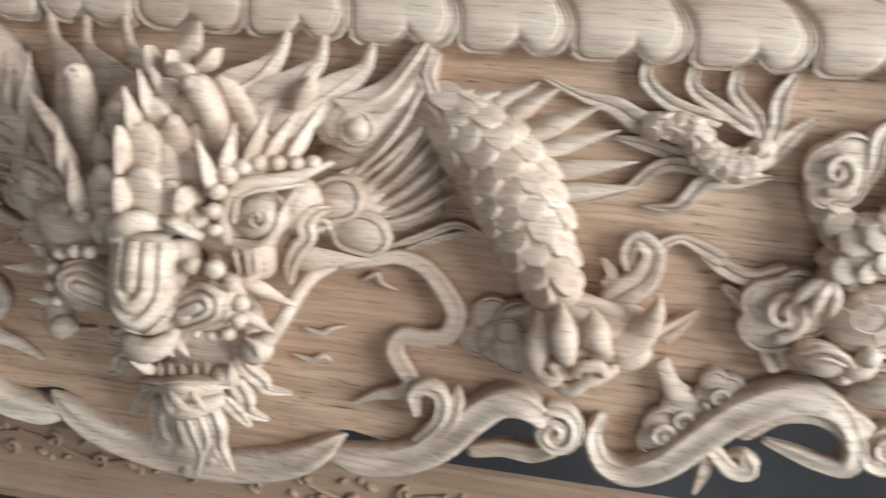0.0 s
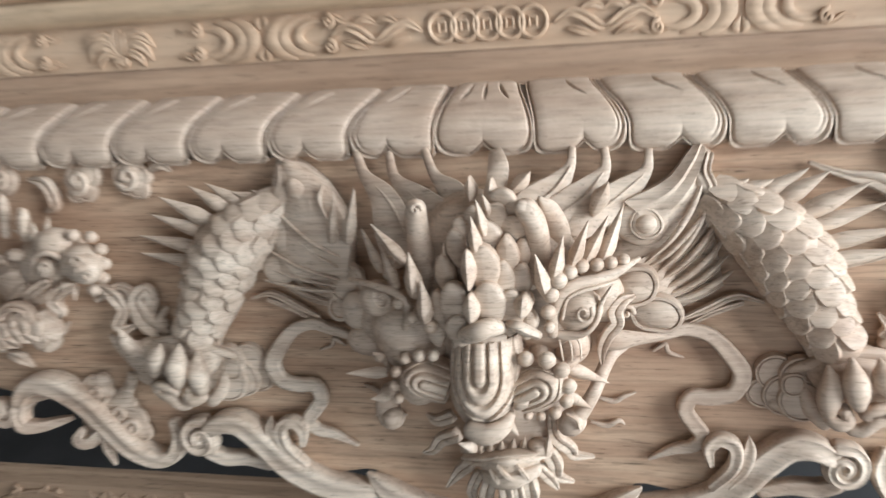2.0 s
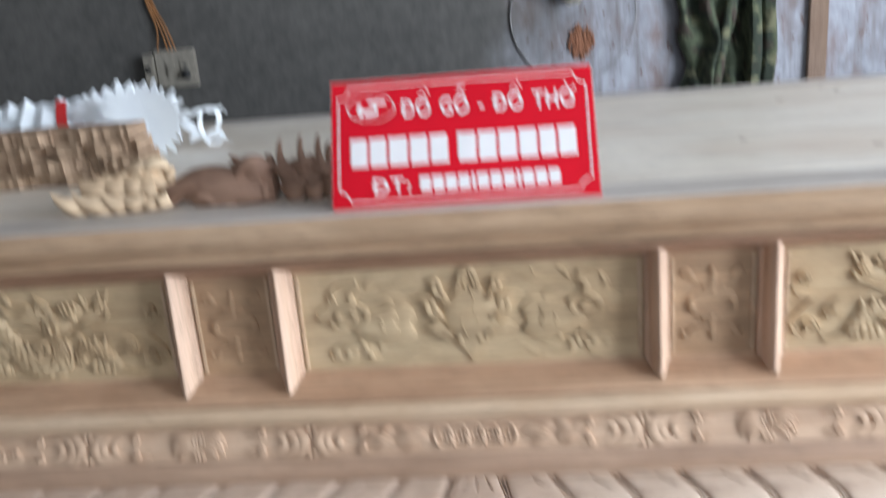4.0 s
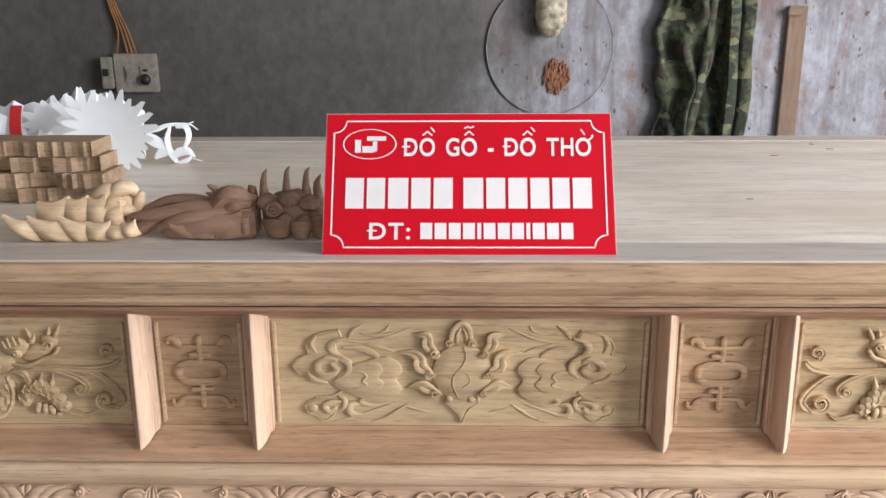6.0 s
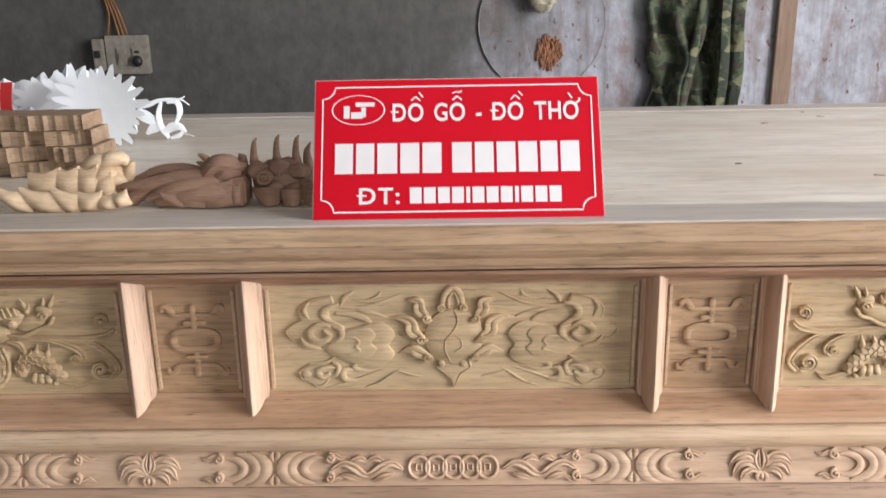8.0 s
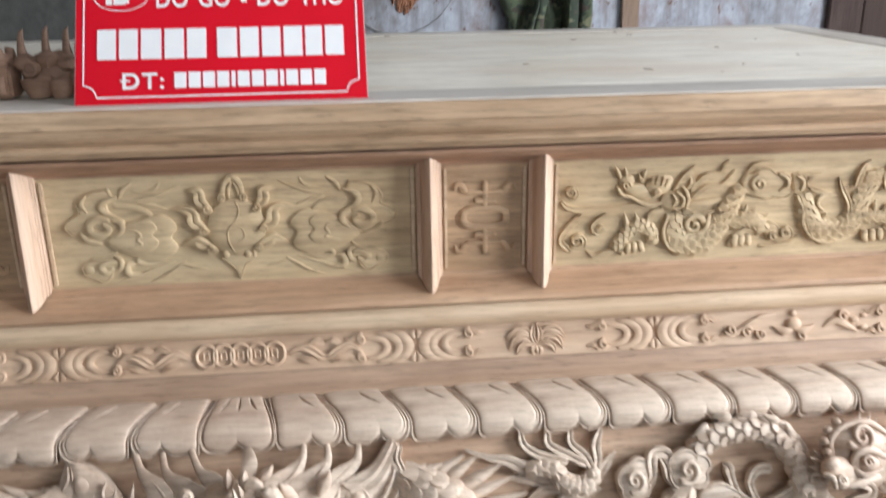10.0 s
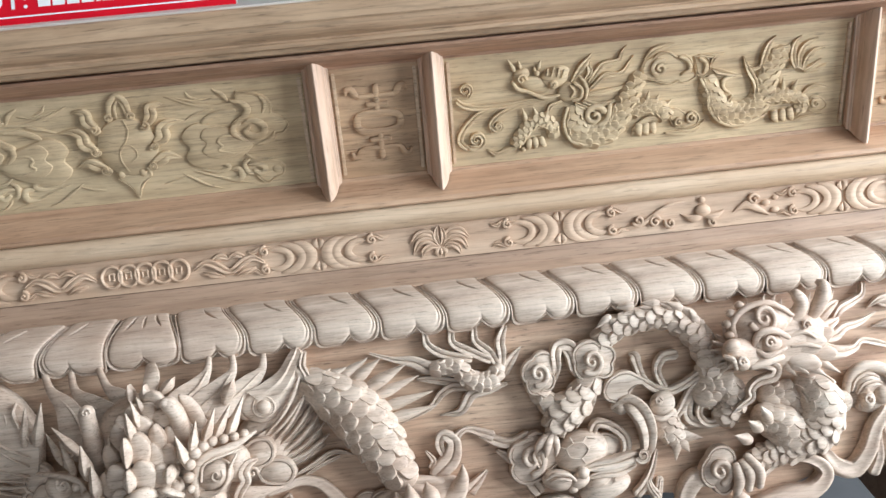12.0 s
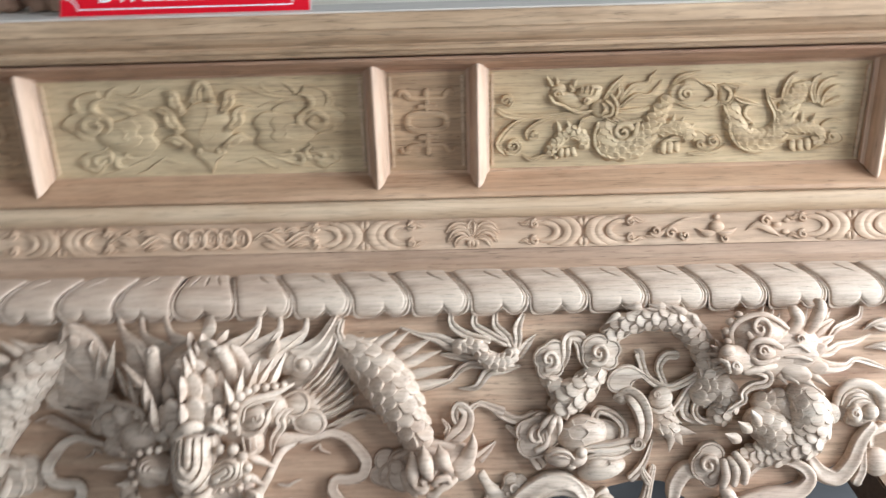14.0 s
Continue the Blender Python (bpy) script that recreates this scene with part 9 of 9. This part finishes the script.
def burst(cx, cy, cz, r0, r1, teeth, lean, seed, a0=0.0, a1=360.0):
    """A stencil cut with pointed leaf-like rays of uneven length, leaning back; a0 to a1 is the toothed side, the rest is plain."""
    rnd = random.Random(seed)
    rows, n = [], teeth * 4
    tips = [r1 * rnd.uniform(0.80, 1.18) for _ in range(teeth + 1)]
    for k in range(n + 1):
        t = k / n
        a = radians(a0 + (a1 - a0) * t)
        ph = (t * teeth) % 1.0
        tooth = max(0.0, 1 - abs(ph - 0.62) / (0.62 if ph < 0.62 else 0.38))
        rr = r0 + (tips[int(t * teeth)] - r0) * tooth ** 0.9
        row = []
        for q in (0.02, 0.35, 0.7, 1.0):
            x, z = rr * q * math.cos(a), rr * q * math.sin(a)
            row.append((cx + x, cy + lean * z + 0.012 * math.sin(2 * a + seed) * (rr * q / r1) ** 2, cz + z))
        rows.append(row)
    return sheet(rows)


def strip(x0, x1, y, z0, z1, teeth, sag, seed):
    """A long strip with one toothed edge, bowed over."""
    rnd = random.Random(seed)
    rows = []
    n = teeth * 2
    for k in range(n + 1):
        q = k / n
        x = x0 + (x1 - x0) * q
        zz = z1 - sag * (2 * q - 1) ** 2 + 0.006 * math.sin(q * 9 + seed)
        low = z0 + (rnd.uniform(0.030, 0.055) if k % 2 else 0.0)
        zz += rnd.uniform(-0.004, 0.012) if k % 2 else -0.010
        rows.append([(x + 0.012 * w, y - 0.05 * math.sin(w * 1.6), zz + (low - zz) * w) for w in (0, 0.3, 0.65, 1.0)])
    return sheet(rows)


def paper_bundle():
    e = thing("paper_stencils", -0.85, 0.74, TOPZ + 0.001, "bundle of white cut-paper stencils with toothed edges bound by red tape", "paper stencils")
    for args in ((-1.20, -0.74, 0.76, TOPZ + 0.004, TOPZ + 0.128, 11, 0.03, 1), (-1.15, -0.86, 0.70, TOPZ + 0.004, TOPZ + 0.105, 6, 0.02, 2), (-0.96, -0.70, 0.80, TOPZ + 0.004, TOPZ + 0.140, 8, 0.03, 3)):
        part("stencil", Bag().add(*strip(*args)), PAPER, e)
    for args in ((-0.697, 0.6, 1.347, 0.064, 0.098, 19, 0.05, 4, -95, 205), (-0.775, 0.66, 1.350, 0.050, 0.078, 9, 0.1, 5, 20, 215), (-0.847, 0.68, 1.345, 0.050, 0.075, 8, 0.1, 6, 40, 200)):
        part("burst_stencil", Bag().add(*burst(*args)), PAPER, e)
    b = Bag()
    b.add(*sheet([[(-0.897 + u, 0.625 - 0.035 * math.sin(w * 2.6), TOPZ + 0.004 + 0.128 * w) for u in (0, 0.012, 0.024)] for w in np.linspace(0, 1, 9)]))
    part("tape", b, TAPE, e, "strip of red tape")
    for strip_line in (
            [(-0.609, 0.69, 1.349, 0.0030, 0.0006), (-0.617, 0.69, 1.322, 0.0060, 0.0006), (-0.613, 0.69, 1.294, 0.0060, 0.0006), (-0.600, 0.69, 1.273, 0.0040, 0.0006)],
            [(-0.597, 0.69, 1.349, 0.0040, 0.0006), (-0.576, 0.69, 1.349, 0.0060, 0.0006), (-0.571, 0.69, 1.328, 0.0060, 0.0006), (-0.583, 0.69, 1.302, 0.0030, 0.0006)],
            [(-0.597, 0.69, 1.273, 0.0030, 0.0006), (-0.578, 0.69, 1.278, 0.0050, 0.0006), (-0.569, 0.69, 1.287, 0.0020, 0.0006)],
            [(-0.658, 0.69, 1.337, 0.0030, 0.0006), (-0.634, 0.69, 1.344, 0.0050, 0.0006), (-0.612, 0.69, 1.352, 0.0040, 0.0006), (-0.570, 0.69, 1.354, 0.0020, 0.0006), (-0.550, 0.69, 1.342, 0.0010, 0.0006)],
            [(-0.570, 0.69, 1.354, 0.0020, 0.0006), (-0.558, 0.69, 1.359, 0.0012, 0.0006)],
            [(-0.647, 0.69, 1.282, 0.0030, 0.0006), (-0.631, 0.69, 1.294, 0.0100, 0.0006), (-0.614, 0.69, 1.297, 0.0080, 0.0006), (-0.604, 0.69, 1.282, 0.0020, 0.0006)],
            [(-0.611, 0.69, 1.280, 0.0030, 0.0006), (-0.595, 0.69, 1.294, 0.0090, 0.0006), (-0.576, 0.69, 1.297, 0.0080, 0.0006), (-0.562, 0.69, 1.285, 0.0020, 0.0006)],
            [(-0.664, 0.69, 1.330, 0.0080, 0.0006), (-0.648, 0.69, 1.321, 0.0120, 0.0006), (-0.632, 0.69, 1.311, 0.0100, 0.0006), (-0.621, 0.69, 1.304, 0.0040, 0.0006)],
            [(-0.570, 0.69, 1.282, 0.0010, 0.0006), (-0.546, 0.69, 1.276, 0.0008, 0.0006)]):
        part("curled_scrap", Bag().add(*sweep(strip_line, (0.25, -1, 0.1), 8, 6)), PAPER, e, "curled paper cutting")
    return e


paper_bundle()
SHAVE = plain("wood_crumb", (0.20, 0.13, 0.08), 0.9)
rnd = random.Random(5)
for k in range(16):
    x, y = rnd.uniform(-0.1, 1.15), rnd.uniform(0.12, 1.0)
    a, ln = rnd.uniform(-0.5, 0.3), rnd.uniform(0.003, 0.017)
    b = Bag()
    b.add(*sweep([(x, y, TOPZ + 0.0016, 0.0009, 0.0009), (x + ln * math.cos(a), y + ln * math.sin(a), TOPZ + 0.0016, 0.0006, 0.0006)], (0, 0, 1), 6, 2))
    tagged(part("wood_splinter", b, SHAVE), "tiny dark wood splinter on the pale tabletop", "splinter", "splinters on the tabletop")

# ---- on the back wall ----
BOXGREY = plain("dusty_plastic", (0.27, 0.245, 0.20), 0.6, 0, 0.25, 40, 0.1)
BLACK = plain("black_plastic", (0.02, 0.02, 0.02), 0.5)
ORANGE = plain("orange_cable", (0.26, 0.11, 0.03), 0.6, 0, 0.3, 30)


def switch_box():
    e = thing("switch_box", -1.40, BACK, 1.32, "dusty cream electric switch box with breaker and socket on the wall", "switch box")
    y = BACK - 0.001
    part("back_box", Bag().add(*box(-1.470, -1.293, y - 0.045, y, 1.245, 1.405, 0.004)), BOXGREY, e, smooth=False)
    for x in (-1.40, -1.335):
        part("module", Bag().add(*box(x - 0.022, x + 0.022, y - 0.052, y - 0.0452, 1.285, 1.355, 0.003)), BOXGREY, e, smooth=False)
    part("rocker", Bag().add(*box(-1.412, -1.388, y - 0.058, y - 0.0522, 1.305, 1.335, 0.002)), BOXGREY, e, smooth=False)
    for z in (1.303, 1.337):
        part("socket_hole", Bag().add(*ball((-1.335, y - 0.052, z), (1, 0, 0), (0, -1, 0), 0.012, 0.006, 0.003)), BLACK, e)
    part("plug", Bag().add(*ball((-1.332, y - 0.062, 1.300), (1, 0, 0), (0, -1, 0), 0.022, 0.024, 0.018)), BLACK, e)
    part("breaker", Bag().add(*box(-1.520, -1.474, y - 0.06, y, 1.262, 1.392, 0.004)), BOXGREY, e, smooth=False)
    part("breaker_switch", Bag().add(*box(-1.510, -1.486, y - 0.072, y - 0.0602, 1.315, 1.345, 0.003)), BLACK, e, smooth=False)
    for k in range(4):
        o = k * 0.009
        part("cable", Bag().add(*sweep([(-1.475 + o * 0.6, y - 0.012, 2.2, 0.004, 0.004), (-1.50 + o, y - 0.014, 1.8, 0.004, 0.004), (-1.475 + o, y - 0.016, 1.62, 0.004, 0.004), (-1.445 + o * 1.6, y - 0.02, 1.50, 0.004, 0.004), (-1.43 + o * 2 - 0.03 * (k == 0), y - 0.02, 1.404, 0.004, 0.004)], (0, -1, 0), 7, 5)), ORANGE, e, "orange-brown cable")
    return e


switch_box()
RIM = plain("grey_rim", (0.26, 0.25, 0.245), 0.7, 0, 0.4, 20, 0.2)
RUST = plain("rust_clump", (0.27, 0.12, 0.065), 0.95, 0, 0.4, 60, 0.6)


def tray():
    e = thing("round_tray", 0.375, BACK, 1.42, "round whitewashed sieve tray with a wire-thin rim hung on the wall", "tray")
    y = BACK - 0.002
    n = 48
    b = Bag()
    v = [(0.375, y - 0.006, 1.42)]
    for q, d in ((0.4, 0.006), (0.8, 0.006), (0.96, 0.007), (1.0, 0.010), (1.0, 0.0)):
        v += [(0.375 + 0.262 * q * math.cos(2 * math.pi * k / n), y - d, 1.42 + 0.275 * q * math.sin(2 * math.pi * k / n)) for k in range(n)]
    f = [(0, 1 + k, 1 + (k + 1) % n) for k in range(n)]
    for j in range(4):
        f += [(1 + j * n + k, 1 + (j + 1) * n + k, 1 + (j + 1) * n + (k + 1) % n, 1 + j * n + (k + 1) % n) for k in range(n)]
    b.add(v, f)
    part("disc", b, WALL, e)
    part("rim", Bag().add(*sweep([(0.375 + 0.266 * math.cos(a), y - 0.008, 1.42 + 0.279 * math.sin(a), 0.0028, 0.0028) for a in np.linspace(0, 2 * math.pi, 41)], (0, -1, 0), 8, 2)), RIM, e, "thin grey wire rim")
    return e


tray()
b = Bag()
for k in range(240):
    a, q = rnd.uniform(0, 6.28), 0.046 * rnd.uniform(0, 1) ** 0.7
    c = (0.405 + 1.2 * q * math.cos(a), BACK - 0.011 - rnd.uniform(0, 0.008), 1.305 + 1.5 * q * math.sin(a))
    b.add(*ball(c, (rnd.uniform(-0.6, 0.6), rnd.uniform(-0.3, 0.3), 1), (0, -1, 0.1), rnd.uniform(0.008, 0.022), rnd.uniform(0.002, 0.005), 0.003, 6, 4, 0.4, k))
tagged(part("rust_clump_on_tray", b, RUST), "crumbly rust-brown mud clump stuck on the tray", "mud clump")
BOTTLE = plain("dusty_white", (0.40, 0.36, 0.26), 0.8, 0, 0.6, 30, 0.6)
b = Bag()
b.add(*sweep([(0.37, BACK - 0.07, 1.78, 0.05, 0.045), (0.37, BACK - 0.075, 1.66, 0.062, 0.05), (0.37, BACK - 0.075, 1.54, 0.064, 0.05), (0.37, BACK - 0.07, 1.505, 0.055, 0.045), (0.372, BACK - 0.07, 1.490, 0.04, 0.03)], (0, -1, 0), 16, 5))
tagged(part("hanging_can", b, BOTTLE), "dusty white cylindrical can hanging before the round tray", "can")


def camo_material():
    m, n, l, bs = material("camouflage_cloth")
    a = noise_tex(n, l, coords(n, l, (1, 1, 1.35)), 11, 3, 0.5)
    c = noise_tex(n, l, coords(n, l, (1, 1, 1.4), (0.4, 0.2, 0.9)), 12, 3, 0.5)
    e = noise_tex(n, l, coords(n, l, (1, 1, 1.6), (0.1, 0.5, 0.3)), 11, 3, 0.5)
    base = ramp(n, l, a, [(0.47, (0.034, 0.043, 0.029)), (0.49, (0.084, 0.100, 0.058)), (0.57, (0.084, 0.100, 0.058)), (0.59, (0.052, 0.064, 0.038))])
    col = mix(n, l, ramp(n, l, c, [(0.40, grey(1)), (0.42, grey(0))]), base, (0.062, 0.048, 0.036))
    col = mix(n, l, ramp(n, l, e, [(0.60, grey(0)), (0.62, grey(1))]), col, (0.17, 0.165, 0.095))
    crumple = n.new("ShaderNodeBump")
    crumple.inputs["Strength"].default_value, crumple.inputs["Distance"].default_value = 0.9, 0.05
    l.new(noise_tex(n, l, coords(n, l, (1, 1, 0.6), (0.3, 0.6, 0.2)), 9, 3, 0.5), crumple.inputs["Height"])
    l.new(crumple.outputs["Normal"], bs.inputs["Normal"])
    l.new(col, bs.inputs["Base Color"])
    bs.inputs["Roughness"].default_value = 0.95
    return m


def jacket():
    """A hanging jacket: cloth with deep vertical folds, wider at the shoulders, one sleeve in front."""
    mat = camo_material()
    e = thing("camouflage_jacket", 0.99, BACK, 0.62, "green camouflage jacket hanging in folds on the wall", "jacket")
    n, m = 60, 50
    v, f = [], []
    for j in range(m + 1):
        w = j / m
        z = 2.02 - 1.36 * w
        half = np.interp(w, [0, 0.08, 0.3, 0.55, 0.75, 1.0], [0.05, 0.16, 0.178, 0.165, 0.172, 0.180])
        for i in range(n + 1):
            q = i / n * 2 - 1
            fold = 0.030 * math.sin(q * 5.5 + 5 * w) + 0.020 * math.sin(q * 12 - w * 13) + 0.012 * math.sin(w * 27 + q * 9) + 0.008 * math.sin(w * 44 - q * 14)
            y = BACK - 0.05 - 0.055 * math.sqrt(max(0, 1 - q * q)) - fold * (1 - abs(q) ** 4)
            x = 1.0 + half * q + 0.016 * math.sin(w * 17 + 3 * q) + 0.012 * math.sin(w * 41 + 5 * q) * abs(q) - 0.03 * w
            v.append((x, y, z))
    for j in range(m):
        for i in range(n):
            a = j * (n + 1) + i
            f.append((a, a + 1, a + n + 2, a + n + 1))
    b = Bag().add(v, f)
    part("body", b, mat, e)
    b = Bag()
    b.add(*sweep([(1.11, BACK - 0.07, 1.86, 0.06, 0.05), (1.13, BACK - 0.09, 1.60, 0.062, 0.05), (1.125, BACK - 0.11, 1.42, 0.055, 0.05), (1.13, BACK - 0.12, 1.22, 0.058, 0.05), (1.12, BACK - 0.11, 1.0, 0.05, 0.04)], (0, -1, 0), 16, 8, 0.3))
    part("sleeve", b, mat, e)
    b = Bag()
    b.add(*sweep([(1.02, BACK - 0.125, 1.75, 0.018, 0.016), (1.0, BACK - 0.14, 1.45, 0.016, 0.016), (0.965, BACK - 0.135, 1.2, 0.02, 0.018), (0.93, BACK - 0.12, 0.98, 0.022, 0.018)], (0, -1, 0), 10, 8))
    part("placket", b, mat, e)
    return e


jacket()
OLDWOOD = wood("weathered_board", (0.27, 0.19, 0.14), (0.19, 0.13, 0.095), (0.21, 0.135, 0.09), 0.8, 1.0, 0.4, 0.4, 0.6, radians(90))
e = thing("leaning_board", 1.37, BACK, 0.2, "weathered narrow wooden board leaning against the wall", "board")
part("plank", Bag().add(*box(1.352, 1.428, BACK - 0.03, BACK - 0.003, 0.0, 1.585, 0.003)), OLDWOOD, e, smooth=False)
part("end_cleat", Bag().add(*box(1.342, 1.408, BACK - 0.05, BACK - 0.0305, 1.548, 1.572, 0.003)), OLDWOOD, e, smooth=False)
WIRE = plain("old_wire", (0.06, 0.05, 0.045), 0.6)
b = Bag()
for k in range(3):
    b.add(*sweep([(1.93 + (0.075 + 0.006 * k) * math.cos(a), BACK - 0.02 - 0.004 * k, 1.63 + 0.1 * math.sin(a), 0.003, 0.003) for a in np.linspace(0, 2 * math.pi, 25)], (0, -1, 0), 6, 2))
tagged(part("wire_coil", b, WIRE), "loose coil of dark wire hanging on the wall", "wire coil")
DARKBOARD = wood("dark_door_board", (0.075, 0.05, 0.042), (0.045, 0.03, 0.026), (0.06, 0.04, 0.03), 0.85, 1.0, 0.4, 0.4, 0.6, radians(90))
e = thing("plank_door", 2.75, BACK, 0.0, "dark brown plank door leaning against the stained wall", "door")
for k in range(6):
    part("plank", Bag().add(*box(2.30 + k * 0.16, 2.456 + k * 0.16, BACK - 0.04, BACK - 0.004, 0.0, 2.3, 0.004)), DARKBOARD, e, smooth=False)
